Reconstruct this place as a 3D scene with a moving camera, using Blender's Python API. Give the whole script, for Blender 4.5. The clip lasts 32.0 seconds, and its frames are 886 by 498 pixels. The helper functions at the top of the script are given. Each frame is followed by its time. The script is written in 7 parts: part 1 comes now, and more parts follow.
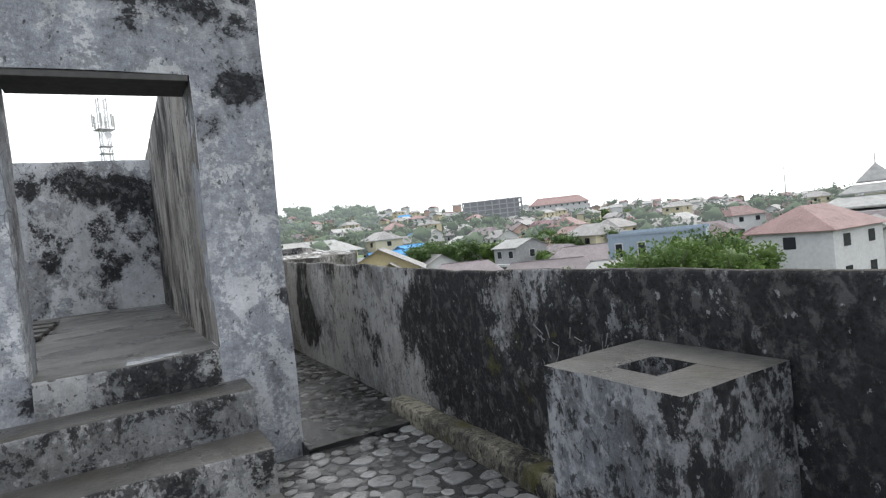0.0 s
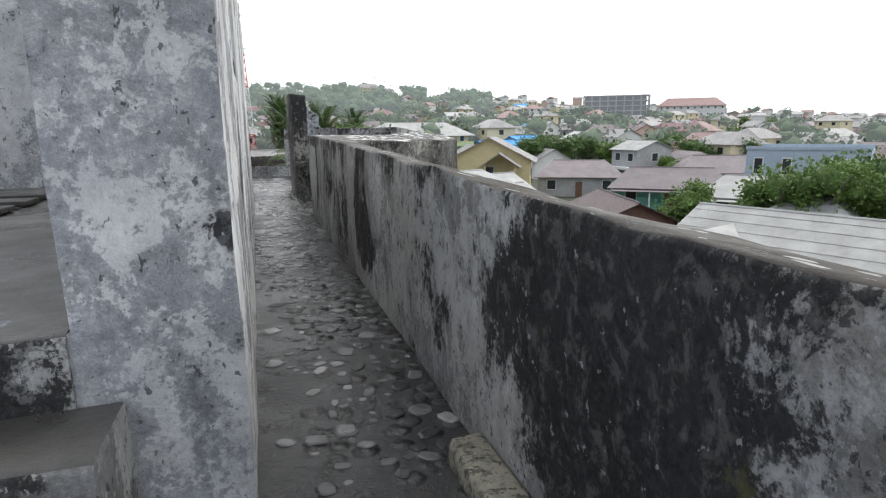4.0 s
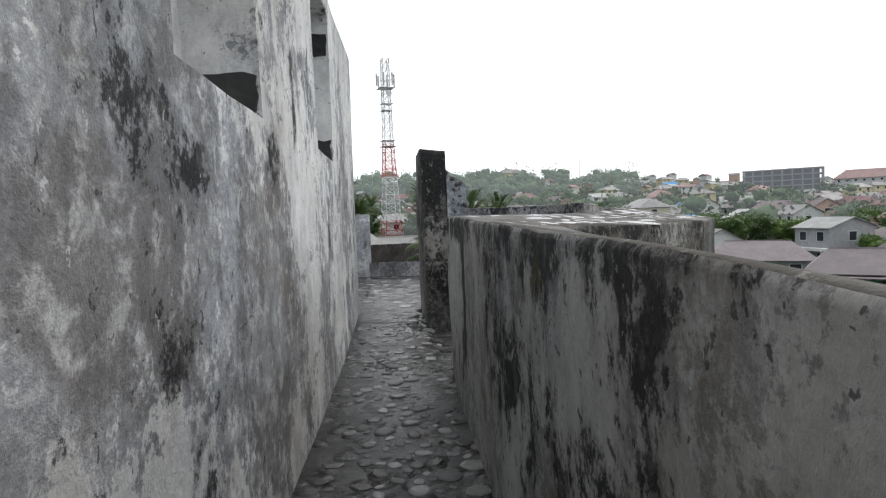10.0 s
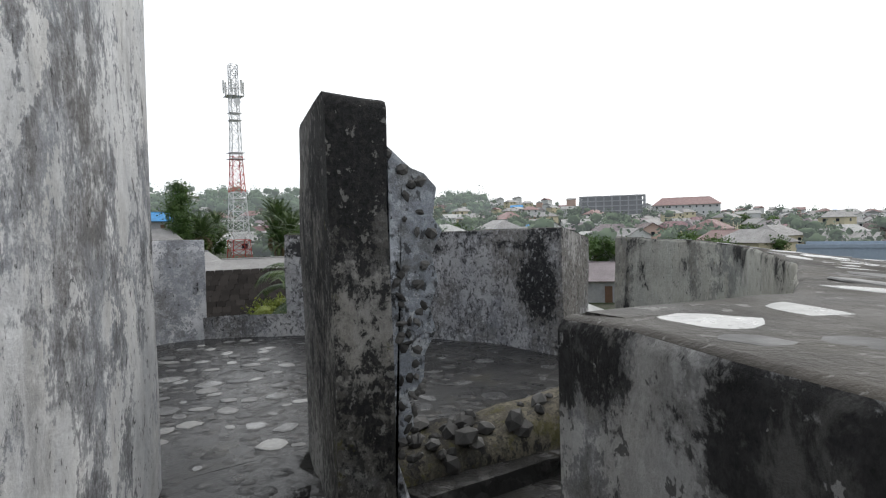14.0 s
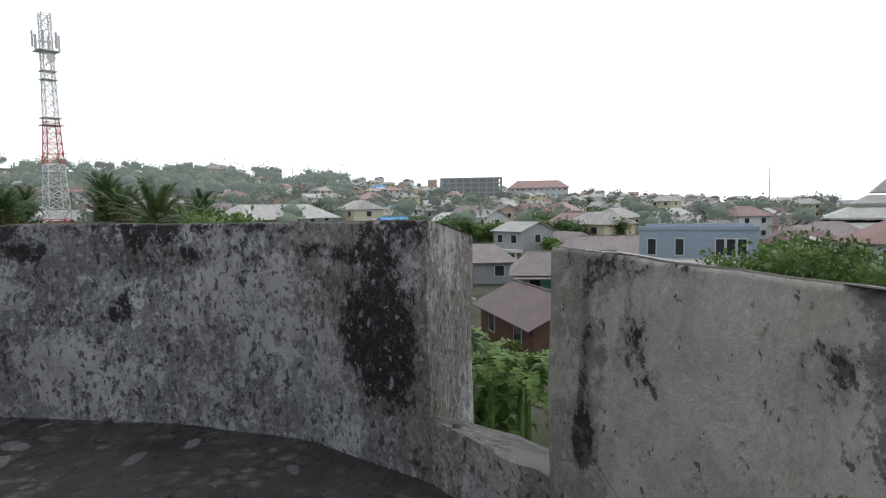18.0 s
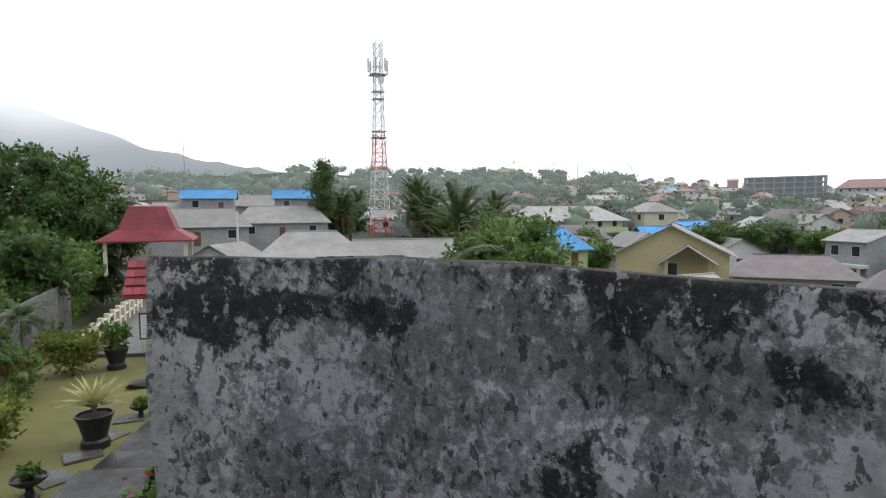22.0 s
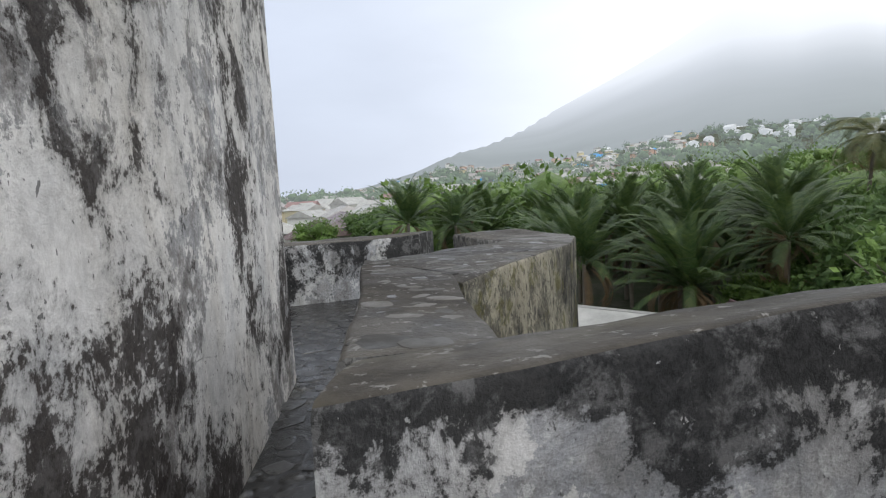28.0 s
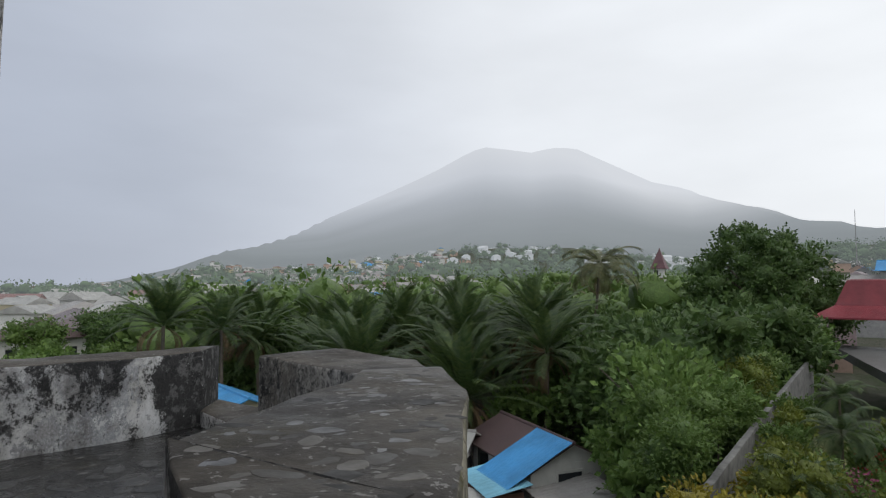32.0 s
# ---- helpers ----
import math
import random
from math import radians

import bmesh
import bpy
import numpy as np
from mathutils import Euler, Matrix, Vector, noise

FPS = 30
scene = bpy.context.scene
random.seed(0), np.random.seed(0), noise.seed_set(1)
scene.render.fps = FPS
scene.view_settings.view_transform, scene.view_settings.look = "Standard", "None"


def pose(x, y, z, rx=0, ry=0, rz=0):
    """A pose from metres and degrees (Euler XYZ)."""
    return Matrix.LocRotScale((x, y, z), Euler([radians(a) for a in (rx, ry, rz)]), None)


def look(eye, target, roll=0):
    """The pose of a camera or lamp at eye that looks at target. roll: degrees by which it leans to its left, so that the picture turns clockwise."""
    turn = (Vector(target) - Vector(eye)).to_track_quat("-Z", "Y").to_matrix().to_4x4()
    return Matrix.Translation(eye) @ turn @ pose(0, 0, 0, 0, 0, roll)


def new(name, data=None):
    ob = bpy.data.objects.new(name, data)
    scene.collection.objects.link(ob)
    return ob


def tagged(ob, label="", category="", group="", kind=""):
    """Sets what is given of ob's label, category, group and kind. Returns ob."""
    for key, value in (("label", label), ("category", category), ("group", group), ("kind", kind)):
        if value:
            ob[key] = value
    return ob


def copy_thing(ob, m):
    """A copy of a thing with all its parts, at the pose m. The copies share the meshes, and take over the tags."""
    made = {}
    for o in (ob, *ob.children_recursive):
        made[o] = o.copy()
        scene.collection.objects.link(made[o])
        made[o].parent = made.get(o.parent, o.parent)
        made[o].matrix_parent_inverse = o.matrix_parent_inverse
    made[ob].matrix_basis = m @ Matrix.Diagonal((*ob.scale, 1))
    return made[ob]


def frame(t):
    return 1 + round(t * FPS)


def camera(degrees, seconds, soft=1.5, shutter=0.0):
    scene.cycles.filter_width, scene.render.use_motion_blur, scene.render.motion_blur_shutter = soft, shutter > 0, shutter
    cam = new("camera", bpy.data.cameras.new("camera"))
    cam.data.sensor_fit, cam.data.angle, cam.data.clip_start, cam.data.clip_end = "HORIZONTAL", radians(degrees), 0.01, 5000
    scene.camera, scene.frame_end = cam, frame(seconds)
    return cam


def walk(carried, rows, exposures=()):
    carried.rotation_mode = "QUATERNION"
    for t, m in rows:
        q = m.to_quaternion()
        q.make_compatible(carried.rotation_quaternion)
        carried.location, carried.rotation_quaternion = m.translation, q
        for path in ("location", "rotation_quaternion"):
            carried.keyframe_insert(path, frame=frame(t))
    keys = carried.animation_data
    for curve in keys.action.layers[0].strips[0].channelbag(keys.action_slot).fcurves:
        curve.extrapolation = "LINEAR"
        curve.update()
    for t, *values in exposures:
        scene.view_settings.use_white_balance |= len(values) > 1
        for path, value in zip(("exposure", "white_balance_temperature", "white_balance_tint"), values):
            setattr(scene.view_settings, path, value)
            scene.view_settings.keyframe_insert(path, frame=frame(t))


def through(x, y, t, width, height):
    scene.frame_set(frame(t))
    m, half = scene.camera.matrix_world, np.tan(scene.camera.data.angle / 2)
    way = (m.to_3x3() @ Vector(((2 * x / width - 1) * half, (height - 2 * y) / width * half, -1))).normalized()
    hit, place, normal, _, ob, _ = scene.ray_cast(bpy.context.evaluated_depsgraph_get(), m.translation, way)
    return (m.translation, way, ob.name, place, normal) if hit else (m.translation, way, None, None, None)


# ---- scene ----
cam = camera(74.9, 32.0, soft=1.2)
PATH = [
    (0, (-0.960, -13.459, 1.340), (0.002, -11.706, 1.287), -6.0),
    (0.5, (-0.938, -13.415, 1.347), (-0.140, -11.583, 1.436), -4.2),
    (1, (-0.923, -13.218, 1.309), (-0.249, -11.338, 1.428), -3.1),
    (1.5, (-0.839, -12.971, 1.262), (-0.186, -11.081, 1.315), -2.5),
    (2, (-0.607, -12.700, 1.238), (0.041, -10.810, 1.154), -2.6),
    (2.5, (-0.408, -12.357, 1.210), (0.225, -10.466, 1.056), -2.0),
    (4.5, (0.225, -10.883, 1.371), (0.789, -9.018, 0.922), -0.6),
    (5, (0.344, -10.463, 1.408), (0.854, -8.582, 0.957), -0.7),
    (5.5, (0.381, -10.081, 1.433), (0.857, -8.179, 1.040), -0.0),
    (6, (0.460, -9.704, 1.428), (0.877, -7.781, 1.069), -0.4),
    (6.5, (0.483, -9.332, 1.418), (0.797, -7.386, 1.081), -0.7),
    (7, (0.483, -9.035, 1.384), (0.745, -7.078, 1.065), -0.8),
    (7.5, (0.531, -8.531, 1.212), (0.762, -6.559, 0.968), -1.6),
    (8, (0.531, -8.038, 1.214), (0.735, -6.061, 0.987), -1.4),
    (8.5, (0.600, -7.575, 1.220), (0.773, -5.593, 1.013), -1.8),
    (9, (0.564, -7.172, 1.229), (0.708, -5.185, 1.049), -1.5),
    (9.5, (0.575, -6.714, 1.229), (0.712, -4.724, 1.092), -1.8),
    (10, (0.555, -6.279, 1.250), (0.692, -4.286, 1.135), -2.2),
    (10.5, (0.468, -5.842, 1.311), (0.632, -3.852, 1.209), -1.6),
    (11, (0.450, -5.376, 1.298), (0.640, -3.387, 1.205), -2.0),
    (11.5, (0.422, -4.961, 1.284), (0.611, -2.973, 1.187), -2.1),
    (12, (0.391, -4.404, 1.324), (0.621, -2.419, 1.229), -1.6),
    (12.5, (0.442, -3.899, 1.372), (0.757, -1.926, 1.277), -1.9),
    (13, (0.379, -3.423, 1.373), (0.770, -1.463, 1.295), -1.4),
    (13.5, (0.405, -2.988, 1.343), (0.910, -1.054, 1.280), -1.4),
    (14, (0.468, -2.488, 1.371), (1.097, -0.591, 1.306), -1.5),
    (14.5, (0.498, -2.089, 1.398), (1.287, -0.252, 1.341), -1.2),
    (15, (0.645, -1.770, 1.374), (1.701, -0.073, 1.306), -1.2),
    (15.5, (0.848, -1.475, 1.396), (1.985, 0.168, 1.317), -1.8),
    (17.5, (1.757, -0.205, 1.414), (2.858, 1.457, 1.268), -1.2),
    (18, (1.971, 0.144, 1.426), (3.024, 1.838, 1.283), -1.0),
    (18.5, (2.066, 0.522, 1.423), (3.083, 2.238, 1.282), -1.0),
    (19, (2.066, 0.802, 1.462), (3.067, 2.529, 1.333), 0.1),
    (19.5, (2.104, 1.180, 1.432), (3.071, 2.925, 1.300), -0.0),
    (20, (2.189, 1.592, 1.485), (3.116, 3.359, 1.346), 0.1),
    (20.5, (2.145, 1.898, 1.478), (3.019, 3.692, 1.354), -0.1),
    (21, (2.029, 2.260, 1.491), (2.825, 4.090, 1.356), 0.0),
    (21.5, (1.945, 2.642, 1.510), (2.492, 4.560, 1.373), -0.7),
    (22, (1.711, 2.899, 1.503), (1.869, 4.889, 1.378), -0.4),
    (22.5, (1.422, 3.105, 1.546), (1.362, 5.101, 1.430), 0.9),
    (23, (1.202, 3.415, 1.540), (0.981, 5.400, 1.420), 0.6),
    (23.5, (1.017, 3.646, 1.528), (0.635, 5.606, 1.411), 0.3),
    (24, (0.817, 3.749, 1.490), (0.373, 5.695, 1.358), 0.5),
    (24.5, (0.618, 3.819, 1.445), (0.158, 5.745, 1.162), 1.9),
    (26.5, (-0.99, 1.900, 1.525), (-2.203, 3.448, 1.157), -1.7),
    (27, (-1.27, 1.700, 1.518), (-2.800, 2.941, 1.183), -2.5),
    (27.5, (-1.522, 1.505, 1.541), (-3.330, 2.315, 1.268), -3.3),
    (28, (-1.707, 1.452, 1.542), (-3.645, 1.902, 1.333), -3.2),
    (28.5, (-1.856, 1.406, 1.563), (-3.842, 1.597, 1.428), -2.2),
    (29, (-2.008, 1.305, 1.564), (-4.003, 1.440, 1.539), -0.5),
    (29.5, (-2.171, 1.251, 1.542), (-4.157, 1.488, 1.571), 0.7),
    (30, (-2.384, 1.268, 1.544), (-4.327, 1.737, 1.614), 0.4),
    (30.5, (-2.600, 1.257, 1.555), (-4.462, 1.980, 1.669), 0.7),
    (31, (-2.801, 1.252, 1.604), (-4.584, 2.148, 1.730), 0.7),
    (31.5, (-2.968, 1.324, 1.612), (-4.688, 2.336, 1.743), 0.5),
    (32, (-3.090, 1.400, 1.600), (-4.709, 2.566, 1.733), 0.1),
]
walk(cam, [(t, look(eye, target, roll)) for t, eye, target, roll in PATH], [(0, 0.44), (0.6, 0.16), (1.2, -0.05), (2.5, -0.02), (4.8, 0.62), (6.0, 0.45), (7.2, 0.22), (9.0, 0.14), (11.0, -0.04), (21.0, -0.05), (22.0, 0.05), (24.0, 0.05), (27.0, 0.0), (28.0, 0.15), (29.0, 0.05), (30.0, -0.2), (31.0, -0.4), (32.0, -0.5)])

# ---- light ----
SUN_ELEV, SUN_AZ = 58, 70          # degrees; azimuth clockwise from +y
world = bpy.data.worlds.new("overcast_sky")
scene.world = world
world.use_nodes = True
wn = world.node_tree
wn.nodes.clear()
sky = wn.nodes.new("ShaderNodeTexSky")
sky.sky_type, sky.sun_disc = "NISHITA", False
sky.sun_elevation, sky.sun_rotation = radians(SUN_ELEV), radians(SUN_AZ)
sky.dust_density, sky.air_density = 6.0, 1.0
dimmed = wn.nodes.new("ShaderNodeMixRGB")
dimmed.blend_type = "MULTIPLY"
dimmed.inputs[0].default_value = 1.0
dimmed.inputs[2].default_value = (0.09, 0.09, 0.09, 1)
wn.links.new(sky.outputs[0], dimmed.inputs[1])
# cloud cover: an even white sheet, a little brighter towards the hidden sun
coord = wn.nodes.new("ShaderNodeTexCoord")
dot = wn.nodes.new("ShaderNodeVectorMath")
dot.operation = "DOT_PRODUCT"
dot.inputs[1].default_value = (0.85, 0.50, 0.15)
wn.links.new(coord.outputs["Generated"], dot.inputs[0])
cover = wn.nodes.new("ShaderNodeValToRGB")
cover.color_ramp.elements[0].color = (0.62, 0.69, 0.84, 1)
cover.color_ramp.elements[1].color = (1.50, 1.53, 1.54, 1)
for place, tint in ((0.14, (0.76, 0.83, 0.97, 1)), (0.38, (1.26, 1.31, 1.38, 1))):
    cover.color_ramp.elements.new(place).color = tint
half = wn.nodes.new("ShaderNodeMath")
half.operation = "MULTIPLY_ADD"
half.inputs[1].default_value, half.inputs[2].default_value = 0.5, 0.5
wn.links.new(dot.outputs["Value"], half.inputs[0])
wn.links.new(half.outputs[0], cover.inputs[0])
cloud = wn.nodes.new("ShaderNodeTexNoise")
cloud.inputs["Scale"].default_value, cloud.inputs["Detail"].default_value = 1.6, 5
stretch = wn.nodes.new("ShaderNodeMapping")
stretch.inputs["Scale"].default_value = (1, 1, 3.2)
wn.links.new(coord.outputs["Generated"], stretch.inputs[0])
wn.links.new(stretch.outputs[0], cloud.inputs["Vector"])
veil = wn.nodes.new("ShaderNodeMapRange")
veil.inputs["From Min"].default_value, veil.inputs["From Max"].default_value = 0.3, 0.7
veil.inputs["To Min"].default_value, veil.inputs["To Max"].default_value = 0.90, 1.08
wn.links.new(cloud.outputs["Fac"], veil.inputs[0])
cloudy = wn.nodes.new("ShaderNodeVectorMath")
cloudy.operation = "SCALE"
wn.links.new(cover.outputs[0], cloudy.inputs[0])
wn.links.new(veil.outputs[0], cloudy.inputs["Scale"])
mixed = wn.nodes.new("ShaderNodeMixRGB")
mixed.inputs[0].default_value = 0.88
wn.links.new(dimmed.outputs[0], mixed.inputs[1])
wn.links.new(cloudy.outputs[0], mixed.inputs[2])
glow = wn.nodes.new("ShaderNodeBackground")
glow.inputs["Strength"].default_value = 1.0
wn.links.new(mixed.outputs[0], glow.inputs[0])
wout = wn.nodes.new("ShaderNodeOutputWorld")
wn.links.new(glow.outputs[0], wout.inputs[0])

sun = new("sun", bpy.data.lights.new("sun", "SUN"))
sun.data.energy, sun.data.angle, sun.data.color = 0.7, radians(25), (1.0, 0.97, 0.93)
sun.matrix_world = look((0, 0, 60), (-60 * math.sin(radians(SUN_AZ)) / math.tan(radians(SUN_ELEV)),
                                    -60 * math.cos(radians(SUN_AZ)) / math.tan(radians(SUN_ELEV)), 0))


# ---- materials ----
class Mat:
    """A node material with short ways to chain nodes."""

    def __init__(self, name):
        self.m = bpy.data.materials.new(name)
        self.m.use_nodes = True
        self.t = self.m.node_tree
        self.p = self.t.nodes["Principled BSDF"]
        self.p.inputs["Specular IOR Level"].default_value = 0.35
        geo = self.t.nodes.new("ShaderNodeNewGeometry")
        self.pos = geo.outputs["Position"]
        self.island = geo.outputs["Random Per Island"]

    def plug(self, socket, value):
        if hasattr(value, "is_output"):
            self.t.links.new(value, socket)
        elif isinstance(value, (tuple, list)) and len(value) == 3 and socket.type == "RGBA":
            socket.default_value = (*value, 1)
        else:
            socket.default_value = value

    def local(self):
        return self.t.nodes.new("ShaderNodeTexCoord").outputs["Object"]

    def chance(self):
        return self.t.nodes.new("ShaderNodeObjectInfo").outputs["Random"]

    def scaled(self, vec, scale, shift=(0, 0, 0), turn=(0, 0, 0)):
        n = self.t.nodes.new("ShaderNodeMapping")
        self.plug(n.inputs["Vector"], vec)
        n.inputs["Scale"].default_value, n.inputs["Location"].default_value = scale, shift
        n.inputs["Rotation"].default_value = turn
        return n.outputs[0]

    def noise(self, vec, scale, detail=6, rough=0.6, distort=0.0):
        n = self.t.nodes.new("ShaderNodeTexNoise")
        self.plug(n.inputs["Vector"], vec)
        n.inputs["Scale"].default_value, n.inputs["Detail"].default_value = scale, detail
        n.inputs["Roughness"].default_value, n.inputs["Distortion"].default_value = rough, distort
        return n.outputs["Fac"]

    def wave(self, vec, scale, distort=0.0, axis="X", profile="SIN"):
        n = self.t.nodes.new("ShaderNodeTexWave")
        self.plug(n.inputs["Vector"], vec)
        n.bands_direction, n.wave_profile = axis, profile
        n.inputs["Scale"].default_value, n.inputs["Distortion"].default_value = scale, distort
        return n.outputs["Fac"]

    def cells(self, vec, scale, feature="F1"):
        n = self.t.nodes.new("ShaderNodeTexVoronoi")
        n.feature = feature
        self.plug(n.inputs["Vector"], vec)
        n.inputs["Scale"].default_value = scale
        return n.outputs["Distance"]

    def step(self, value, lo, hi, a=0.0, b=1.0):
        n = self.t.nodes.new("ShaderNodeMapRange")
        self.plug(n.inputs[0], value)
        for i, v in enumerate((lo, hi, a, b)):
            n.inputs[i + 1].default_value = v
        return n.outputs[0]

    def math(self, op, a, b=0.0):
        n = self.t.nodes.new("ShaderNodeMath")
        n.operation = op
        self.plug(n.inputs[0], a)
        self.plug(n.inputs[1], b)
        return n.outputs[0]

    def mix(self, f, a, b, blend="MIX"):
        n = self.t.nodes.new("ShaderNodeMixRGB")
        n.blend_type = blend
        for i, v in enumerate((f, a, b)):
            self.plug(n.inputs[i], v)
        return n.outputs[0]

    def bump(self, height, strength=0.3, distance=0.02, below=None):
        n = self.t.nodes.new("ShaderNodeBump")
        n.inputs["Strength"].default_value, n.inputs["Distance"].default_value = strength, distance
        self.plug(n.inputs["Height"], height)
        if below is not None:
            self.plug(n.inputs["Normal"], below)
        return n.outputs[0]

    def done(self, color, rough=0.8, normal=None, metal=0.0):
        self.plug(self.p.inputs["Base Color"], color)
        self.plug(self.p.inputs["Roughness"], rough)
        self.p.inputs["Metallic"].default_value = metal
        if normal is not None:
            self.plug(self.p.inputs["Normal"], normal)
        return self.m


def cover_at(share, spread=0.072):
    """The noise level above which about this share of a surface lies."""
    share = min(0.995, max(0.005, share))
    return 0.5 - spread * math.log(share / (1 - share)) / 1.7


def plaster(name, seed, paint=(0.60, 0.605, 0.61), cement=(0.17, 0.17, 0.175), lime=0.5, mould=0.1, speck=0.06, film=0.4, moss=0.0,
            brown=0.15, flake=8.0, tall=0.45, rim=None, dark=(), light=(), soot=(0.009, 0.009, 0.0095)):
    """Old lime plaster that flakes off in scales, with black mould grown into it.
    lime, mould, speck, film, moss: the share of the surface that each takes; flake: scales to the metre; tall: how far
    scales draw out upwards; rim: height of a top edge from which mould runs down; dark, light: (x, y, z, across, up, how much)
    of single mould stains and single patches of sound paint."""
    k = Mat(name)
    at = k.scaled(k.pos, (1, 1, 1), (seed * 3.1, seed * 1.7, seed * 0.9))
    up = k.scaled(k.pos, (1, 1, tall), (seed * 3.1, seed * 1.7, seed * 0.9))
    big = k.noise(k.scaled(at, (1, 1, 0.7)), 1.25, 4, 0.55, 0.3)
    scale_a = k.noise(up, flake, 9, 0.74, 0.25)
    scale_b = k.noise(k.scaled(up, (1, 1, 1), (5, 8, 3)), flake * 0.8, 9, 0.75, 0.3)
    soft = k.noise(k.scaled(at, (1, 1, 0.8), (2, 6, 4)), 3.1, 5, 0.6, 0.4)
    fine = k.noise(at, 42, 6, 0.7)
    grit = k.noise(at, 150, 3, 0.7)

    def both(p, q, f):
        return k.math("ADD", k.math("MULTIPLY", p, f), k.math("MULTIPLY", q, 1 - f))

    def stains(value, marks):
        for x, y, z, across, high, much in marks:
            near = k.t.nodes.new("ShaderNodeVectorMath")
            near.operation = "LENGTH"
            k.plug(near.inputs[0], k.scaled(k.pos, (1 / across, 1 / across, 1 / high), (-x / across, -y / across, -z / high)))
            value = k.math("ADD", value, k.step(near.outputs["Value"], 1.35, 0.45, 0.0, much))
        return value

    # bare cement, mottled, with a thin grey film left on part of it and dark runs of rain down it
    tone = k.mix(k.step(both(soft, fine, 0.65), 0.36, 0.64), tuple(c * 0.62 for c in cement), tuple(c * 1.42 for c in cement))
    f = cover_at(film, 0.066)
    haze = k.step(both(k.noise(k.scaled(at, (1, 1, 0.9), (7, 3, 1)), 1.9, 5, 0.6), scale_b, 0.6), f - 0.030, f + 0.040)
    tone = k.mix(k.math("MULTIPLY", haze, 0.62), tone, tuple(c * q for c, q in zip(paint, (0.58, 0.61, 0.66))))
    runs = k.noise(k.scaled(at, (1, 1, 0.13), (3, 5, 2)), 8.5, 6, 0.62, 0.15)
    damp = k.math("MULTIPLY", k.step(runs, 0.50, 0.66), k.step(k.noise(k.scaled(at, (1, 1, 0.8), (8, 1, 6)), 1.1, 4, 0.6), 0.42, 0.60))
    tone = k.mix(k.math("MULTIPLY", damp, 0.55), tone, tuple(c * 0.34 for c in cement))
    # sound paint: clouded, with washed-out and yellowed parts
    skin = k.mix(k.step(both(soft, fine, 0.75), 0.34, 0.66), tuple(c * 0.76 for c in paint), tuple(min(0.85, c * 1.16) for c in paint))
    wash = k.step(k.noise(k.scaled(at, (1, 1, 0.8), (4, 9, 2)), 1.6, 7, 0.66, 0.5), 0.42, 0.66)
    skin = k.mix(k.math("MULTIPLY", wash, 0.50), skin, tuple(c * q for c, q in zip(paint, (0.47, 0.50, 0.54))))
    skin = k.mix(k.math("MULTIPLY", k.step(k.noise(k.scaled(at, (1, 1, 0.3), (2, 2, 8)), 3.3, 6, 0.66), 0.50, 0.68), 0.30), skin, tuple(c * q for c, q in zip(paint, (0.62, 0.57, 0.48))))
    skin = k.mix(k.math("MULTIPLY", damp, 0.30), skin, tuple(c * 0.7 for c in cement))
    # flakes let go in two coats: the rim of a patch shows the older, thinner one
    e = cover_at(lime, 0.066)
    edge = both(stains(both(big, scale_a, 0.50), light), fine, 0.86)
    coat = k.step(edge, e - 0.050, e - 0.012)
    peel = k.step(edge, e - 0.004, e + 0.007)
    older = k.mix(k.step(soft, 0.36, 0.64), tuple(c * q for c, q in zip(paint, (0.40, 0.42, 0.46))), tuple(c * q for c, q in zip(paint, (0.66, 0.67, 0.69))))
    col = k.mix(k.math("MULTIPLY", coat, 0.60), tone, older)
    col = k.mix(peel, col, skin)
    # yellow-brown dirt in broad soft fields
    col = k.mix(k.math("MULTIPLY", k.step(k.noise(k.scaled(at, (1, 1, 0.5)), 0.9, 6, 0.62), 0.45, 0.66), brown), col, (0.19, 0.165, 0.13))
    # blotches of every size on paint and cement alike
    blotch = k.noise(k.scaled(up, (1, 1, 1.1), (1, 2, 9)), flake * 1.9, 8, 0.72, 0.3)
    col = k.mix(k.math("MULTIPLY", k.step(blotch, 0.51, 0.63), k.step(peel, 0, 1, 0.40, 0.16)), col, tuple(c * 0.62 for c in cement))
    col = k.mix(k.math("MULTIPLY", k.step(blotch, 0.48, 0.38), 0.36), col, tuple(min(0.8, c * 1.02) for c in paint))
    # mould
    q = cover_at(mould, 0.066)
    value = stains(both(k.noise(k.scaled(k.pos, (1.1, 1.1, 0.8), (seed * 2.7, 4 + seed, seed * 1.3)), 1.1, 4, 0.55, 0.4), scale_b, 0.52), dark)
    if rim is not None:
        sep = k.t.nodes.new("ShaderNodeSeparateXYZ")
        k.plug(sep.inputs[0], k.pos)
        value = k.math("ADD", value, k.step(sep.outputs[2], rim - 0.22, rim - 0.02, 0.0, 0.075))
    value = both(value, fine, 0.84)
    weak = k.step(value, q - 0.045, q + 0.006)
    black = k.step(value, q - 0.008, q + 0.012)
    shade = k.mix(k.step(fine, 0.35, 0.65), soot, tuple(c * 2.6 for c in soot))
    shade = k.mix(k.math("MULTIPLY", k.step(blotch, 0.49, 0.40), 0.75), shade, tuple(c * 0.45 for c in cement))
    col = k.mix(k.math("MULTIPLY", weak, 0.52), col, (0.06, 0.058, 0.055))
    col = k.mix(k.math("MULTIPLY", black, 0.92), col, shade)
    # small dark pits and pale crumbs
    d = cover_at(speck, 0.085)
    dots = k.step(k.noise(k.scaled(at, (1, 1, 0.7)), 24, 4, 0.62, 0.3), d, d + 0.018)
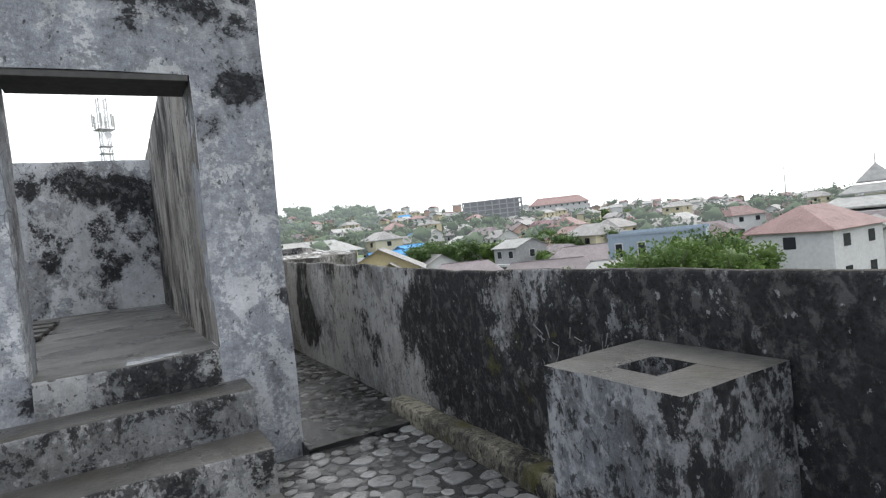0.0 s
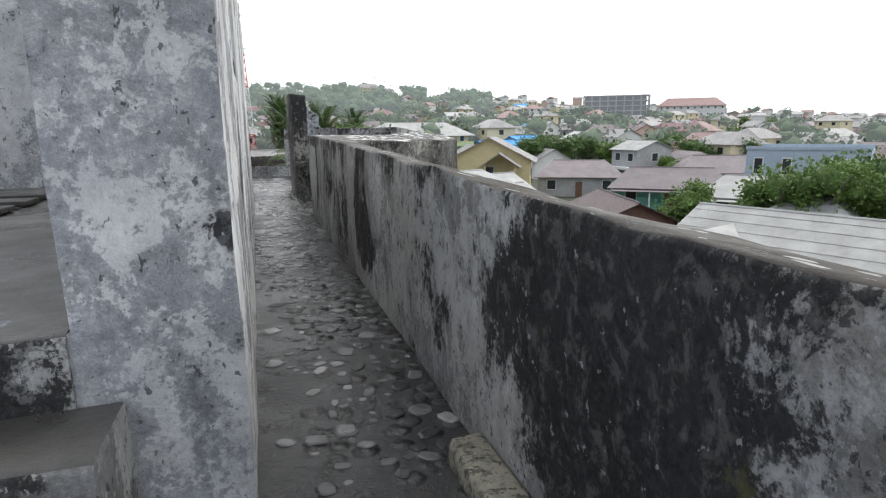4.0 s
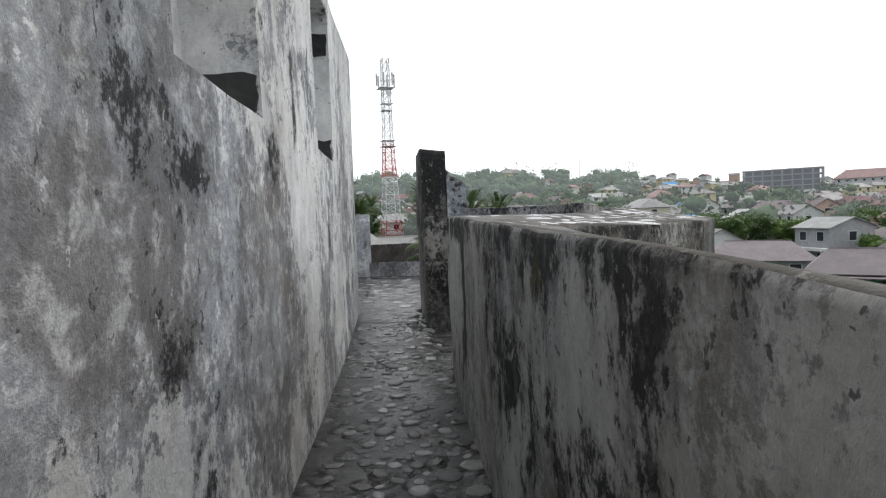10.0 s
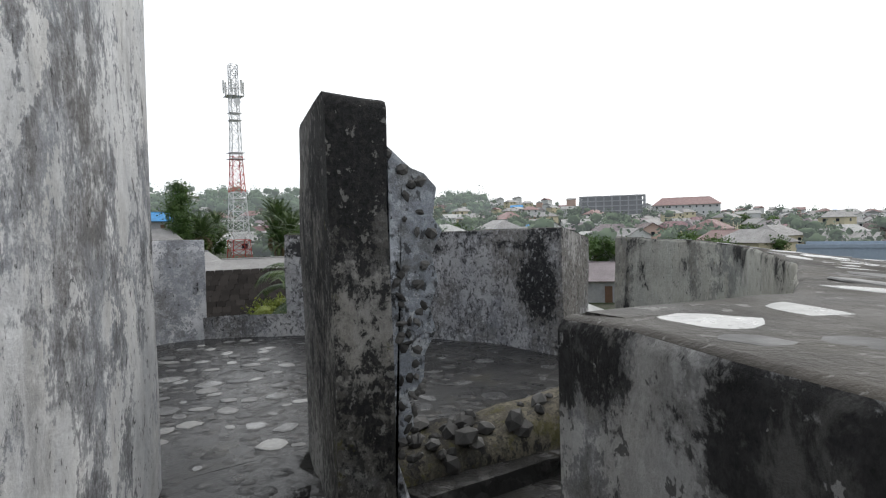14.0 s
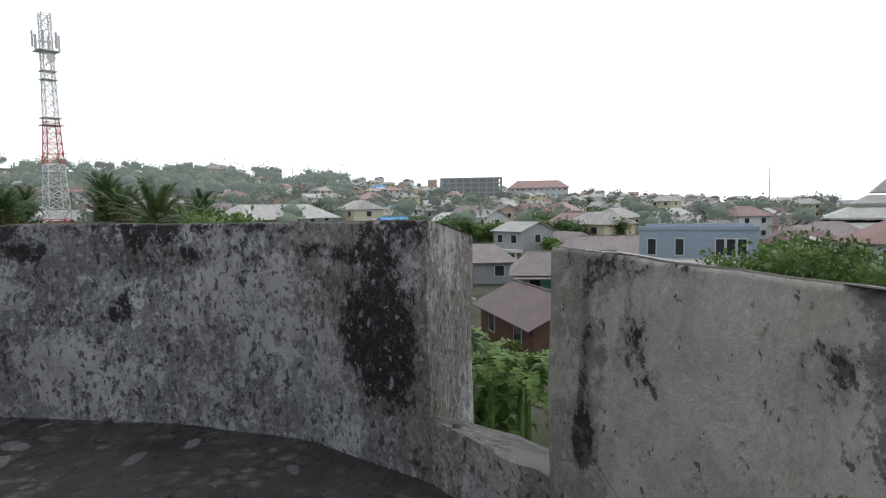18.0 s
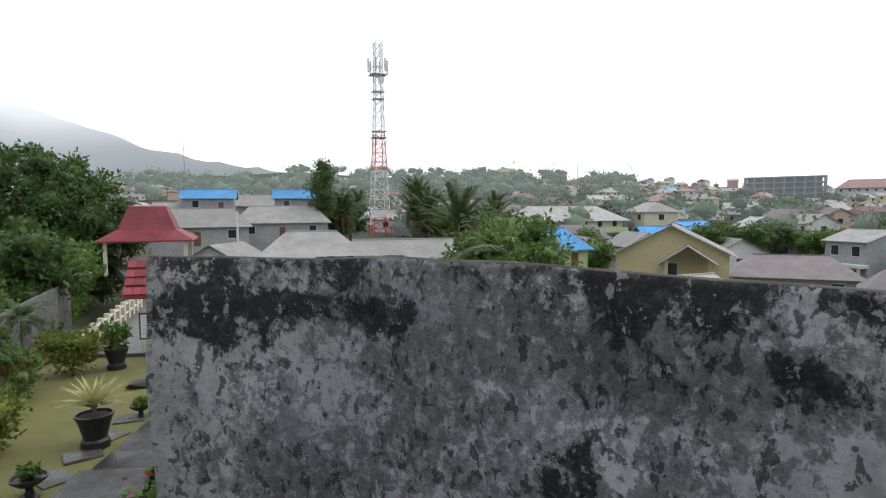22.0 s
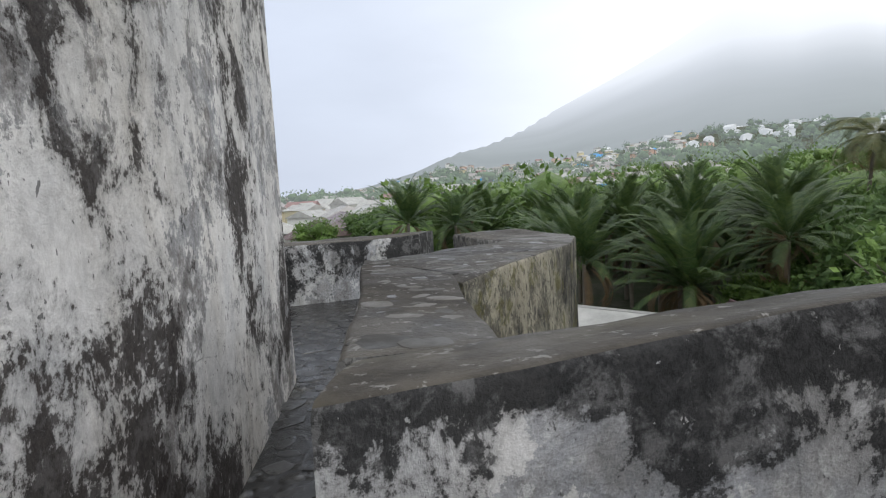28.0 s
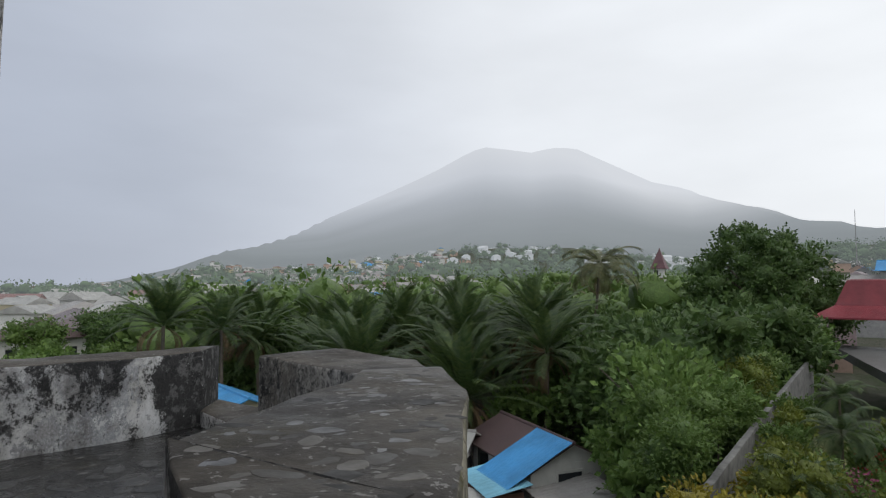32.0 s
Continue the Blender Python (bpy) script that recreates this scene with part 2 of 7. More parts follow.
    col = k.mix(k.math("MULTIPLY", dots, 0.75), col, (0.030, 0.030, 0.030))
    p = cover_at(speck * 0.7, 0.085)
    crumbs = k.step(k.noise(k.scaled(at, (1, 1, 0.8), (9, 3, 7)), 21, 5, 0.66), p, p + 0.018)
    col = k.mix(k.math("MULTIPLY", crumbs, 0.55), col, tuple(c * 0.85 for c in paint))
    if moss:
        g = cover_at(moss, 0.075)
        col = k.mix(k.math("MULTIPLY", k.step(k.noise(at, 3.6, 8, 0.72), g, g + 0.05), 0.75), col, (0.085, 0.080, 0.030))
    col = k.mix(k.step(peel, 0, 1, 0.62, 0.26), col, k.mix(k.step(both(grit, fine, 0.5), 0.34, 0.66), (0.28, 0.28, 0.28), (0.72, 0.72, 0.72)), "OVERLAY")
    warp = k.mix(0.06, at, k.noise(at, 5, 4))
    crack = k.step(k.cells(k.scaled(warp, (1, 1, 1), (3, 1, 5)), 1.6, "DISTANCE_TO_EDGE"), 0.0, 0.007)
    veins = k.math("MULTIPLY", k.math("SUBTRACT", 1.0, crack), k.step(k.noise(at, 0.9, 5), 0.55, 0.60))
    col = k.mix(k.math("MULTIPLY", veins, 0.65), col, (0.05, 0.05, 0.05))
    rough = k.step(soft, 0.35, 0.65, 0.70, 0.95)
    k.p.inputs["Specular IOR Level"].default_value = 0.15
    n = k.bump(k.math("ADD", peel, k.math("MULTIPLY", scale_b, 3.0)), 0.7, 0.010)
    return k.done(col, rough, k.bump(k.math("MULTIPLY", both(fine, grit, 0.6), k.step(peel, 0, 1, 1.0, 0.35)), 0.7, 0.008, n))


def plain(name, color, rough=0.7, grain=8.0, amount=0.25, metal=0.0, bump=0.2, spread=0.0):
    """A surface of one kind with fine and coarse variation; spread: how far single objects differ."""
    k = Mat(name)
    f = k.math("ADD", k.math("MULTIPLY", k.noise(k.pos, grain, 6), 0.6), k.math("MULTIPLY", k.noise(k.pos, grain * 0.17, 4), 0.4))
    col = k.mix(k.step(f, 0.3, 0.7), tuple(c * (1 - amount) for c in color), tuple(min(0.9, c * (1 + amount)) for c in color))
    if spread:
        col = k.mix(1.0, col, k.step(k.chance(), 0, 1, 1 - spread, 1 + spread), "MULTIPLY")
    return k.done(col, rough, k.bump(f, bump, 0.01), metal)


def wet_floor(name, seed, dark=(0.030, 0.030, 0.030), lite=(0.075, 0.074, 0.073), moss=0.25, gloss=(0.20, 0.58), crumbs=0.03, pebbles=0.0):
    k = Mat(name)
    at = k.scaled(k.pos, (1, 1, 1), (seed, seed * 2, 0))
    big, mid, fine = k.noise(at, 0.9, 6, 0.6, 0.5), k.noise(at, 5, 8, 0.7), k.noise(at, 40, 6, 0.7)
    col = k.mix(k.step(big, 0.38, 0.62), dark, lite)
    col = k.mix(k.math("MULTIPLY", k.step(mid, 0.45, 0.62), 0.6), col, tuple(c * 0.55 for c in dark))
    col = k.mix(k.math("MULTIPLY", k.step(k.noise(at, 1.7, 7, 0.7), 0.56, 0.68), moss), col, (0.07, 0.062, 0.03))
    rough = k.step(k.noise(at, 1.4, 6, 0.6), 0.38, 0.62, *gloss)
    if gloss[0] > 0.4:
        k.p.inputs["Specular IOR Level"].default_value = 0.10
    c = cover_at(crumbs, 0.085)
    bits = k.step(k.noise(k.scaled(at, (1, 1, 1), (3, 8, 1)), 26, 5, 0.66), c, c + 0.02)
    col = k.mix(k.math("MULTIPLY", bits, 0.6), col, (0.26, 0.255, 0.245))
    relief = k.bump(mid, 0.5, 0.02, k.bump(fine, 0.35, 0.006))
    if pebbles:
        # small stones bedded in the cement, standing out where it is worn
        warped = k.mix(0.035, at, k.noise(at, 6, 3))
        dome = k.step(k.cells(warped, pebbles), 0.15, 0.55, 1.0, 0.0)
        worn = k.step(k.noise(k.scaled(at, (1, 1, 1), (6, 1, 2)), 1.3, 6, 0.65), 0.44, 0.56)
        col = k.mix(k.math("MULTIPLY", k.math("MULTIPLY", k.step(dome, 0.35, 0.6), worn), 0.55), col, k.mix(k.step(k.noise(at, 9, 2), 0.4, 0.6), tuple(c * 1.1 for c in lite), tuple(c * 3.0 for c in lite)))
        relief = k.bump(k.math("MULTIPLY", dome, worn), 0.8, 0.03, relief)
    return k.done(col, rough, relief)


def stone_mat(name, color, spread=0.35, rough=0.3):
    k = Mat(name)
    f = k.noise(k.pos, 26, 7, 0.7)
    col = k.mix(k.step(f, 0.3, 0.7), tuple(c * 0.72 for c in color), tuple(c * 1.2 for c in color))
    r = k.math("FRACT", k.math("ADD", k.chance(), k.math("MULTIPLY", k.island, 7.13)))
    col = k.mix(1.0, col, k.step(r, 0, 1, 1 - spread, 1 + spread), "MULTIPLY")
    return k.done(col, k.step(k.noise(k.pos, 7, 4), 0.35, 0.65, rough, rough + 0.35), k.bump(f, 0.3, 0.006))


def foliage(name, color, tip, shine=0.45, through=0.25):
    k = Mat(name)
    r = k.math("FRACT", k.math("ADD", k.chance(), k.math("MULTIPLY", k.island, 5.7)))
    col = k.mix(k.step(r, 0, 1), color, tip)
    col = k.mix(k.math("MULTIPLY", k.step(k.noise(k.pos, 0.7, 4), 0.35, 0.65), 0.5), col, tuple(c * 0.5 for c in color))
    grain = k.noise(k.pos, 2.2, 6, 0.7)
    col = k.mix(k.math("MULTIPLY", k.step(grain, 0.45, 0.62), 0.5), col, tuple(c * 0.45 for c in color))
    k.done(col, shine, k.bump(grain, 0.8, 0.25))
    soft = k.t.nodes.new("ShaderNodeBsdfTranslucent")
    k.plug(soft.inputs[0], col)
    add = k.t.nodes.new("ShaderNodeMixShader")
    add.inputs[0].default_value = through
    k.t.links.new(k.p.outputs[0], add.inputs[1])
    k.t.links.new(soft.outputs[0], add.inputs[2])
    k.t.links.new(add.outputs[0], k.t.nodes["Material Output"].inputs[0])
    return k.m


def sheet_roof(name, color, ribs=9.0, rust=0.2, rough=0.5):
    """Ribbed metal or tiled roofing; the ribs run down the slope along the object's own y."""
    k = Mat(name)
    lo = k.local()
    rib = k.wave(lo, ribs)
    f = k.noise(k.pos, 0.6, 8, 0.7)
    col = k.mix(k.step(f, 0.35, 0.65), tuple(c * 0.78 for c in color), tuple(min(0.85, c * 1.15) for c in color))
    col = k.mix(k.math("MULTIPLY", k.step(k.noise(k.pos, 1.9, 8, 0.72), 0.55, 0.7), rust), col, (0.13, 0.085, 0.06))
    col = k.mix(1.0, col, k.step(k.chance(), 0, 1, 0.82, 1.15), "MULTIPLY")
    return k.done(col, rough, k.bump(rib, 0.5, 0.03))


M_KEEP = plaster("keep_plaster", 1.0, paint=(0.76, 0.765, 0.77), cement=(0.2, 0.2, 0.208), lime=0.57, mould=0.085, speck=0.05, film=0.42, brown=0.45, flake=5.0, tall=0.88,
                 dark=[(0, -6.25, 1.20, 0.06, 0.05, 0.10), (0, -3.13, 1.95, 0.10, 0.35, 0.12), (0, -3.7, 1.5, 0.16, 0.2, 0.08), (0, -4.85, 1.25, 0.30, 0.6, 0.085), (0, -1.75, 1.2, 0.22, 0.6, 0.09), (0, -5.15, 1.5, 0.3, 0.4, 0.07), (0, -7.7, 0.6, 0.25, 0.8, 0.06), (0, -4.8, 0.6, 0.25, 0.9, 0.05)],
                 light=[(0, -5.94, 0.93, 0.13, 0.12, 0.16), (0, -6.4, 1.75, 0.9, 0.55, 0.10), (0, -3.05, 1.40, 0.22, 0.35, 0.13), (0, -8.7, 1.15, 0.35, 0.10, 0.12), (0, -6.1, 0.55, 0.5, 0.35, -0.10), (0, -4.95, 1.45, 0.40, 0.6, -0.13), (0, -3.85, 0.85, 0.6, 0.6, -0.15), (0, -7.68, 1.1, 0.2, 0.5, -0.12)])
M_DOORWALL = plaster("door_wall_plaster", 4.0, paint=(0.56, 0.565, 0.575), cement=(0.24, 0.245, 0.26), lime=0.42, mould=0.12, speck=0.05, film=0.7, brown=0.15, flake=6.0, tall=0.95,
                     dark=[(-0.16, -9.41, 2.46, 0.15, 0.10, 0.16), (-2.1, -9.41, 2.02, 0.40, 0.32, 0.12), (-0.9, -9.41, 2.95, 0.9, 0.2, 0.05), (-0.02, -9.41, 1.02, 0.03, 0.05, 0.2)], light=[(-1.7, -9.41, 3.05, 0.4, 0.12, 0.12), (-0.2, -9.41, 1.4, 0.25, 0.6, 0.06)])
M_FRONT = plaster("front_wall_plaster", 7.0, paint=(0.72, 0.705, 0.69), cement=(0.2, 0.19, 0.185), lime=0.56, mould=0.305, soot=(0.016, 0.013, 0.012), speck=0.05, film=0.45, brown=0.3, flake=6.5, tall=0.85,
                  dark=[(-3.85, 0.72, 1.95, 0.20, 0.55, 0.08), (-4.4, 0.72, 1.95, 0.13, 0.45, 0.16), (-4.6, 0.72, 0.6, 0.2, 0.6, 0.10), (-3.5, 0.72, 2.2, 0.12, 0.5, 0.08)],
                  light=[(-4.5, 0.72, 1.30, 0.15, 0.30, 0.16), (-3.1, 0.85, 1.05, 0.7, 0.55, 0.10)])
M_COURT = plaster("court_plaster", 9.0, paint=(0.62, 0.63, 0.64), cement=(0.27, 0.27, 0.275), lime=0.58, mould=0.22, speck=0.06, film=0.5, brown=0.3, flake=5.0, tall=0.8,
                  dark=[(-1.4, -3.6, 2.55, 0.7, 0.22, 0.12), (-0.7, -3.6, 2.4, 0.35, 0.3, 0.10), (-1.2, -3.6, 1.3, 0.8, 0.25, 0.05), (-9.62, 2.85, 0.6, 0.30, 0.6, 0.16), (-10.0, 3.15, 0.6, 0.45, 0.7, 0.2), (-9.2, 1.6, 0.6, 1.4, 0.5, 0.05)], light=[(-1.3, -3.6, 1.85, 0.8, 0.35, 0.10)])
M_PARAPET = plaster("parapet_plaster", 2.0, paint=(0.47, 0.47, 0.465), cement=(0.205, 0.203, 0.195), lime=0.52, mould=0.17, speck=0.07, film=0.5, moss=0.05, brown=0.48, flake=6.5, tall=0.7, rim=1.18,
                    dark=[(0.9, -6.22, 0.70, 0.12, 0.28, 0.13), (0.9, -6.55, 0.42, 0.42, 0.26, 0.15), (0.9, -6.85, 0.95, 0.22, 0.4, -0.12), (0.9, -5.75, 0.9, 0.3, 0.3, -0.07), (0.9, -6.57, 1.05, 0.06, 0.10, 0.10), (0.9, -10.3, 0.66, 0.85, 0.50, 0.14), (0.9, -13.2, 0.7, 0.9, 0.5, 0.09), (0.9, -11.6, 0.85, 0.7, 0.3, 0.08), (0.9, -9.6, 0.75, 0.4, 0.3, 0.05), (0.9, -8.7, 0.9, 0.4, 0.35, -0.05), (0.9, -2.2, 1.15, 0.9, 0.08, 0.06), (0.9, -4.5, 0.6, 0.7, 0.5, 0.06), (0.9, -2.86, 0.80, 0.07, 0.40, 0.17), (0.9, -5.4, 0.45, 0.25, 0.5, 0.08), (0.9, -12.0, 0.6, 1.0, 0.6, 0.085), (0.9, -10.4, 0.3, 0.9, 0.35, 0.09)],
                    light=[(0.9, -11.02, 0.97, 0.10, 0.10, 0.17), (0.9, -8.2, 0.5, 0.6, 0.4, 0.06), (0.9, -7.2, 0.9, 0.35, 0.3, 0.10), (0.9, -5.4, 0.95, 0.6, 0.3, 0.06), (0.9, -2.2, 0.75, 0.5, 0.5, 0.07)])
M_RAMPART = plaster("rampart_plaster", 5.0, paint=(0.47, 0.465, 0.465), cement=(0.155, 0.152, 0.148), lime=0.44, mould=0.11, speck=0.16, film=0.3, brown=0.42, flake=13.0, tall=0.85, rim=1.36,
                    dark=[(3.21, 2.80, 0.80, 0.26, 0.36, 0.17), (3.1, 3.15, 1.2, 0.35, 0.06, 0.10), (2.52, 3.95, 1.15, 0.10, 0.07, 0.13), (2.15, 4.32, 0.82, 0.10, 0.10, 0.12), (1.70, 4.66, 1.17, 0.13, 0.07, 0.11), (1.4, 4.8, 1.2, 0.25, 0.05, 0.07), (1.1, 4.88, 1.15, 0.35, 0.10, 0.10)],
                    light=[(1.9, 4.5, 0.45, 0.6, 0.20, 0.07), (2.85, 3.5, 0.65, 0.6, 0.35, 0.05), (3.07, 3.14, 1.17, 0.05, 0.05, 0.16), (2.85, 3.5, 1.0, 0.12, 0.08, 0.10), (1.0, 4.9, 0.9, 0.25, 0.5, 0.08), (2.3, 4.2, 1.15, 0.5, 0.12, -0.10)])
M_BASTION = plaster("bastion_plaster", 12.0, paint=(0.42, 0.42, 0.375), cement=(0.22, 0.215, 0.19), lime=0.55, mould=0.07, speck=0.05, film=0.5, moss=0.05, brown=0.4, flake=7.0, tall=0.75, rim=1.27,
                    dark=[(3.33, 1.25, 0.98, 0.16, 0.17, 0.16), (3.31, 0.95, 0.5, 0.09, 0.22, 0.17), (3.25, 0.72, 1.08, 0.12, 0.10, 0.15), (3.34, 1.5, 0.8, 0.05, 0.4, 0.12), (3.33, 1.3, 0.62, 0.3, 0.14, 0.10), (3.3, 0.9, 1.24, 0.5, 0.03, 0.04)])
M_PALE = plaster("pale_plaster", 15.0, paint=(0.62, 0.62, 0.63), cement=(0.26, 0.26, 0.265), lime=0.58, mould=0.05, speck=0.05, film=0.6, brown=0.12, flake=6.0, tall=0.9,
                 dark=[(-0.20, 5.18, 0.75, 0.06, 0.20, 0.09), (-2.30, 2.76, 0.85, 0.38, 0.75, 0.17), (-2.42, 2.35, 0.95, 0.45, 0.55, 0.12), (-2.44, 1.8, 1.2, 0.7, 0.15, 0.12), (-2.4, 2.2, 1.3, 0.9, 0.08, 0.12), (-2.12, 3.2, 0.5, 0.22, 0.2, 0.12), (-1.92, 3.56, 0.97, 0.04, 0.03, 0.09), (-1.62, 4.0, 1.24, 0.10, 0.12, 0.2), (-1.50, 4.1, 0.95, 0.11, 0.07, 0.2), (-2.44, 1.45, 0.75, 0.3, 0.6, 0.09), (-1.9, 3.6, 1.25, 0.4, 0.10, 0.06)],
                 light=[(-2.08, 3.4, 0.85, 0.34, 0.5, 0.15), (-2.28, 2.88, 1.15, 0.09, 0.16, 0.22), (-2.43, 2.03, 0.96, 0.18, 0.09, 0.10), (-2.43, 1.95, 0.80, 0.55, 0.40, -0.14), (-2.44, 1.6, 1.18, 0.12, 0.07, 0.12), (-1.6, 4.0, 0.8, 0.6, 0.5, 0.05)])
M_RUIN = plaster("ruin_masonry", 17.0, paint=(0.34, 0.33, 0.31), cement=(0.085, 0.083, 0.078), lime=0.30, mould=0.32, speck=0.16, film=0.35, moss=0.05, brown=0.35, flake=15.0, tall=0.7,
                 dark=[(0.92, 0.0, 1.75, 0.5, 0.28, 0.13)], light=[(0.92, 0.0, 0.95, 0.3, 0.30, 0.09)])
M_INNER = plaster("court_side_plaster", 31.0, paint=(0.42, 0.40, 0.365), cement=(0.15, 0.14, 0.128), lime=0.40, mould=0.30, speck=0.06, film=0.4, brown=0.6, flake=7.0, tall=0.4)
M_BULGE = plaster("mossy_wall", 19.0, paint=(0.30, 0.28, 0.22), cement=(0.085, 0.08, 0.065), lime=0.32, mould=0.35, speck=0.16, film=0.35, moss=0.25, brown=0.4, flake=13.0, tall=0.6)
M_FOOTING = plaster("wet_mossy_rubble", 23.0, paint=(0.17, 0.155, 0.115), cement=(0.05, 0.046, 0.036), lime=0.25, mould=0.42, speck=0.2, film=0.3, moss=0.3, brown=0.4, flake=14.0, tall=0.7)
M_CAP = wet_floor("weathered_cap", 3.0, dark=(0.046, 0.042, 0.038), lite=(0.105, 0.095, 0.082), moss=0.30, gloss=(0.42, 0.80), crumbs=0.10)
M_FLOOR = wet_floor("wet_cement", 1.0, dark=(0.020, 0.020, 0.020), lite=(0.044, 0.043, 0.042), gloss=(0.10, 0.42), pebbles=9.0)
M_ENTRY = wet_floor("rain_wet_cobble_bed", 11.0, dark=(0.022, 0.023, 0.024), lite=(0.05, 0.05, 0.05), moss=0.08, gloss=(0.06, 0.30), pebbles=8.0)
M_COURTFLOOR = wet_floor("wet_court_slabs", 6.0, dark=(0.085, 0.083, 0.08), lite=(0.16, 0.157, 0.15), moss=0.1)
M_STEP = wet_floor("step_cement", 8.0, dark=(0.058, 0.056, 0.053), lite=(0.112, 0.109, 0.102), moss=0.2)
M_STONE = stone_mat("pebble_stone", (0.22, 0.218, 0.213), 0.4, 0.25)
# flat slabs in place of puddles, the sky's reflection put into their pale colour
M_PUDDLE_SHEEN = stone_mat("wet_slab_stone", (0.44, 0.44, 0.43), 0.25, 0.10)
M_BRICK = stone_mat("red_brick", (0.26, 0.11, 0.08), 0.3, 0.6)
# near-black colour that stands in for the shade inside holes
M_HOLE_SHADE = plain("dark_recess", (0.035, 0.035, 0.035), 0.9, 6, 0.4)


# ---- mesh helpers ----
def mesh_from(name, verts, faces):
    me = bpy.data.meshes.new(name)
    me.from_pydata([tuple(map(float, v)) for v in verts], [], [tuple(map(int, f)) for f in faces])
    me.update()
    return me


def put(name, me, mat, parent=None, label="", smooth=False):
    """One mesh object, as a part when it has a parent."""
    if mat is not None and not me.materials:
        for one in (mat if isinstance(mat, (list, tuple)) else [mat]):
            me.materials.append(one)
    if smooth:
        me.shade_smooth()
    ob = new(name, me)
    if parent is not None:
        ob.parent = parent
    if label:
        ob["label"] = label
    return ob


def part(name, bm, mat, parent=None, label="", smooth=False):
    me = bpy.data.meshes.new(name)
    bm.to_mesh(me)
    bm.free()
    return put(name, me, mat, parent, label, smooth)


def thing(name, label, category, group="", kind="", at=None):
    ob = new(name)
    ob.empty_display_size = 0.2
    if at is not None:
        ob.matrix_basis = at if isinstance(at, Matrix) else pose(*at)
    return tagged(ob, label, category, group, kind)


def add_box(bm, x0, y0, z0, x1, y1, z1, bevel=0.0):
    made = bmesh.ops.create_cube(bm, size=1)["verts"]
    for v in made:
        v.co = Vector((x0 + (v.co.x + 0.5) * (x1 - x0), y0 + (v.co.y + 0.5) * (y1 - y0), z0 + (v.co.z + 0.5) * (z1 - z0)))
    if bevel:
        bmesh.ops.bevel(bm, geom=list({e for v in made for e in v.link_edges}), offset=bevel, segments=2, affect="EDGES", profile=0.6)
    return bm


def box(x0, y0, z0, x1, y1, z1, bevel=0.0):
    return add_box(bmesh.new(), x0, y0, z0, x1, y1, z1, bevel)


def lathe(profile, n=16, bm=None, at=(0, 0, 0)):
    bm = bm or bmesh.new()
    rings = []
    for r, z in profile:
        rings.append([bm.verts.new((at[0] + r * math.cos(2 * math.pi * i / n), at[1] + r * math.sin(2 * math.pi * i / n), at[2] + z)) for i in range(n)])
    for a, b in zip(rings, rings[1:]):
        for i in range(n):
            bm.faces.new((a[i], a[(i + 1) % n], b[(i + 1) % n], b[i]))
    bm.faces.new(rings[0][::-1])
    bm.faces.new(rings[-1])
    return bm


def rod(bm, a, b, r, n=6, r2=None):
    a, b = Vector(a), Vector(b)
    turn = (b - a).to_track_quat("Z", "Y")
    rings = []
    for p, rad in ((a, r), (b, r if r2 is None else r2)):
        rings.append([bm.verts.new(p + turn @ Vector((rad * math.cos(2 * math.pi * i / n), rad * math.sin(2 * math.pi * i / n), 0))) for i in range(n)])
    for i in range(n):
        bm.faces.new((rings[0][i], rings[0][(i + 1) % n], rings[1][(i + 1) % n], rings[1][i]))
    bm.faces.new(rings[0][::-1])
    bm.faces.new(rings[1])
    return bm


def along(points, gap):
    """Points on a polyline no further apart than gap, with the share of the way."""
    out, total = [], 0.0
    for a, b in zip(points, points[1:]):
        d = math.dist(a, b)
        n = max(1, math.ceil(d / gap))
        out += [(tuple(p + (q - p) * i / n for p, q in zip(a, b)), total + d * i / n) for i in range(n)]
        total += d
    out.append((tuple(points[-1]), total))
    return [(p, s / total) for p, s in out]


def resample(points, n):
    """n points evenly spaced along a polyline."""
    arr = np.array(points, float)
    gaps = np.linalg.norm(np.diff(arr, axis=0), axis=1)
    walked = np.concatenate([[0.0], np.cumsum(np.maximum(gaps, 1e-9))])
    want = np.linspace(0, walked[-1], n)
    return [tuple(float(c) for c in row) for row in np.stack([np.interp(want, walked, arr[:, i]) for i in range(arr.shape[1])], 1)]


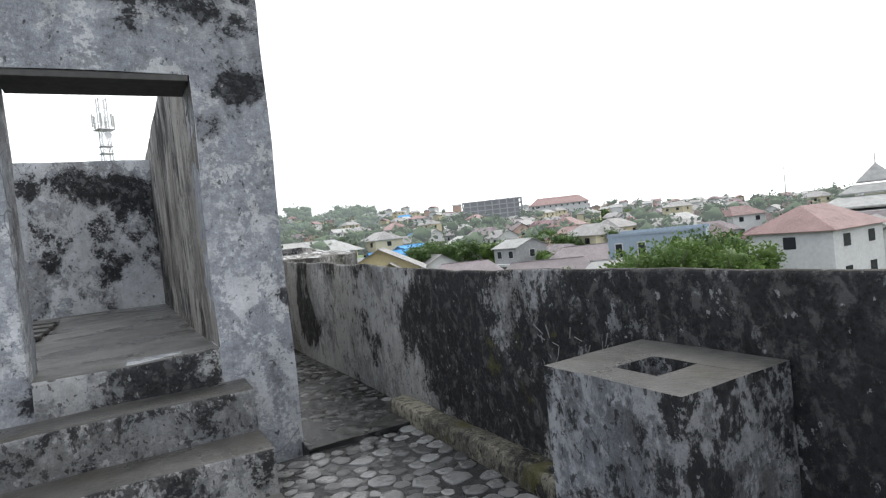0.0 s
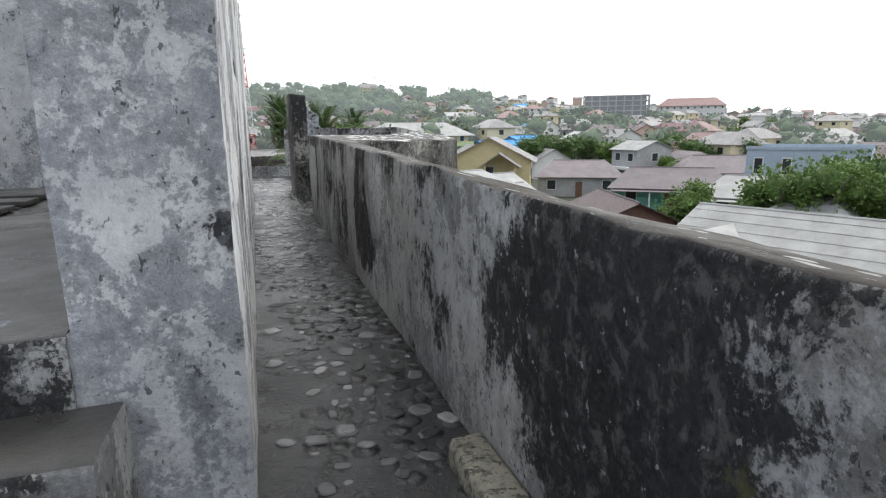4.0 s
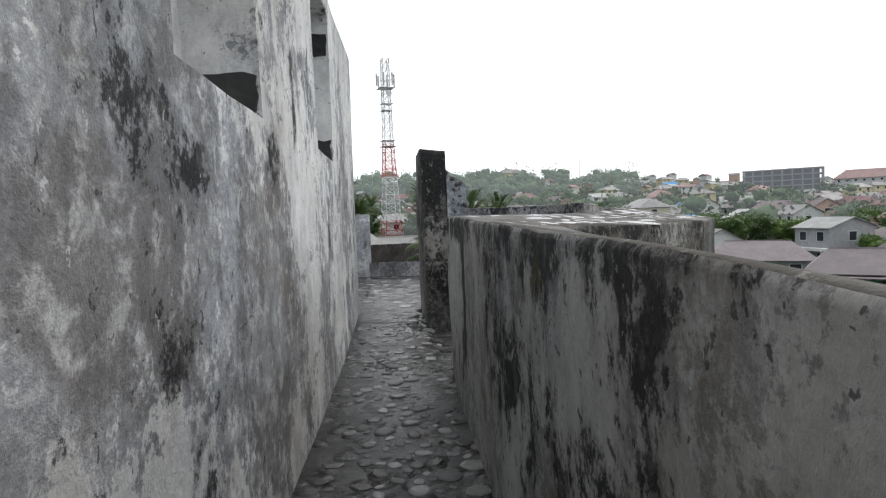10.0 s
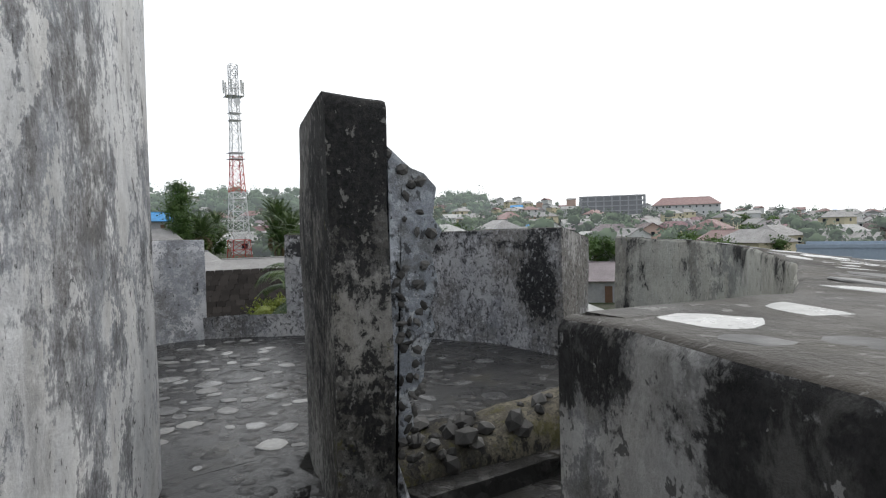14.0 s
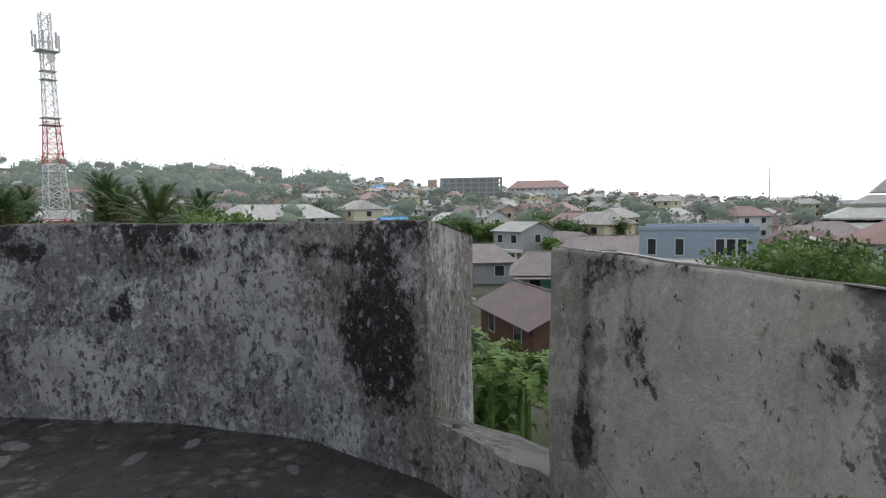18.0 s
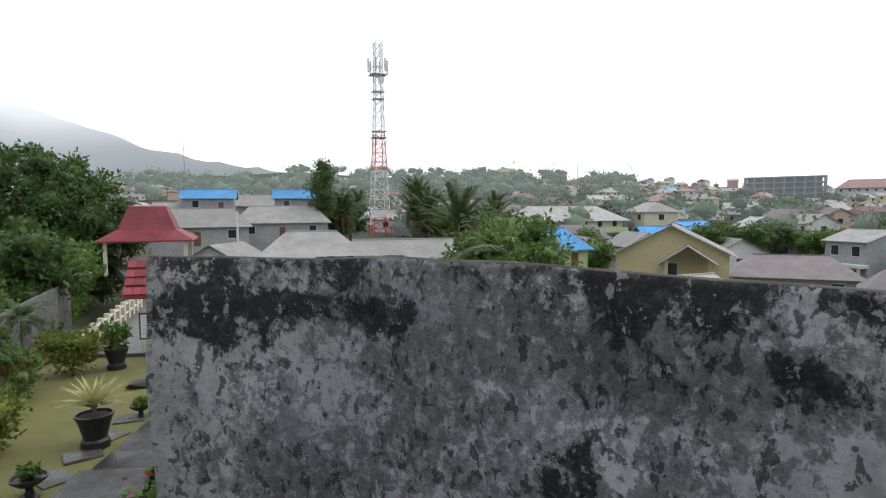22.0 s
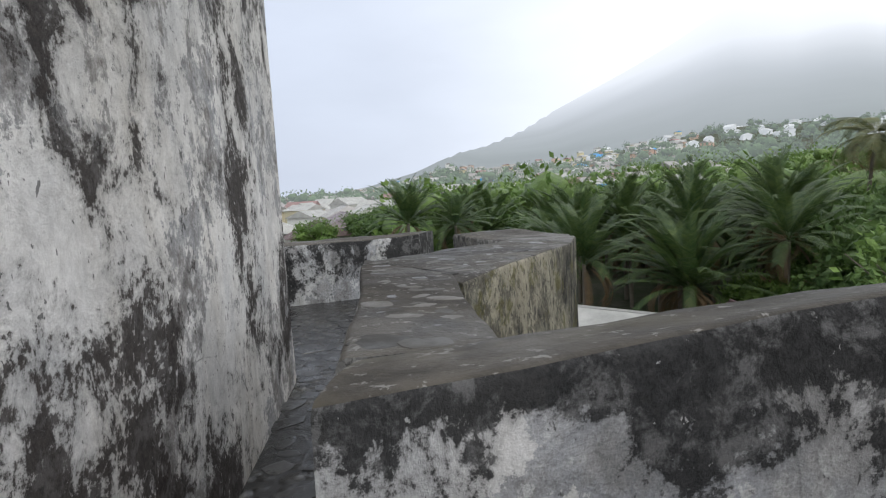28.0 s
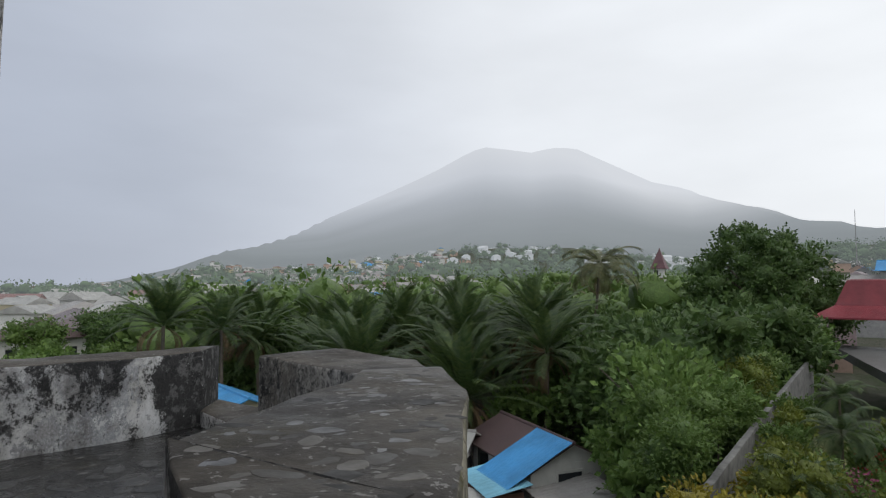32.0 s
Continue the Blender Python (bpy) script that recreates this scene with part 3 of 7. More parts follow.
def rough_wall(name, inner, outer, low, top, face, cap, gap=0.16, wear=0.014, edge=0.022, fall=0.0):
    """A masonry wall between two plan lines, from low to top (a number or one for each end), with worn rounded edges.
    Its sides have the first material, its top the second."""
    n = max(2, math.ceil(max(sum(math.dist(a, b) for a, b in zip(l, l[1:])) for l in (inner, outer)) / gap) + 1)
    ins, outs = resample(inner, n), resample(outer, n)
    falls = fall if isinstance(fall, (tuple, list)) else (fall, fall)
    tops = top if isinstance(top, (tuple, list)) else (top, top)
    lows = low if isinstance(low, (tuple, list)) else (low, low)
    rows = max(3, math.ceil((tops[0] - max(lows[0], -0.4)) / 0.22))
    m = max(1, round(max(math.dist(a, b) for a, b in zip(ins, outs)) / max(0.2, gap)))
    bm = bmesh.new()
    rings = []
    for i, (a, b) in enumerate(zip(ins, outs)):
        f = i / (n - 1)
        t = float(np.interp(f, np.linspace(0, 1, len(tops)), tops))
        l = lows[0] + (lows[1] - lows[0]) * f
        wide = math.dist(a, b)
        e = min(edge, wide * 0.3)
        drop = float(np.interp(f, np.linspace(0, 1, len(falls)), falls))
        line = [(0.0, l + (t - e - l) * j / rows) for j in range(rows + 1)]
        line += [(e * 0.35, t - e * 0.3), (e, t)]
        line += [(e + (wide - 2 * e) * j / m, t) for j in range(1, m)]
        line += [(wide - e, t), (wide - e * 0.35, t - e * 0.3)]
        line += [(wide, l + (t - e - l) * j / rows) for j in range(rows, -1, -1)]
        ring = []
        for u, z in line:
            x, y = a[0] + (b[0] - a[0]) * u / wide, a[1] + (b[1] - a[1]) * u / wide
            z -= drop * u / wide * (z - l) / (t - l)
            p = Vector((x, y, z))
            d = noise.noise_vector(p * 1.3) * wear * 1.3 + noise.noise_vector(p * 5.1) * wear * 0.6
            d.z *= 1.0 if z > t - e * 1.5 - drop else 0.0
            ring.append(bm.verts.new(p + d))
        rings.append((ring, rows))
    for (r0, k), (r1, _) in zip(rings, rings[1:]):
        for j in range(len(r0) - 1):
            fc = bm.faces.new((r0[j], r1[j], r1[j + 1], r0[j + 1]))
            fc.material_index = 1 if k + 1 <= j <= len(r0) - k - 3 else 0
    for ring, flip in ((rings[0][0], False), (rings[-1][0], True)):
        k = rings[0][1]
        size = len(ring)
        left, right = ring[:k + 3], ring[size - k - 3:][::-1]
        for j in range(len(left) - 1):
            q = (left[j], left[j + 1], right[j + 1], right[j])
            bm.faces.new(q[::-1] if not flip else q)
        rest = ring[k + 2:size - k - 2]
        if len(rest) > 2:
            bm.faces.new(rest if flip else rest[::-1])
    bmesh.ops.recalc_face_normals(bm, faces=bm.faces[:])
    ob = part(name, bm, (face, cap))
    ob.data.shade_smooth()
    ob.data.set_sharp_from_angle(angle=radians(48))
    return ob


def slab(name, outline, z0, z1, mat, cuts=0.35, wear=0.012, parent=None):
    """A level slab over a plan outline, its top gently uneven."""
    bm = bmesh.new()
    vs = [bm.verts.new((x, y, z1)) for x, y in outline]
    bm.faces.new(vs)
    bmesh.ops.triangulate(bm, faces=bm.faces[:])
    for _ in range(7):
        long = [e for e in bm.edges if e.calc_length() > cuts]
        if not long:
            break
        bmesh.ops.subdivide_edges(bm, edges=long, cuts=1)
        bmesh.ops.triangulate(bm, faces=bm.faces[:])
    top = bm.faces[:]
    rim = [e for e in bm.edges if e.is_boundary]
    for v in bm.verts:
        v.co.z += noise.noise(v.co * 1.1) * wear + noise.noise(v.co * 4.3) * wear * 0.5
    low = bmesh.ops.extrude_edge_only(bm, edges=rim)["geom"]
    for v in [g for g in low if isinstance(g, bmesh.types.BMVert)]:
        v.co.z = z0
    bmesh.ops.recalc_face_normals(bm, faces=bm.faces[:])
    return part(name, bm, mat, parent)

# ---- the fort: floors ----
KEEP_W, KEEP_E, KEEP_S, KEEP_N, KEEP_TOP = -6.2, 0.0, -9.415, 0.72, 3.12
GROUND = -3.6


def tag_wall(ob, label, category="wall"):
    return tagged(ob, label, category, kind="structure")


floor_corridor = slab("floor_corridor", [(-0.02, -9.6), (0.93, -9.6), (0.93, -1.75), (1.5, -1.7), (2.4, -0.95), (2.2, 0.35), (1.2, 0.12), (0.75, 1.0), (-0.02, 0.75)], -0.5, 0.0, M_FLOOR)
for v in floor_corridor.data.vertices:
    if v.co.z > -0.2 and v.co.x < 0.8:
        u = min(1.0, max(0.0, (v.co.y + 1.9) / 2.4))
        v.co.z += 0.10 * u * u * (3 - 2 * u)
tag_wall(floor_corridor, "wet dark cement walkway with stones set in it", "floor")
floor_entry = slab("floor_entry", [(-4.5, -16.5), (0.93, -16.5), (0.93, -9.604), (-4.5, -9.604)], -0.5, -0.03, M_ENTRY)
tag_wall(floor_entry, "wet cobbled forecourt before the steps", "floor")
floor_terrace = slab("floor_terrace", [(-3.3, 0.35), (-0.02, 0.754), (0.75, 1.004), (1.2, 0.124), (2.2, 0.354), (3.2, 0.1), (3.6, 1.0), (3.7, 2.3), (3.2, 3.7), (2.2, 4.9), (1.0, 5.6), (-0.4, 5.8), (-1.6, 5.2), (-2.7, 4.0), (-3.0, 2.4), (-3.3, 1.9)], -0.5, 0.10, M_FLOOR)
tag_wall(floor_terrace, "wet stone-paved round terrace floor", "floor")
floor_west = slab("floor_west", [(-11.208, -4.852), (-7.123, -5.390), (-6.243, 1.292), (-2.852, 0.805), (-2.853, 1.562), (-4.985, 1.812), (-6.133, 3.053), (-8.361, 3.749), (-10.085, 3.674)], -0.5, 0.14, M_FLOOR)
tag_wall(floor_west, "wet dark stone floor of the west walk", "floor")
floor_court = slab("floor_court", [(-5.7, -9.3), (-0.47, -9.3), (-0.47, -3.5), (-5.7, -3.5)], -0.2, 0.72, M_COURTFLOOR)
tag_wall(floor_court, "wet raised courtyard floor of grey slabs", "floor")

# solid body of the fort below the floors, down to the garden
body = rough_wall("wall_fort_body", [(0.4, -16.5), (0.4, -3.0), (2.2, -1.6), (3.6, 0.2), (3.9, 1.8), (3.5, 3.4), (2.4, 4.9), (1.0, 5.7), (-0.4, 5.9), (-1.8, 5.3), (-3.0, 3.8), (-3.2, 2.2), (-5.6, 2.6), (-7.2, 3.4), (-9.6, 2.6), (-9.9, -16.5)],
                  [(-4.5, -16.5), (-4.5, -9), (-4.5, -4), (-4.5, -3), (-4.5, -2), (-4.5, -1), (-4.5, -0.6), (-4.5, -0.5), (-4.5, -0.5), (-4.6, -0.5), (-4.7, -0.6), (-4.8, -0.7), (-4.9, -2), (-5.0, -4), (-5.1, -9), (-5.2, -16.5)],
                  GROUND - 0.4, -0.45, M_RAMPART, M_FLOOR, gap=0.6)
tag_wall(body, "mould-blackened masonry body of the old fort")


# ---- the keep ----
def keep_wall(name, lines, openings, axis, near, far, low, top, mat, label):
    """A thick upright wall with openings or recesses: (from, to, bottom, top, depth), cut square through the near face."""
    bm = bmesh.new()
    add_box(bm, *((min(near, far), lines[0], low, max(near, far), lines[1], top) if axis == "x" else (lines[0], min(near, far), low, lines[1], max(near, far), top)))
    ob = part(name, bm, mat)
    for a, b, z0, z1, deep in openings:
        out = 0.2 if far < near else -0.2
        cb = bmesh.new()
        one, two = sorted((near + out, near - (deep if far < near else -deep)))
        add_box(cb, *((one, a, z0, two, b, z1) if axis == "x" else (a, one, z0, b, two, z1)))
        bmesh.ops.recalc_face_normals(cb, faces=cb.faces[:])
        me = bpy.data.meshes.new("cutter")
        cb.to_mesh(me)
        cb.free()
        c = new("cutter", me)
        mod = ob.modifiers.new("cut", "BOOLEAN")
        mod.operation, mod.object, mod.solver = "DIFFERENCE", c, "EXACT"
        bpy.context.view_layer.update()
        done = bpy.data.meshes.new_from_object(ob.evaluated_get(bpy.context.evaluated_depsgraph_get()))
        ob.modifiers.clear()
        ob.data = done
        bpy.data.objects.remove(c)
    bm = bmesh.new()
    bm.from_mesh(ob.data)
    for _ in range(5):
        long = [e for e in bm.edges if e.calc_length() > 0.42]
        if not long:
            break
        bmesh.ops.subdivide_edges(bm, edges=long, cuts=1)
        bmesh.ops.triangulate(bm, faces=bm.faces[:])
    for v in bm.verts:
        v.co += noise.noise_vector(v.co * 1.2) * 0.014 + noise.noise_vector(v.co * 4.7) * 0.007
    bm.to_mesh(ob.data)
    bm.free()
    ob.data.shade_smooth()
    ob.data.set_sharp_from_angle(angle=radians(40))
    return tag_wall(ob, label)


keep_e = keep_wall("wall_keep_east", (KEEP_S + 0.004, KEEP_N), [(-7.78, -6.86, 1.64, 2.95, 0.30), (-4.76, -3.84, 1.68, 2.95, 0.30), (-2.24, -1.32, 1.74, 2.95, 0.30)],
          "x", KEEP_E, -0.478, -0.2, KEEP_TOP, M_KEEP, "tall white keep wall streaked with black mould")
keep_wall("wall_keep_south", (-6.2, 0.0), [(-1.51, -0.478, 0.735, 2.54, 1.0)], "y", KEEP_S, KEEP_S + 0.42, -0.2, 3.45, M_DOORWALL,
          "grey plastered door wall with an open doorway")
keep_e.data.materials.append(M_INNER)
for fc in keep_e.data.polygons:
    if fc.normal.x < -0.7 and fc.center.x < -0.4:
        fc.material_index = len(keep_e.data.materials) - 1
north = keep_wall("wall_keep_north", (KEEP_W, -0.1), [(-2.87, -1.75, 1.70, 2.90, 0.28)], "y", KEEP_N, KEEP_N - 0.5, -0.2, KEEP_TOP - 0.03, M_FRONT,
          "white front wall of the keep with dark running stains")
west_w = keep_wall("wall_keep_west", (-8.99, KEEP_N - 0.504), [], "x", KEEP_W, KEEP_W + 0.48, -0.2, KEEP_TOP, M_FRONT, "white west wall of the keep")
north.data.materials.append(M_RUIN)
for fc in north.data.polygons:
    if KEEP_N - 0.32 < fc.center.y < KEEP_N - 0.03 and -2.90 < fc.center.x < -1.72 and 1.72 < fc.center.z < 2.93:
        fc.material_index = len(north.data.materials) - 1
for ob in (north, west_w):
    ob.matrix_basis = pose(-2.0, 1.5, 0, 0, 0, -7.5) @ pose(2.0, -1.5, 0)
keep_wall("wall_court_back", (-5.716, -0.482), [], "y", -3.6, -3.1, 0.3, 2.93, M_COURT, "stained court wall with peeling white plaster")

# broken lower corners of the recesses: near-black slabs imitate the shade of holes
for y, z0 in ((-6.86, 1.645), (-3.84, 1.685), (-1.32, 1.745), (-1.32, 2.62)):
    bm = box(-0.22, y - 0.022, z0, -0.015, y - 0.002, z0 + 0.17)
    bmesh.ops.subdivide_edges(bm, edges=bm.edges[:], cuts=3, use_grid_fill=True)
    for v in bm.verts:
        v.co += noise.noise_vector(v.co * 14) * 0.02
    tag_wall(part("recess_hole", bm, M_HOLE_SHADE), "dark broken hole at the foot of a blind window", "hole")

lintel = tagged(part("lintel", box(-1.506, KEEP_S + 0.006, 2.495, -0.482, KEEP_S + 0.41, 2.538, 0.006), plain("timber_lintel", (0.08, 0.077, 0.073), 0.7, 18, 0.35)), "grey weathered timber lintel over the doorway", "lintel", kind="structure")

# steps to the door
steps = thing("stone_steps", "worn cement steps blackened by mould before the doorway", "steps", at=(0, 0, 0))
STEP_FACE = plaster("step_plaster", 21.0, paint=(0.42, 0.42, 0.41), cement=(0.16, 0.16, 0.16), lime=0.46, mould=0.32, flake=6.0, tall=0.8, speck=0.12, brown=0.2)
for y0, z in ((-9.80, 0.515), (-10.2, 0.27), (-10.6, 0.03)):
    s = rough_wall("step", [(-2.35, y0), (-0.355, y0)], [(-2.35, y0 + 0.395 if z < 0.5 else KEEP_S - 0.004), (-0.355, y0 + 0.395 if z < 0.5 else KEEP_S - 0.004)], -0.2, z, STEP_FACE, M_STEP, gap=0.3, edge=0.03)
    s.parent = steps
sill = rough_wall("door_sill", [(-1.50, KEEP_S - 0.03), (-0.486, KEEP_S - 0.03)], [(-1.50, -8.95), (-0.486, -8.95)], 0.40, 0.745, STEP_FACE, M_STEP, gap=0.3, edge=0.03)
tag_wall(sill, "worn stone door sill", "sill")
cheek = rough_wall("stair_cheek", [(-2.0, -14.0), (-2.0, -9.44)], [(-2.75, -14.0), (-2.75, -9.44)], -0.2, 0.62, M_COURT, M_STEP)
tag_wall(cheek, "low mould-stained side wall beside the steps")

# court planks seen through the door; a dark sheet paints the pit's shade
pit = part("court_pit", box(-4.2, -8.6, 0.722, -1.78, -4.6, 0.728), M_HOLE_SHADE)
tag_wall(pit, "dark open drain pit in the court floor", "pit")
for i in range(7):
    y = -8.45 + i * 0.55
    plank = part("cover_slab", box(-3.9, y, 0.73, -1.74, y + 0.30, 0.775, 0.012), M_STEP)
    tagged(plank, "grey concrete cover slab lying across the drain pit", "cover slab", "drain cover slabs")

# ---- parapets ----
p_east = rough_wall("wall_parapet_east", [(0.905, -16.5), (0.905, -11), (0.90, -8.5), (0.905, -5), (0.905, -1.72)],
                    [(1.38, -16.5), (1.38, -11), (1.37, -8.5), (1.40, -5), (1.42, -1.74)], -0.45, (1.13, 1.13, 1.10, 1.15, 1.22, 1.24), M_PARAPET, M_CAP, fall=(0.11, 0.11, 0.11, 0.11, 0.10, 0.01))
tag_wall(p_east, "blackened mouldy parapet with a worn stone top")
shoulder = rough_wall("wall_parapet_shoulder", [(0.93, -1.725), (1.43, -1.66), (2.25, -0.98), (2.95, -0.05), (3.30, 0.85), (3.384, 1.688)],
                      [(1.424, -2.95), (2.45, -2.1), (3.25, -1.25), (3.95, -0.2), (4.25, 0.75), (4.35, 1.75)], -0.45, (1.245, 1.235, 1.24, 1.26, 1.28), M_BASTION, M_CAP, fall=(0.07, 0.10, 0.13, 0.14, 0.14))
shoulder.data.materials.append(M_RUIN)
for fc in shoulder.data.polygons:
    if fc.normal.z < 0.5 and fc.normal.x * (fc.center.x - 1.0) + fc.normal.y * (fc.center.y - 1.8) > 0.3:
        fc.material_index = 2
tag_wall(shoulder, "thick olive-grey bastion wall with pale stones in its top")
m_east = rough_wall("wall_merlon_east", [(0.861, 4.927), (1.25, 4.86), (1.583, 4.748), (2.141, 4.318), (2.451, 4.039), (3.019, 3.294), (3.239, 2.739), (3.333, 2.475)],
                    [(1.12, 5.85), (1.6, 5.75), (2.2, 5.45), (2.8, 4.95), (3.25, 4.5), (3.75, 3.85), (3.95, 3.3), (4.023, 3.118)], -0.45, (1.365, 1.37), M_RAMPART, M_CAP, fall=0.13)
tag_wall(m_east, "dark speckled merlon wall of the round bastion")
m_north = rough_wall("wall_merlon_north", [(-0.085, 5.20), (-0.5, 5.12), (-0.95, 4.7), (-1.55, 4.05), (-2.05, 3.4), (-2.30, 2.8), (-2.42, 2.3), (-2.44, 1.9), (-2.45, 1.438)],
                     [(-0.60, 5.95), (-1.1, 5.9), (-1.6, 5.5), (-2.25, 4.6), (-2.6, 3.9), (-2.72, 3.1), (-2.74, 2.35), (-2.76, 1.528)], -0.45, (1.33, 1.34, 1.36, 1.36, 1.34, 1.28), M_PALE, M_CAP, fall=(0.15, 0.13, 0.10, 0.08, 0.06, 0.04))
tag_wall(m_north, "grey plastered merlon wall, half blackened")


def sloping_sill(name, a, b, c, d, z_in, z_out, mat, cap):
    """The sill of an embrasure, falling outwards from the inner plan line a-b to the outer line c-d."""
    bm = bmesh.new()
    rows = []
    for i in range(9):
        f = i / 8
        p, q = Vector((*a, 0)).lerp(Vector((*c, 0)), f), Vector((*b, 0)).lerp(Vector((*d, 0)), f)
        row = []
        for j in range(9):
            v = p.lerp(q, j / 8)
            v.z = z_in + (z_out - z_in) * f ** 1.2 + noise.noise(v * 4) * 0.03
            row.append(bm.verts.new(v))
        rows.append(row)
    for r0, r1 in zip(rows, rows[1:]):
        for j in range(8):
            bm.faces.new((r0[j], r0[j + 1], r1[j + 1], r1[j])).material_index = 1
    rim = [rows[0], rows[-1], [r[0] for r in rows], [r[-1] for r in rows]]
    for line in rim:
        low = [bm.verts.new((v.co.x, v.co.y, -0.45 if line is not rows[-1] else -1.0)) for v in line]
        for j in range(len(line) - 1):
            bm.faces.new((line[j], line[j + 1], low[j + 1], low[j]))
    bmesh.ops.recalc_face_normals(bm, faces=bm.faces[:])
    ob = part(name, bm, (mat, cap))
    return tag_wall(ob, "worn sloping sill of the gun embrasure")


sloping_sill("wall_embrasure_north", (-0.14, 5.2), (0.87, 4.95), (-0.575, 5.9), (1.095, 5.8), 0.38, -0.75, M_RAMPART, M_FLOOR)
sloping_sill("wall_embrasure_east", (3.335, 2.48), (3.386, 1.69), (4.02, 3.1), (4.34, 1.76), 0.42, 0.05, M_RAMPART, M_FLOOR)
p_west = rough_wall("wall_parapet_west", [(-2.839, 1.489), (-3.602, 1.590), (-4.943, 1.746)], [(-2.794, 1.826), (-3.555, 1.947), (-4.145, 2.065)], -0.45, (1.22, 1.165), M_PARAPET, M_CAP)
tag_wall(p_west, "dark parapet with a slabby worn top")
bulge = rough_wall("wall_bulge_west", [(-4.201, 1.674), (-4.946, 1.751), (-5.431, 2.254), (-5.961, 2.828), (-6.424, 3.141)], [(-3.945, 2.049), (-4.629, 2.603), (-5.266, 3.120), (-5.783, 3.410), (-6.253, 3.674)], -0.45, (1.165, 1.13, 1.07), M_BULGE, M_CAP)
tag_wall(bulge, "mossy stone shoulder wall with a rough slab top")
m_west = rough_wall("wall_merlon_west", [(-6.442, 3.154), (-7.012, 3.269), (-8.156, 3.087)], [(-6.272, 3.676), (-7.112, 4.039), (-8.341, 3.898)], -0.45, (1.02, 1.00), M_RUIN, M_CAP)
tag_wall(m_west, "dark stained merlon wall at the west end")
m_back = rough_wall("wall_merlon_back", [(-10.117, -4.996), (-9.295, 1.250), (-9.412, 2.274), (-9.625, 2.958)], [(-10.811, -4.905), (-9.989, 1.341), (-10.031, 2.557), (-10.237, 3.290)], -0.45, (0.94, 0.92), M_COURT, M_CAP)
tag_wall(m_back, "white and black stained end wall of the west walk")
m_sill = rough_wall("wall_embrasure_west", [(-8.165, 3.090), (-9.621, 2.959)], [(-8.343, 3.888), (-10.226, 3.299)], -0.45,  0.30, M_RAMPART, M_CAP)
tag_wall(m_sill, "low sill of the west embrasure")

# ---- ruined pillar and the broken wall it belongs to ----
pillar = rough_wall("pillar_ruin", [(0.785, 0.0), (1.045, 0.0)], [(0.745, 0.95), (1.03, 0.95)], -0.3, (1.99, 1.955), M_RUIN, M_RUIN, gap=0.12, wear=0.012, edge=0.05)
tag_wall(pillar, "black weathered masonry pillar left from a broken wall", "pillar")
bm = bmesh.new()
outline = [(1.054, 0.1), (1.054, 1.75), (1.09, 1.71), (1.15, 1.66), (1.22, 1.63), (1.27, 1.55), (1.25, 1.42), (1.29, 1.36), (1.24, 1.25), (1.27, 1.12), (1.22, 1.02), (1.25, 0.9), (1.19, 0.82), (1.21, 0.7), (1.13, 0.62), (1.15, 0.5), (1.08, 0.4), (1.12, 0.1), (1.12, -0.2), (1.054, -0.2)]
cols = []
for j in range(9):
    y = 0.03 + 0.55 * j / 8
    ring = []
    for x, z in outline:
        w = noise.noise(Vector((z * 7.0, y * 9.0, 3.3))) * 0.07 * (x > 1.06)
        ring.append(bm.verts.new((x + w, y, z + noise.noise(Vector((x * 9, y * 8, 1.7))) * 0.05 * (x > 1.06 and z > 0.3))))
    cols.append(ring)
for a, b in zip(cols, cols[1:]):
    for i in range(len(outline)):
        bm.faces.new((a[i], a[(i + 1) % len(outline)], b[(i + 1) % len(outline)], b[i]))
bm.faces.new(cols[0])
bm.faces.new(cols[-1][::-1])
bmesh.ops.recalc_face_normals(bm, faces=bm.faces[:])
M_BREAK = plaster("broken_masonry", 23.0, paint=(0.56, 0.59, 0.63), cement=(0.20, 0.205, 0.21), lime=0.55, mould=0.2, speck=0.14, film=0.6, brown=0.3, flake=9.0, tall=0.9)
stub = part("wall_broken_stub", bm, M_BREAK)
tag_wall(stub, "jagged broken wall end of mortar and rubble")


def rubble_mesh(seed, n=8, flat=0.7):
    rnd = random.Random(seed)
    b = bmesh.new()
    bmesh.ops.create_icosphere(b, subdivisions=1, radius=0.5)
    for v in b.verts:
        v.co *= 0.8 + 0.4 * rnd.random()
        v.co.z *= flat
    me = bpy.data.meshes.new("rubble")
    b.to_mesh(me)
    b.free()
    return me


# mossy curb of the broken wall's foot, from the pillar to the bastion wall
ridge_path = [(1.14, 0.46), (1.55, 0.55), (1.95, 0.62), (2.4, 0.66), (2.85, 0.68), (3.32, 0.78)]
ridge = rough_wall("wall_footing", [(x, y - 0.20) for x, y in ridge_path], [(x - 0.05, y + 0.24) for x, y in ridge_path], -0.2, (0.22, 0.28, 0.36, 0.44), M_FOOTING, M_FOOTING, gap=0.08, wear=0.07, edge=0.10)
tag_wall(ridge, "mossy rubble footing of a vanished wall")

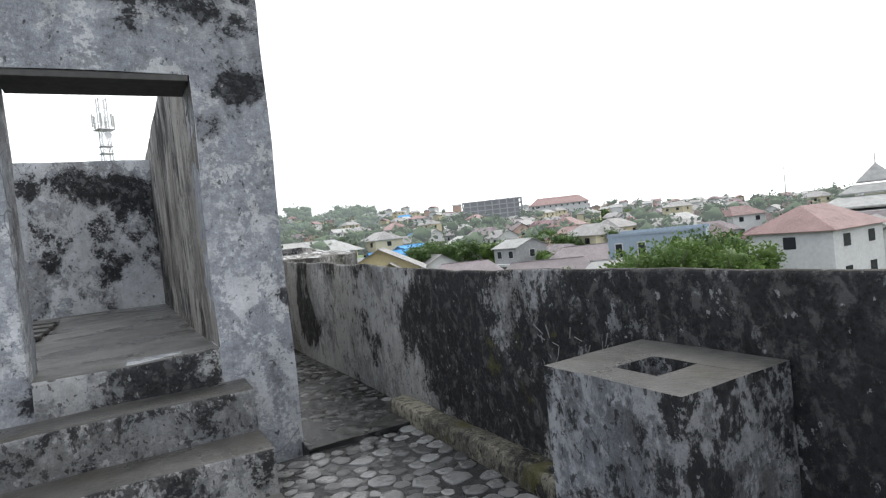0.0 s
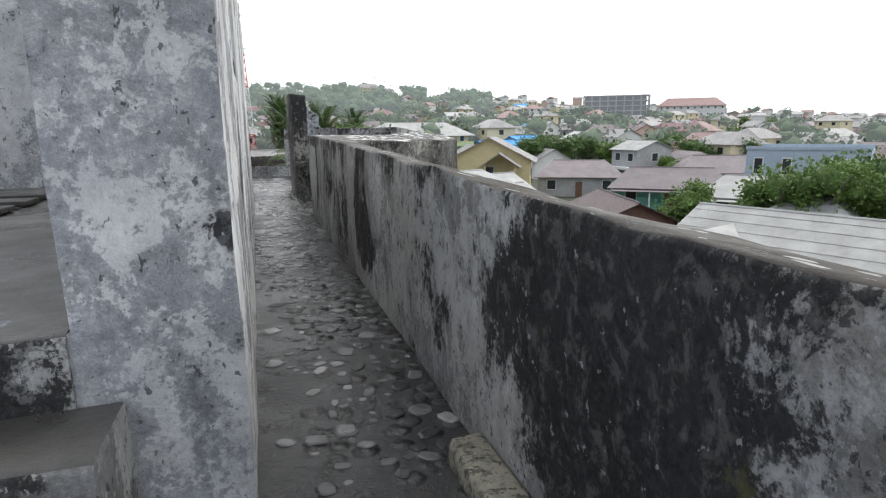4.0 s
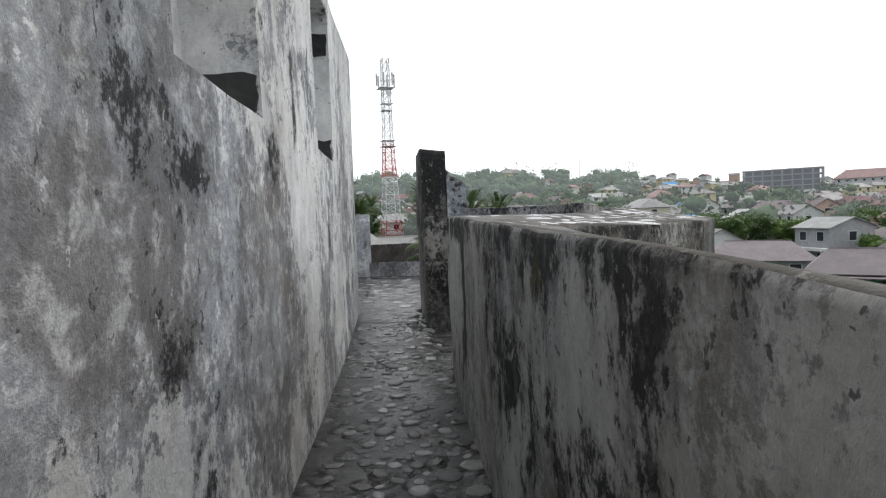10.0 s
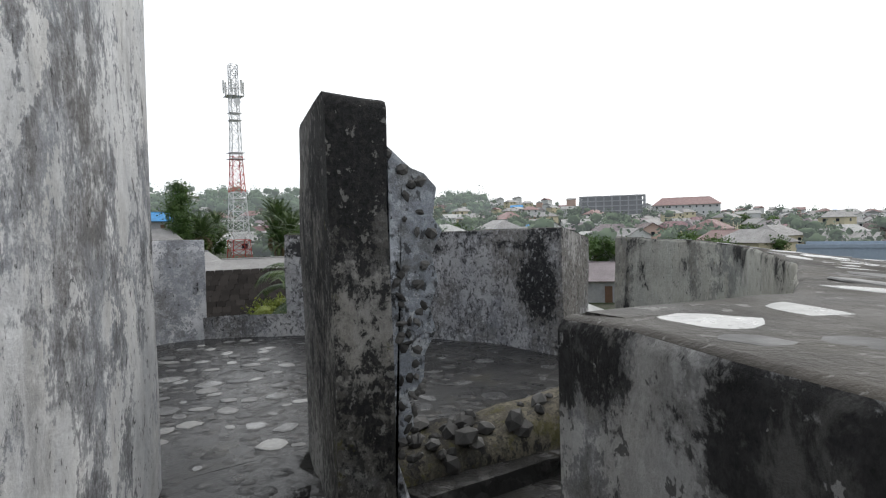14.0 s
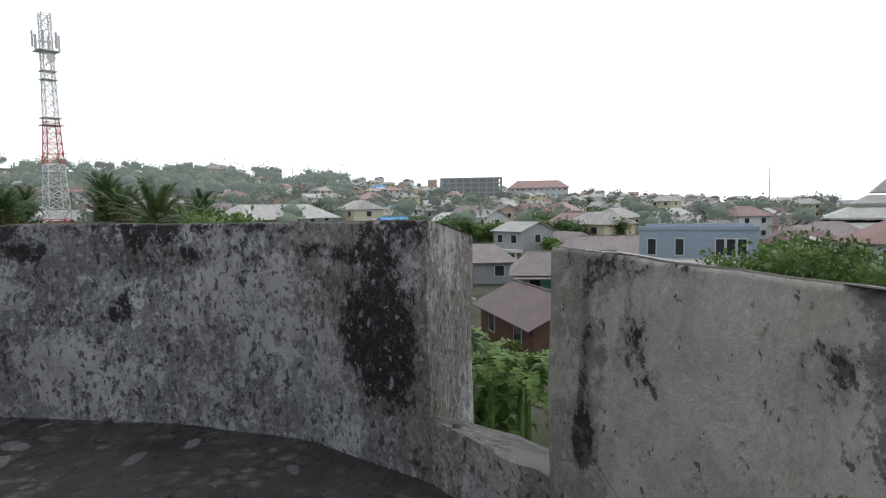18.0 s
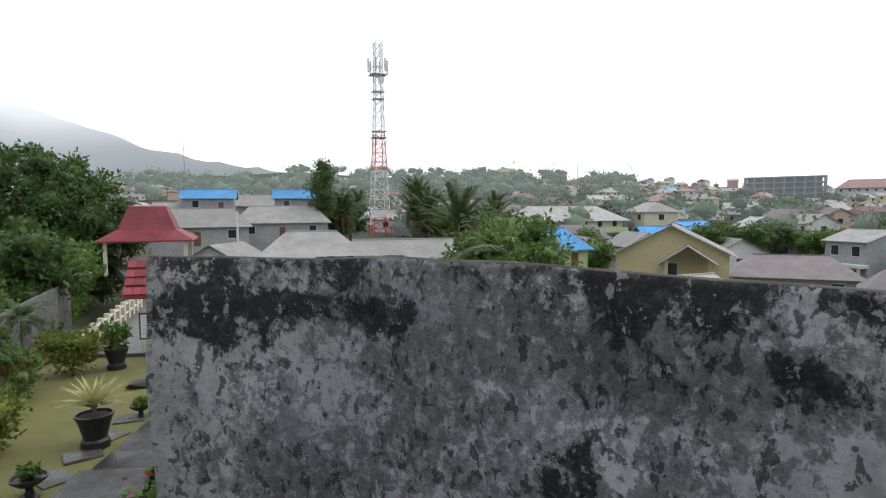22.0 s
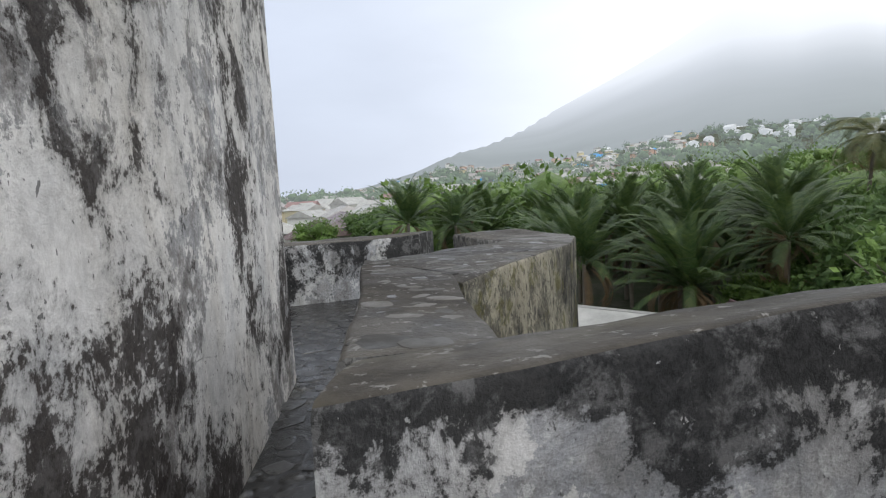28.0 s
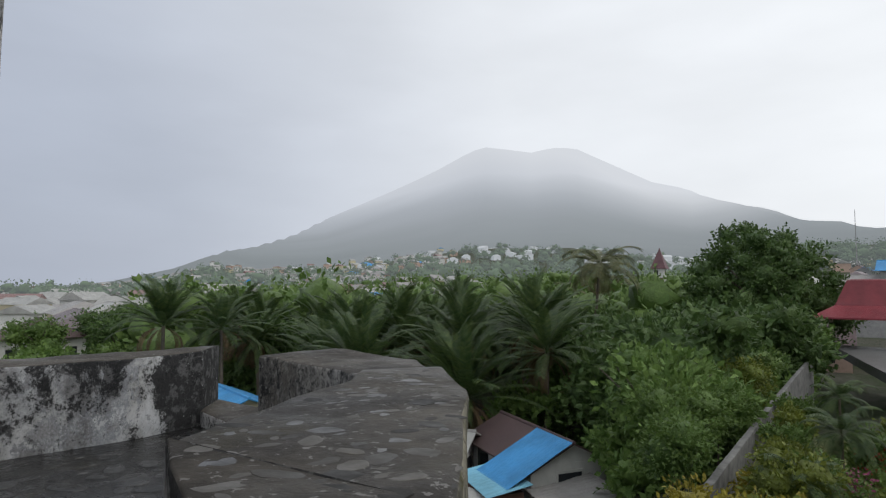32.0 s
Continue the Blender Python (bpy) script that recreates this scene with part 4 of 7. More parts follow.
# concrete block with a square hole
M_BLOCK = plaster("block_plaster", 29.0, paint=(0.42, 0.425, 0.43), cement=(0.12, 0.12, 0.12), lime=0.38, mould=0.3, speck=0.12, film=0.4, brown=0.2, flake=11.0, tall=0.6)
block = thing("concrete_block", "mould-stained concrete block with a square hole in its top", "block", at=(0, 0, 0))
for q in ((0.37, -12.34, 0.50, -11.72), (0.70, -12.34, 0.893, -11.72), (0.502, -12.34, 0.698, -12.14), (0.502, -11.95, 0.698, -11.72)):
    bm = box(q[0], q[1], -0.2, q[2], q[3], 0.81)
    bmesh.ops.subdivide_edges(bm, edges=bm.edges[:], cuts=3, use_grid_fill=True)
    for v in bm.verts:
        v.co += noise.noise_vector(v.co * 4) * 0.006
    for fc in bm.faces:
        fc.material_index = 1 if fc.normal.z > 0.7 else 0
    part("block_side", bm, (M_BLOCK, M_STEP), block)
# shade inside the hole is put into the bottom's near-black colour
part("hole_bottom", box(0.505, -12.137, 0.3, 0.695, -11.953, 0.45), M_HOLE_SHADE, block, "dark square hole")

curb = rough_wall("curb", [(0.74, -13.5), (0.74, -9.25)], [(0.90, -13.5), (0.90, -9.25)], -0.2, 0.10, M_BULGE, M_BULGE, gap=0.2)
tag_wall(curb, "low mossy drain curb along the parapet foot", "curb")

# ---- land ----
SKYLINE = [(-180, 1.0), (-75, 0.2), (-61, 0.3), (-45, 1.5), (-31, 2.7), (-21, 3.3), (-15, 3.8), (-11, 4.0), (-5, 3.8), (4, 4.3), (11, 4.6), (16.6, 5.2), (21.3, 6.1), (24.4, 7.1), (27.6, 7.9),
           (31.5, 9.2), (34.2, 9.9), (37.9, 11.8), (41.3, 13.5), (43.5, 13.6), (45.5, 13.2), (47.5, 13.5), (50.0, 13.8), (51.5, 13.4), (54.6, 11.8), (62.5, 8.2), (69, 5.2), (72.5, 4.0), (75.1, 3.6), (79, 1.9), (84, 0.7), (92, 0.2), (180, 0.3)]


def skyline(az):
    """Height in degrees of the land's edge, az degrees to the left of +y."""
    return float(np.interp(az, [a for a, _ in SKYLINE], [e for _, e in SKYLINE]))


def crest(az):
    return float(np.interp(az, [-180, 8, 22, 31, 66, 76, 180], [650, 700, 1400, 3600, 3600, 1300, 900]))


def land(x, y):
    r = math.hypot(x, y)
    az = math.degrees(math.atan2(-x, y))
    u = min(1.0, max(0.0, (r - 60) / (crest(az) - 60)))
    side = min(1.0, max(0.0, (abs(x + 2) - 8) / 12)) * min(1.0, max(0.25, 1.6 - y / 110))
    return GROUND - 3.9 * side * side * (3 - 2 * side) - 0.008 * min(r, 120) + math.tan(radians(skyline(az))) * crest(az) * u ** 1.7


M_LAND = Mat("far_ground")
_f = M_LAND.noise(M_LAND.pos, 0.11, 8, 0.68)
_g = M_LAND.noise(M_LAND.pos, 1.9, 10, 0.78)
_e = M_LAND.mix(M_LAND.step(_f, 0.42, 0.58), (0.045, 0.070, 0.022), (0.115, 0.105, 0.088))
M_LAND = M_LAND.done(M_LAND.mix(M_LAND.step(_g, 0.38, 0.64), _e, (0.035, 0.045, 0.022)), 0.9, M_LAND.bump(_g, 0.9, 0.25))
radii = [0, 4, 8, 10, 12, 14, 16, 18, 20, 22.5, 25, 30, 35, 42, 50, 60, 70, 100, 140, 200, 280, 380, 440, 500, 570, 640, 720, 800]
verts, faces = [], []
STEPS = 120
for r in radii:
    for i in range(STEPS):
        a = 2 * math.pi * i / STEPS
        x, y = -r * math.sin(a), r * math.cos(a)
        verts.append((x, y, land(x, y)))
for j in range(len(radii) - 1):
    for i in range(STEPS):
        a, b = j * STEPS + i, j * STEPS + (i + 1) % STEPS
        faces.append((a, b, b + STEPS, a + STEPS))
far_r = [800, 940, 1100, 1290, 1500, 1740, 2000, 2290, 2600, 2900, 3200, 3420, 3600, 4200]
ground = put("ground", mesh_from("ground", verts, faces), M_LAND)
tagged(ground, "green and grey town ground around the fort", "ground", kind="structure")

# distance haze painted as emission, stronger with height and brighter towards +y
k = Mat("misty_mountain")
painted_haze = k.step(k.math("ADD", k.math("MULTIPLY", k.noise(k.pos, 0.0011, 2), 130.0), k.t.nodes.new("ShaderNodeSeparateXYZ").outputs[2]), -20.0, 600.0)
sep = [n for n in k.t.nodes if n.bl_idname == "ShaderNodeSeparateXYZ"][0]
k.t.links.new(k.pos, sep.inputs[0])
wood = k.noise(k.pos, 0.012, 9, 0.7)
tree_col = k.mix(k.step(wood, 0.35, 0.65), (0.066, 0.088, 0.076), (0.080, 0.102, 0.090))
k.done(tree_col, 0.95)
pale_glow = k.t.nodes.new("ShaderNodeEmission")
k.plug(pale_glow.inputs[0], k.mix(k.step(sep.outputs[1], 1300.0, 2500.0), (0.74, 0.79, 0.88), (0.98, 1.02, 1.09)))
pale_glow.inputs[1].default_value = 1.0
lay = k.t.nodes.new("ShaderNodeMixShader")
k.plug(lay.inputs[0], k.step(k.math("POWER", k.math("MAXIMUM", painted_haze, 0.0), 0.9), 0, 1, 0.10, 0.955))
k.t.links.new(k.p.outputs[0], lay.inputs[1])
k.t.links.new(pale_glow.outputs[0], lay.inputs[2])
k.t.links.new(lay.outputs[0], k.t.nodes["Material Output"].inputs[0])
verts, faces = [], []
for r in far_r:
    for i in range(241):
        a = radians(-130 + 270 * i / 240)
        x, y = -r * math.sin(a), r * math.cos(a)
        lump = noise.noise(Vector((x * 0.0013, y * 0.0013, 1))) * 10
        verts.append((x, y, land(x, y) + lump * min(1, (r - 800) / 600) - (0.5 if r == 800 else 0) - (400 if r > 4000 else 0)))
for j in range(len(far_r) - 1):
    for i in range(240):
        a = j * 241 + i
        faces.append((a, a + 1, a + 242, a + 241))
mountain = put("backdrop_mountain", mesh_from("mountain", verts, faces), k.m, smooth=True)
tagged(mountain, "misty wooded volcano slope fading into low cloud", "mountain", kind="structure")


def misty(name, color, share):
    """A far surface with a share of pale haze mixed in as emission."""
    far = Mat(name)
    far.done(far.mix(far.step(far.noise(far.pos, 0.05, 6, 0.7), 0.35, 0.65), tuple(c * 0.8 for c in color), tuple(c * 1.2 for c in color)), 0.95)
    haze_emit = far.t.nodes.new("ShaderNodeEmission")
    far.plug(haze_emit.inputs[0], (0.70, 0.76, 0.83))
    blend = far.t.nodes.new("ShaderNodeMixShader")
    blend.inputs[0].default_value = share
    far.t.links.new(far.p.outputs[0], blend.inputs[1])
    far.t.links.new(haze_emit.outputs[0], blend.inputs[2])
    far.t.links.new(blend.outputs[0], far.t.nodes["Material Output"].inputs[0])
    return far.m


# pale haze painted into far woods and houses as glow
M_HAZE_WOOD = misty("misty_far_wood", (0.078, 0.132, 0.054), 0.18)
HAZE_HOUSE = [misty("misty_far_" + n, c, 0.48) for n, c in (("white", (0.6, 0.6, 0.6)), ("roof", (0.36, 0.35, 0.34)))]
sea = part("water", box(-4500, -4500, -40, 4500, 4500, -14), plain("sea", (0.25, 0.30, 0.33), 0.25, 0.02, 0.1))
tagged(sea, "pale grey sea beyond the town", "sea", kind="structure")

# ---- houses ----
ROOFS = {"grey": sheet_roof("grey_sheet_roof", (0.30, 0.29, 0.28)), "pale": sheet_roof("pale_sheet_roof", (0.38, 0.38, 0.365), rust=0.12),
         "brown": sheet_roof("brown_sheet_roof", (0.105, 0.070, 0.070)), "mauve": sheet_roof("mauve_sheet_roof", (0.195, 0.165, 0.172)),
         "blue": sheet_roof("blue_sheet_roof", (0.06, 0.30, 0.62), rust=0.02), "red": sheet_roof("red_sheet_roof", (0.24, 0.040, 0.052), rust=0.08), "dullred": sheet_roof("dull_red_sheet_roof", (0.17, 0.085, 0.095), rust=0.1),
         "wood": sheet_roof("dark_shingle_roof", (0.055, 0.05, 0.048), ribs=14), "salmon": sheet_roof("salmon_roof", (0.255, 0.160, 0.150))}
WALLS = {"white": plain("white_house_wall", (0.62, 0.62, 0.60), 0.8, 3, 0.15), "cream": plain("cream_house_wall", (0.58, 0.52, 0.36), 0.8, 3, 0.15),
         "grey": plain("grey_house_wall", (0.33, 0.33, 0.33), 0.85, 3, 0.25), "yellow": plain("yellow_house_wall", (0.56, 0.47, 0.27), 0.8, 3, 0.15),
         "bluegrey": plain("blue_grey_house_wall", (0.32, 0.38, 0.44), 0.8, 3, 0.12), "green": plain("green_house_wall", (0.45, 0.55, 0.30), 0.8, 3, 0.15),
         "pink": plain("pink_house_wall", (0.55, 0.40, 0.33), 0.8, 3, 0.15), "teal": plain("teal_house_wall", (0.16, 0.42, 0.34), 0.8, 3, 0.15),
         "brown": plain("timber_house_wall", (0.15, 0.082, 0.062), 0.8, 3, 0.3)}
M_GLASS = Mat("window_glass").done((0.03, 0.035, 0.04), 0.08)
M_FRAME = plain("window_frame_paint", (0.55, 0.55, 0.53), 0.6, 8, 0.1)
M_DOOR = plain("door_wood", (0.14, 0.08, 0.05), 0.6, 8, 0.25)
GABLE = plain("gable_board", (0.20, 0.16, 0.12), 0.8, 6, 0.3)


def roof_mesh(w, d, rise, over, hip):
    """Ridge along x; eaves at z 0; a sheet with thickness. hip: how far the ridge's ends draw in."""
    bm = bmesh.new()
    X, Y = w / 2 + over, d / 2 + over
    lo = -over * rise / (d / 2)
    rx = max(0.05, w / 2 + over - hip)
    for dz, flip in ((0.0, False), (-0.07, True)):
        e = [bm.verts.new((x, y, lo + dz)) for x, y in ((-X, -Y), (X, -Y), (X, Y), (-X, Y))]
        r = [bm.verts.new((-rx, 0, rise + dz)), bm.verts.new((rx, 0, rise + dz))]
        fs = [(e[0], e[1], r[1], r[0]), (e[2], e[3], r[0], r[1])]
        if hip > 0:
            fs += [(e[1], e[2], r[1]), (e[3], e[0], r[0])]
        for q in fs:
            bm.faces.new(q[::-1] if flip else q)
    bm.verts.ensure_lookup_table()
    v = bm.verts
    for a, b in ((0, 1), (2, 3)) + (((1, 2), (3, 0)) if hip > 0 else ()):
        bm.faces.new((v[b], v[a], v[a + 6], v[b + 6]))
    if hip <= 0:
        for a, r in ((0, 4), (3, 4), (1, 5), (2, 5)):
            bm.faces.new((v[a], v[r], v[r + 6], v[a + 6]))
    bmesh.ops.recalc_face_normals(bm, faces=bm.faces[:])
    return bm


def house(w, d, h, rise, roof, wall, hip=0.0, over=0.6, floors=1, label="", group="", rows=3, at=None, name="house", porch=False):
    """A house of w by d metres with walls h high on its base, windows with frames, a door and a roof."""
    ob = thing(name, label, "house", group, at=at)
    bm = box(-w / 2, -d / 2, -1.5, w / 2, d / 2, h)
    if hip <= 0:
        for s in (-1, 1):
            g = [bm.verts.new(c) for c in ((s * w / 2, -d / 2, h + 0.002), (s * w / 2, d / 2, h + 0.002), (s * w / 2, 0, h + rise - 0.08))]
            bm.faces.new(g)
    part("wall", bm, WALLS[wall], ob)
    rf = part("roof", roof_mesh(w, d, rise, over, hip), ROOFS[roof], ob)
    rf.location = (0, 0, h)
    cap = part("ridge_cap", rod(bmesh.new(), (-max(0.1, w / 2 + over - hip), 0, 0), (max(0.1, w / 2 + over - hip), 0, 0), 0.09), ROOFS[roof], rf)
    cap.location = (0, 0, rise)
    for fl in range(floors):
        z = h / floors * fl + h / floors * 0.55
        for side, length in (("s", w), ("n", w), ("e", d), ("w", d)):
            n = rows if side in "sn" else max(1, rows - 1)
            for i in range(n):
                u = -length / 2 + length * (i + 0.5) / n
                if fl == 0 and side == "s" and i == n // 2:
                    part("door", box(u - 0.45, -d / 2 - 0.05, 0, u + 0.45, -d / 2 + 0.05, 2.0), M_DOOR, ob)
                    continue
                sx, sz = 0.55, 0.6
                fb, gb = bmesh.new(), bmesh.new()
                for b, q, t in ((fb, 0.10, 0.04), (gb, 0.0, 0.06)):
                    if side in "sn":
                        y = (-d / 2 if side == "s" else d / 2)
                        add_box(b, u - sx - q, y - t, z - sz - q, u + sx + q, y + t, z + sz + q)
                    else:
                        x = (-w / 2 if side == "w" else w / 2)
                        add_box(b, x - t, u - sx - q, z - sz - q, x + t, u + sx + q, z + sz + q)
                win = part("window", fb, M_FRAME, ob)
                part("pane", gb, M_GLASS, win)
    if porch:
        part("porch_roof", add_box(bmesh.new(), -w / 2, -d / 2 - 2.0, h - 0.5, w / 2, -d / 2 - 0.05, h - 0.42), ROOFS[roof], ob)
        for s in (-1, -0.33, 0.33, 1):
            part("porch_post", box(s * (w / 2 - 0.15) - 0.07, -d / 2 - 1.9, 0, s * (w / 2 - 0.15) + 0.07, -d / 2 - 1.76, h - 0.5), M_FRAME, ob)
    return ob


def at_sight(az, r, z=None, turn=0.0):
    x, y = -r * math.sin(radians(az)), r * math.cos(radians(az))
    return pose(x, y, land(x, y) if z is None else z, 0, 0, turn)


def simple_house(w, d, h, rise, roof, wall, hip, floors, label, at):
    """A house that stays far away: walls, roof and its windows."""
    ob = thing("house", label, "house", "town houses", at=at_sight(*at))
    bm = box(-w / 2, -d / 2, -3, w / 2, d / 2, h)
    if hip <= 0:
        for s in (-1, 1):
            bm.faces.new([bm.verts.new(c) for c in ((s * w / 2, -d / 2, h + 0.002), (s * w / 2, d / 2, h + 0.002), (s * w / 2, 0, h + rise - 0.08))])
    part("wall", bm, WALLS[wall], ob)
    rf = part("roof", roof_mesh(w, d, rise, 0.5, hip), ROOFS[roof], ob)
    rf.location = (0, 0, h)
    if floors:
        wx, wy = box(-0.65, -0.05, -0.6, 0.65, 0.05, 0.6), box(-0.05, -0.6, -0.6, 0.05, 0.6, 0.6)
        mx, my = bpy.data.meshes.new("window"), bpy.data.meshes.new("window")
        wx.to_mesh(mx), wx.free(), wy.to_mesh(my), wy.free()
        for fl in range(floors):
            z = h / floors * (fl + 0.55)
            for u in (-w / 4, w / 4):
                for s in (-1, 1):
                    put("window", mx, M_GLASS, ob).location = (u, s * d / 2, z)
            for s in (-1, 1):
                put("window", my, M_GLASS, ob).location = (s * w / 2, 0, z)
    return ob


rnd = random.Random(11)
KINDS = [simple_house(9, 7, 3.2, 2.0, "grey", "white", 0, 1, "low white house with a grey sheet roof", (-36, 118, None, 20)),
         simple_house(11, 8, 3.2, 2.2, "mauve", "grey", 2.5, 1, "grey house with a faded mauve hip roof", (-45, 96, None, 80)),
         simple_house(10, 8, 6.2, 2.0, "grey", "cream", 2.5, 2, "two-storey cream house with a grey roof", (-49, 140, None, 15)),
         simple_house(9, 7, 3.2, 2.1, "brown", "pink", 0, 1, "pink house with a brown sheet roof", (-41, 128, None, 100)),
         simple_house(12, 8, 3.3, 2.0, "pale", "white", 0, 1, "white house with a pale sheet roof", (-33, 150, None, 70)),
         simple_house(10, 8, 6.2, 2.2, "salmon", "white", 3.0, 2, "two-storey white house with a salmon roof", (-44, 160, None, 30)),
         simple_house(9, 7, 3.2, 1.8, "blue", "grey", 0, 1, "grey house with a bright blue sheet roof", (-27, 130, None, 60)),
         simple_house(10, 7, 3.2, 2.0, "dullred", "cream", 2.0, 1, "cream house with a dark red roof", (-14, 190, None, 20))]
WEIGHT = [5, 6, 2, 5, 2.5, 2, 0.7, 0.7]
spots = [(ob.location.x, ob.location.y) for ob in KINDS]


def free_spot(x, y, gap):
    if any((x - a) ** 2 + (y - b) ** 2 < gap * gap for a, b in spots):
        return False
    spots.append((x, y))
    return True


def scatter_houses(count, az0, az1, r0, r1, gap, kinds, weight):
    made = 0
    for _ in range(count * 14):
        if made >= count:
            break
        az, r = rnd.uniform(az0, az1), r0 * (r1 / r0) ** rnd.random()
        x, y = -r * math.sin(radians(az)), r * math.cos(radians(az))
        if (-15 < az < 13 and r < 128) or not free_spot(x, y, gap + r * 0.012):
            continue
        copy_thing(rnd.choices(kinds, weight)[0], pose(x, y, land(x, y), 0, 0, rnd.choice((0, 90)) + rnd.uniform(-25, 25)))
        made += 1

# ---- plants ----
M_LEAF = foliage("leaf_dark", (0.070, 0.135, 0.036), (0.135, 0.215, 0.060))
M_LEAF2 = foliage("leaf_mid", (0.105, 0.190, 0.042), (0.195, 0.295, 0.075))
M_LEAF3 = foliage("leaf_yellow_green", (0.14, 0.19, 0.028), (0.28, 0.31, 0.062))
M_PALMLEAF = foliage("palm_leaf", (0.032, 0.074, 0.022), (0.125, 0.172, 0.052))
M_LEAF4 = foliage("leaf_bright", (0.125, 0.225, 0.050), (0.24, 0.36, 0.095))
M_COCO = foliage("coconut_frond", (0.11, 0.13, 0.05), (0.19, 0.19, 0.08))
M_DRY = foliage("dry_frond", (0.16, 0.105, 0.055), (0.22, 0.15, 0.08))
# far leaves with a little glowing haze mixed into the colour
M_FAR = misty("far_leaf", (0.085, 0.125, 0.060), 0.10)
M_BARK = plain("bark", (0.13, 0.11, 0.09), 0.9, 12, 0.4, bump=0.6)


def ball(level):
    b = bmesh.new()
    bmesh.ops.create_icosphere(b, subdivisions=level, radius=1.0)
    got = np.array([tuple(q.co) for q in b.verts]), np.array([[q.index for q in f.verts] for f in b.faces])
    b.free()
    return got


BALL = ball(2)


def clumps(r, blobs, share=0.80):
    """Dense leafy masses inside a crown: lumpy, uneven shapes, each of its own form."""
    vs, fs, n = [], [], 0
    for x, y, z, q in blobs:
        d = BALL[0]
        ph = r.rand(6) * 6.3
        lump = 1 + 0.22 * np.sin(d[:, 0] * 4.1 + ph[0]) * np.cos(d[:, 1] * 3.7 + ph[1]) + 0.16 * np.sin(d[:, 2] * 5.3 + ph[2] + d[:, 0] * 3) + 0.14 * (r.rand(len(d)) - 0.5)
        vs.append(np.array([x, y, z]) + d * (lump * q * share)[:, None] * np.array([1, 1, 0.78]))
        fs.append(BALL[1] + n)
        n += len(d)
    return np.concatenate(vs), np.concatenate(fs)


def leaf_cloud(seed, blobs, count, size, droop=0.0, core=0.60):
    """Many small bent leaves on the shells of several uneven clumps."""
    r = np.random.RandomState(seed)
    blobs = np.array(blobs, float)
    pick = r.choice(len(blobs), count, p=blobs[:, 3] ** 2 / (blobs[:, 3] ** 2).sum())
    way = r.normal(size=(count, 3))
    way /= np.linalg.norm(way, axis=1, keepdims=True)
    rad = blobs[pick, 3] * (0.60 + 0.48 * r.rand(count) ** 0.8)
    lump = 1 + 0.28 * np.sin(way[:, 0] * 7 + pick * 2.1) * np.cos(way[:, 1] * 6 + pick) + 0.12 * np.sin(way[:, 2] * 13 + pick)
    pos = blobs[pick, :3] + way * (rad * lump)[:, None] * np.array([1, 1, 0.78])
    out = way + r.normal(size=(count, 3)) * 0.55
    out[:, 2] -= droop
    out /= np.linalg.norm(out, axis=1, keepdims=True)
    side = np.cross(out, r.normal(size=(count, 3)))
    side /= np.linalg.norm(side, axis=1, keepdims=True)
    up = np.cross(side, out)
    s = size * (0.6 + 0.8 * r.rand(count))[:, None]
    a, b = pos - out * s * 0.5, pos + out * s * 0.5
    c, d = pos + side * s * 0.27 + up * s * 0.08, pos - side * s * 0.27 + up * s * 0.08
    verts = np.stack([a, c, b, d], 1).reshape(-1, 3)
    n = np.arange(count) * 4
    faces = np.concatenate([np.stack([n, n + 1, n + 2], 1), np.stack([n, n + 2, n + 3], 1)])
    if core:
        cv, cf = clumps(r, blobs, core)
        faces = np.concatenate([faces, cf + len(verts)])
        verts = np.concatenate([verts, cv])
    me = mesh_from("crown", verts, faces)
    me.shade_smooth()
    return me


def limb_mesh(seed, height, r0, forks, spread):
    rn = random.Random(seed)
    bm = bmesh.new()
    top = Vector((rn.uniform(-0.2, 0.2), rn.uniform(-0.2, 0.2), height))
    rod(bm, (0, 0, -0.6), top * 0.55, r0 * 1.15, 8, r0 * 0.8)
    rod(bm, top * 0.55, top, r0 * 0.8, 7, r0 * 0.5)
    for i in range(forks):
        a = 2 * math.pi * i / forks + rn.random()
        e = top + Vector((math.cos(a) * spread, math.sin(a) * spread, spread * rn.uniform(0.5, 1.1)))
        mid = top * 0.8 + (e - top * 0.8) * 0.5 + Vector((0, 0, 0.15 * spread))
        rod(bm, top * 0.8, mid, r0 * 0.42, 6, r0 * 0.3)
        rod(bm, mid, e, r0 * 0.3, 5, r0 * 0.1)
    return bm


def tree(seed, height, width, mat, label, leaves=4200, size=0.28, blobs=9, trunk=0.22, category="tree", group="", low=0.32):
    rn = random.Random(seed)
    ob = thing("tree", label, category, group)
    part("trunk", limb_mesh(seed, height * 0.5, trunk, 6, width * 0.32), M_BARK, ob)
    bl = [(0, 0, height * 0.72, width * 0.30)]
    for i in range(blobs):
        a, q = rn.uniform(0, 6.283), width * rn.uniform(0.18, 0.36)
        bl.append((math.cos(a) * q, math.sin(a) * q, height * rn.uniform(low, 0.88), width * rn.uniform(0.13, 0.24)))
    put("crown", leaf_cloud(seed, bl, leaves, size), mat, ob)
    return ob


def frond(bm, base, az, lift, length, width, droop, n=15):
    """One feather leaf: a rib that bends down, with narrow hanging leaflets on both sides."""
    p = Vector(base)
    h = Vector((math.cos(az), math.sin(az), 0))
    ang = lift
    side = Vector((-math.sin(az), math.cos(az), 0))
    stp = length / n
    for i in range(n):
        q = p + (h * math.cos(ang) + Vector((0, 0, math.sin(ang)))) * stp
        f = (i + 0.5) / n
        w = 0.010 * length / 3 * (1.3 - f)
        quad = [bm.verts.new(v) for v in (p + side * w, p - side * w, q - side * w * 0.8, q + side * w * 0.8)]
        bm.faces.new(quad)
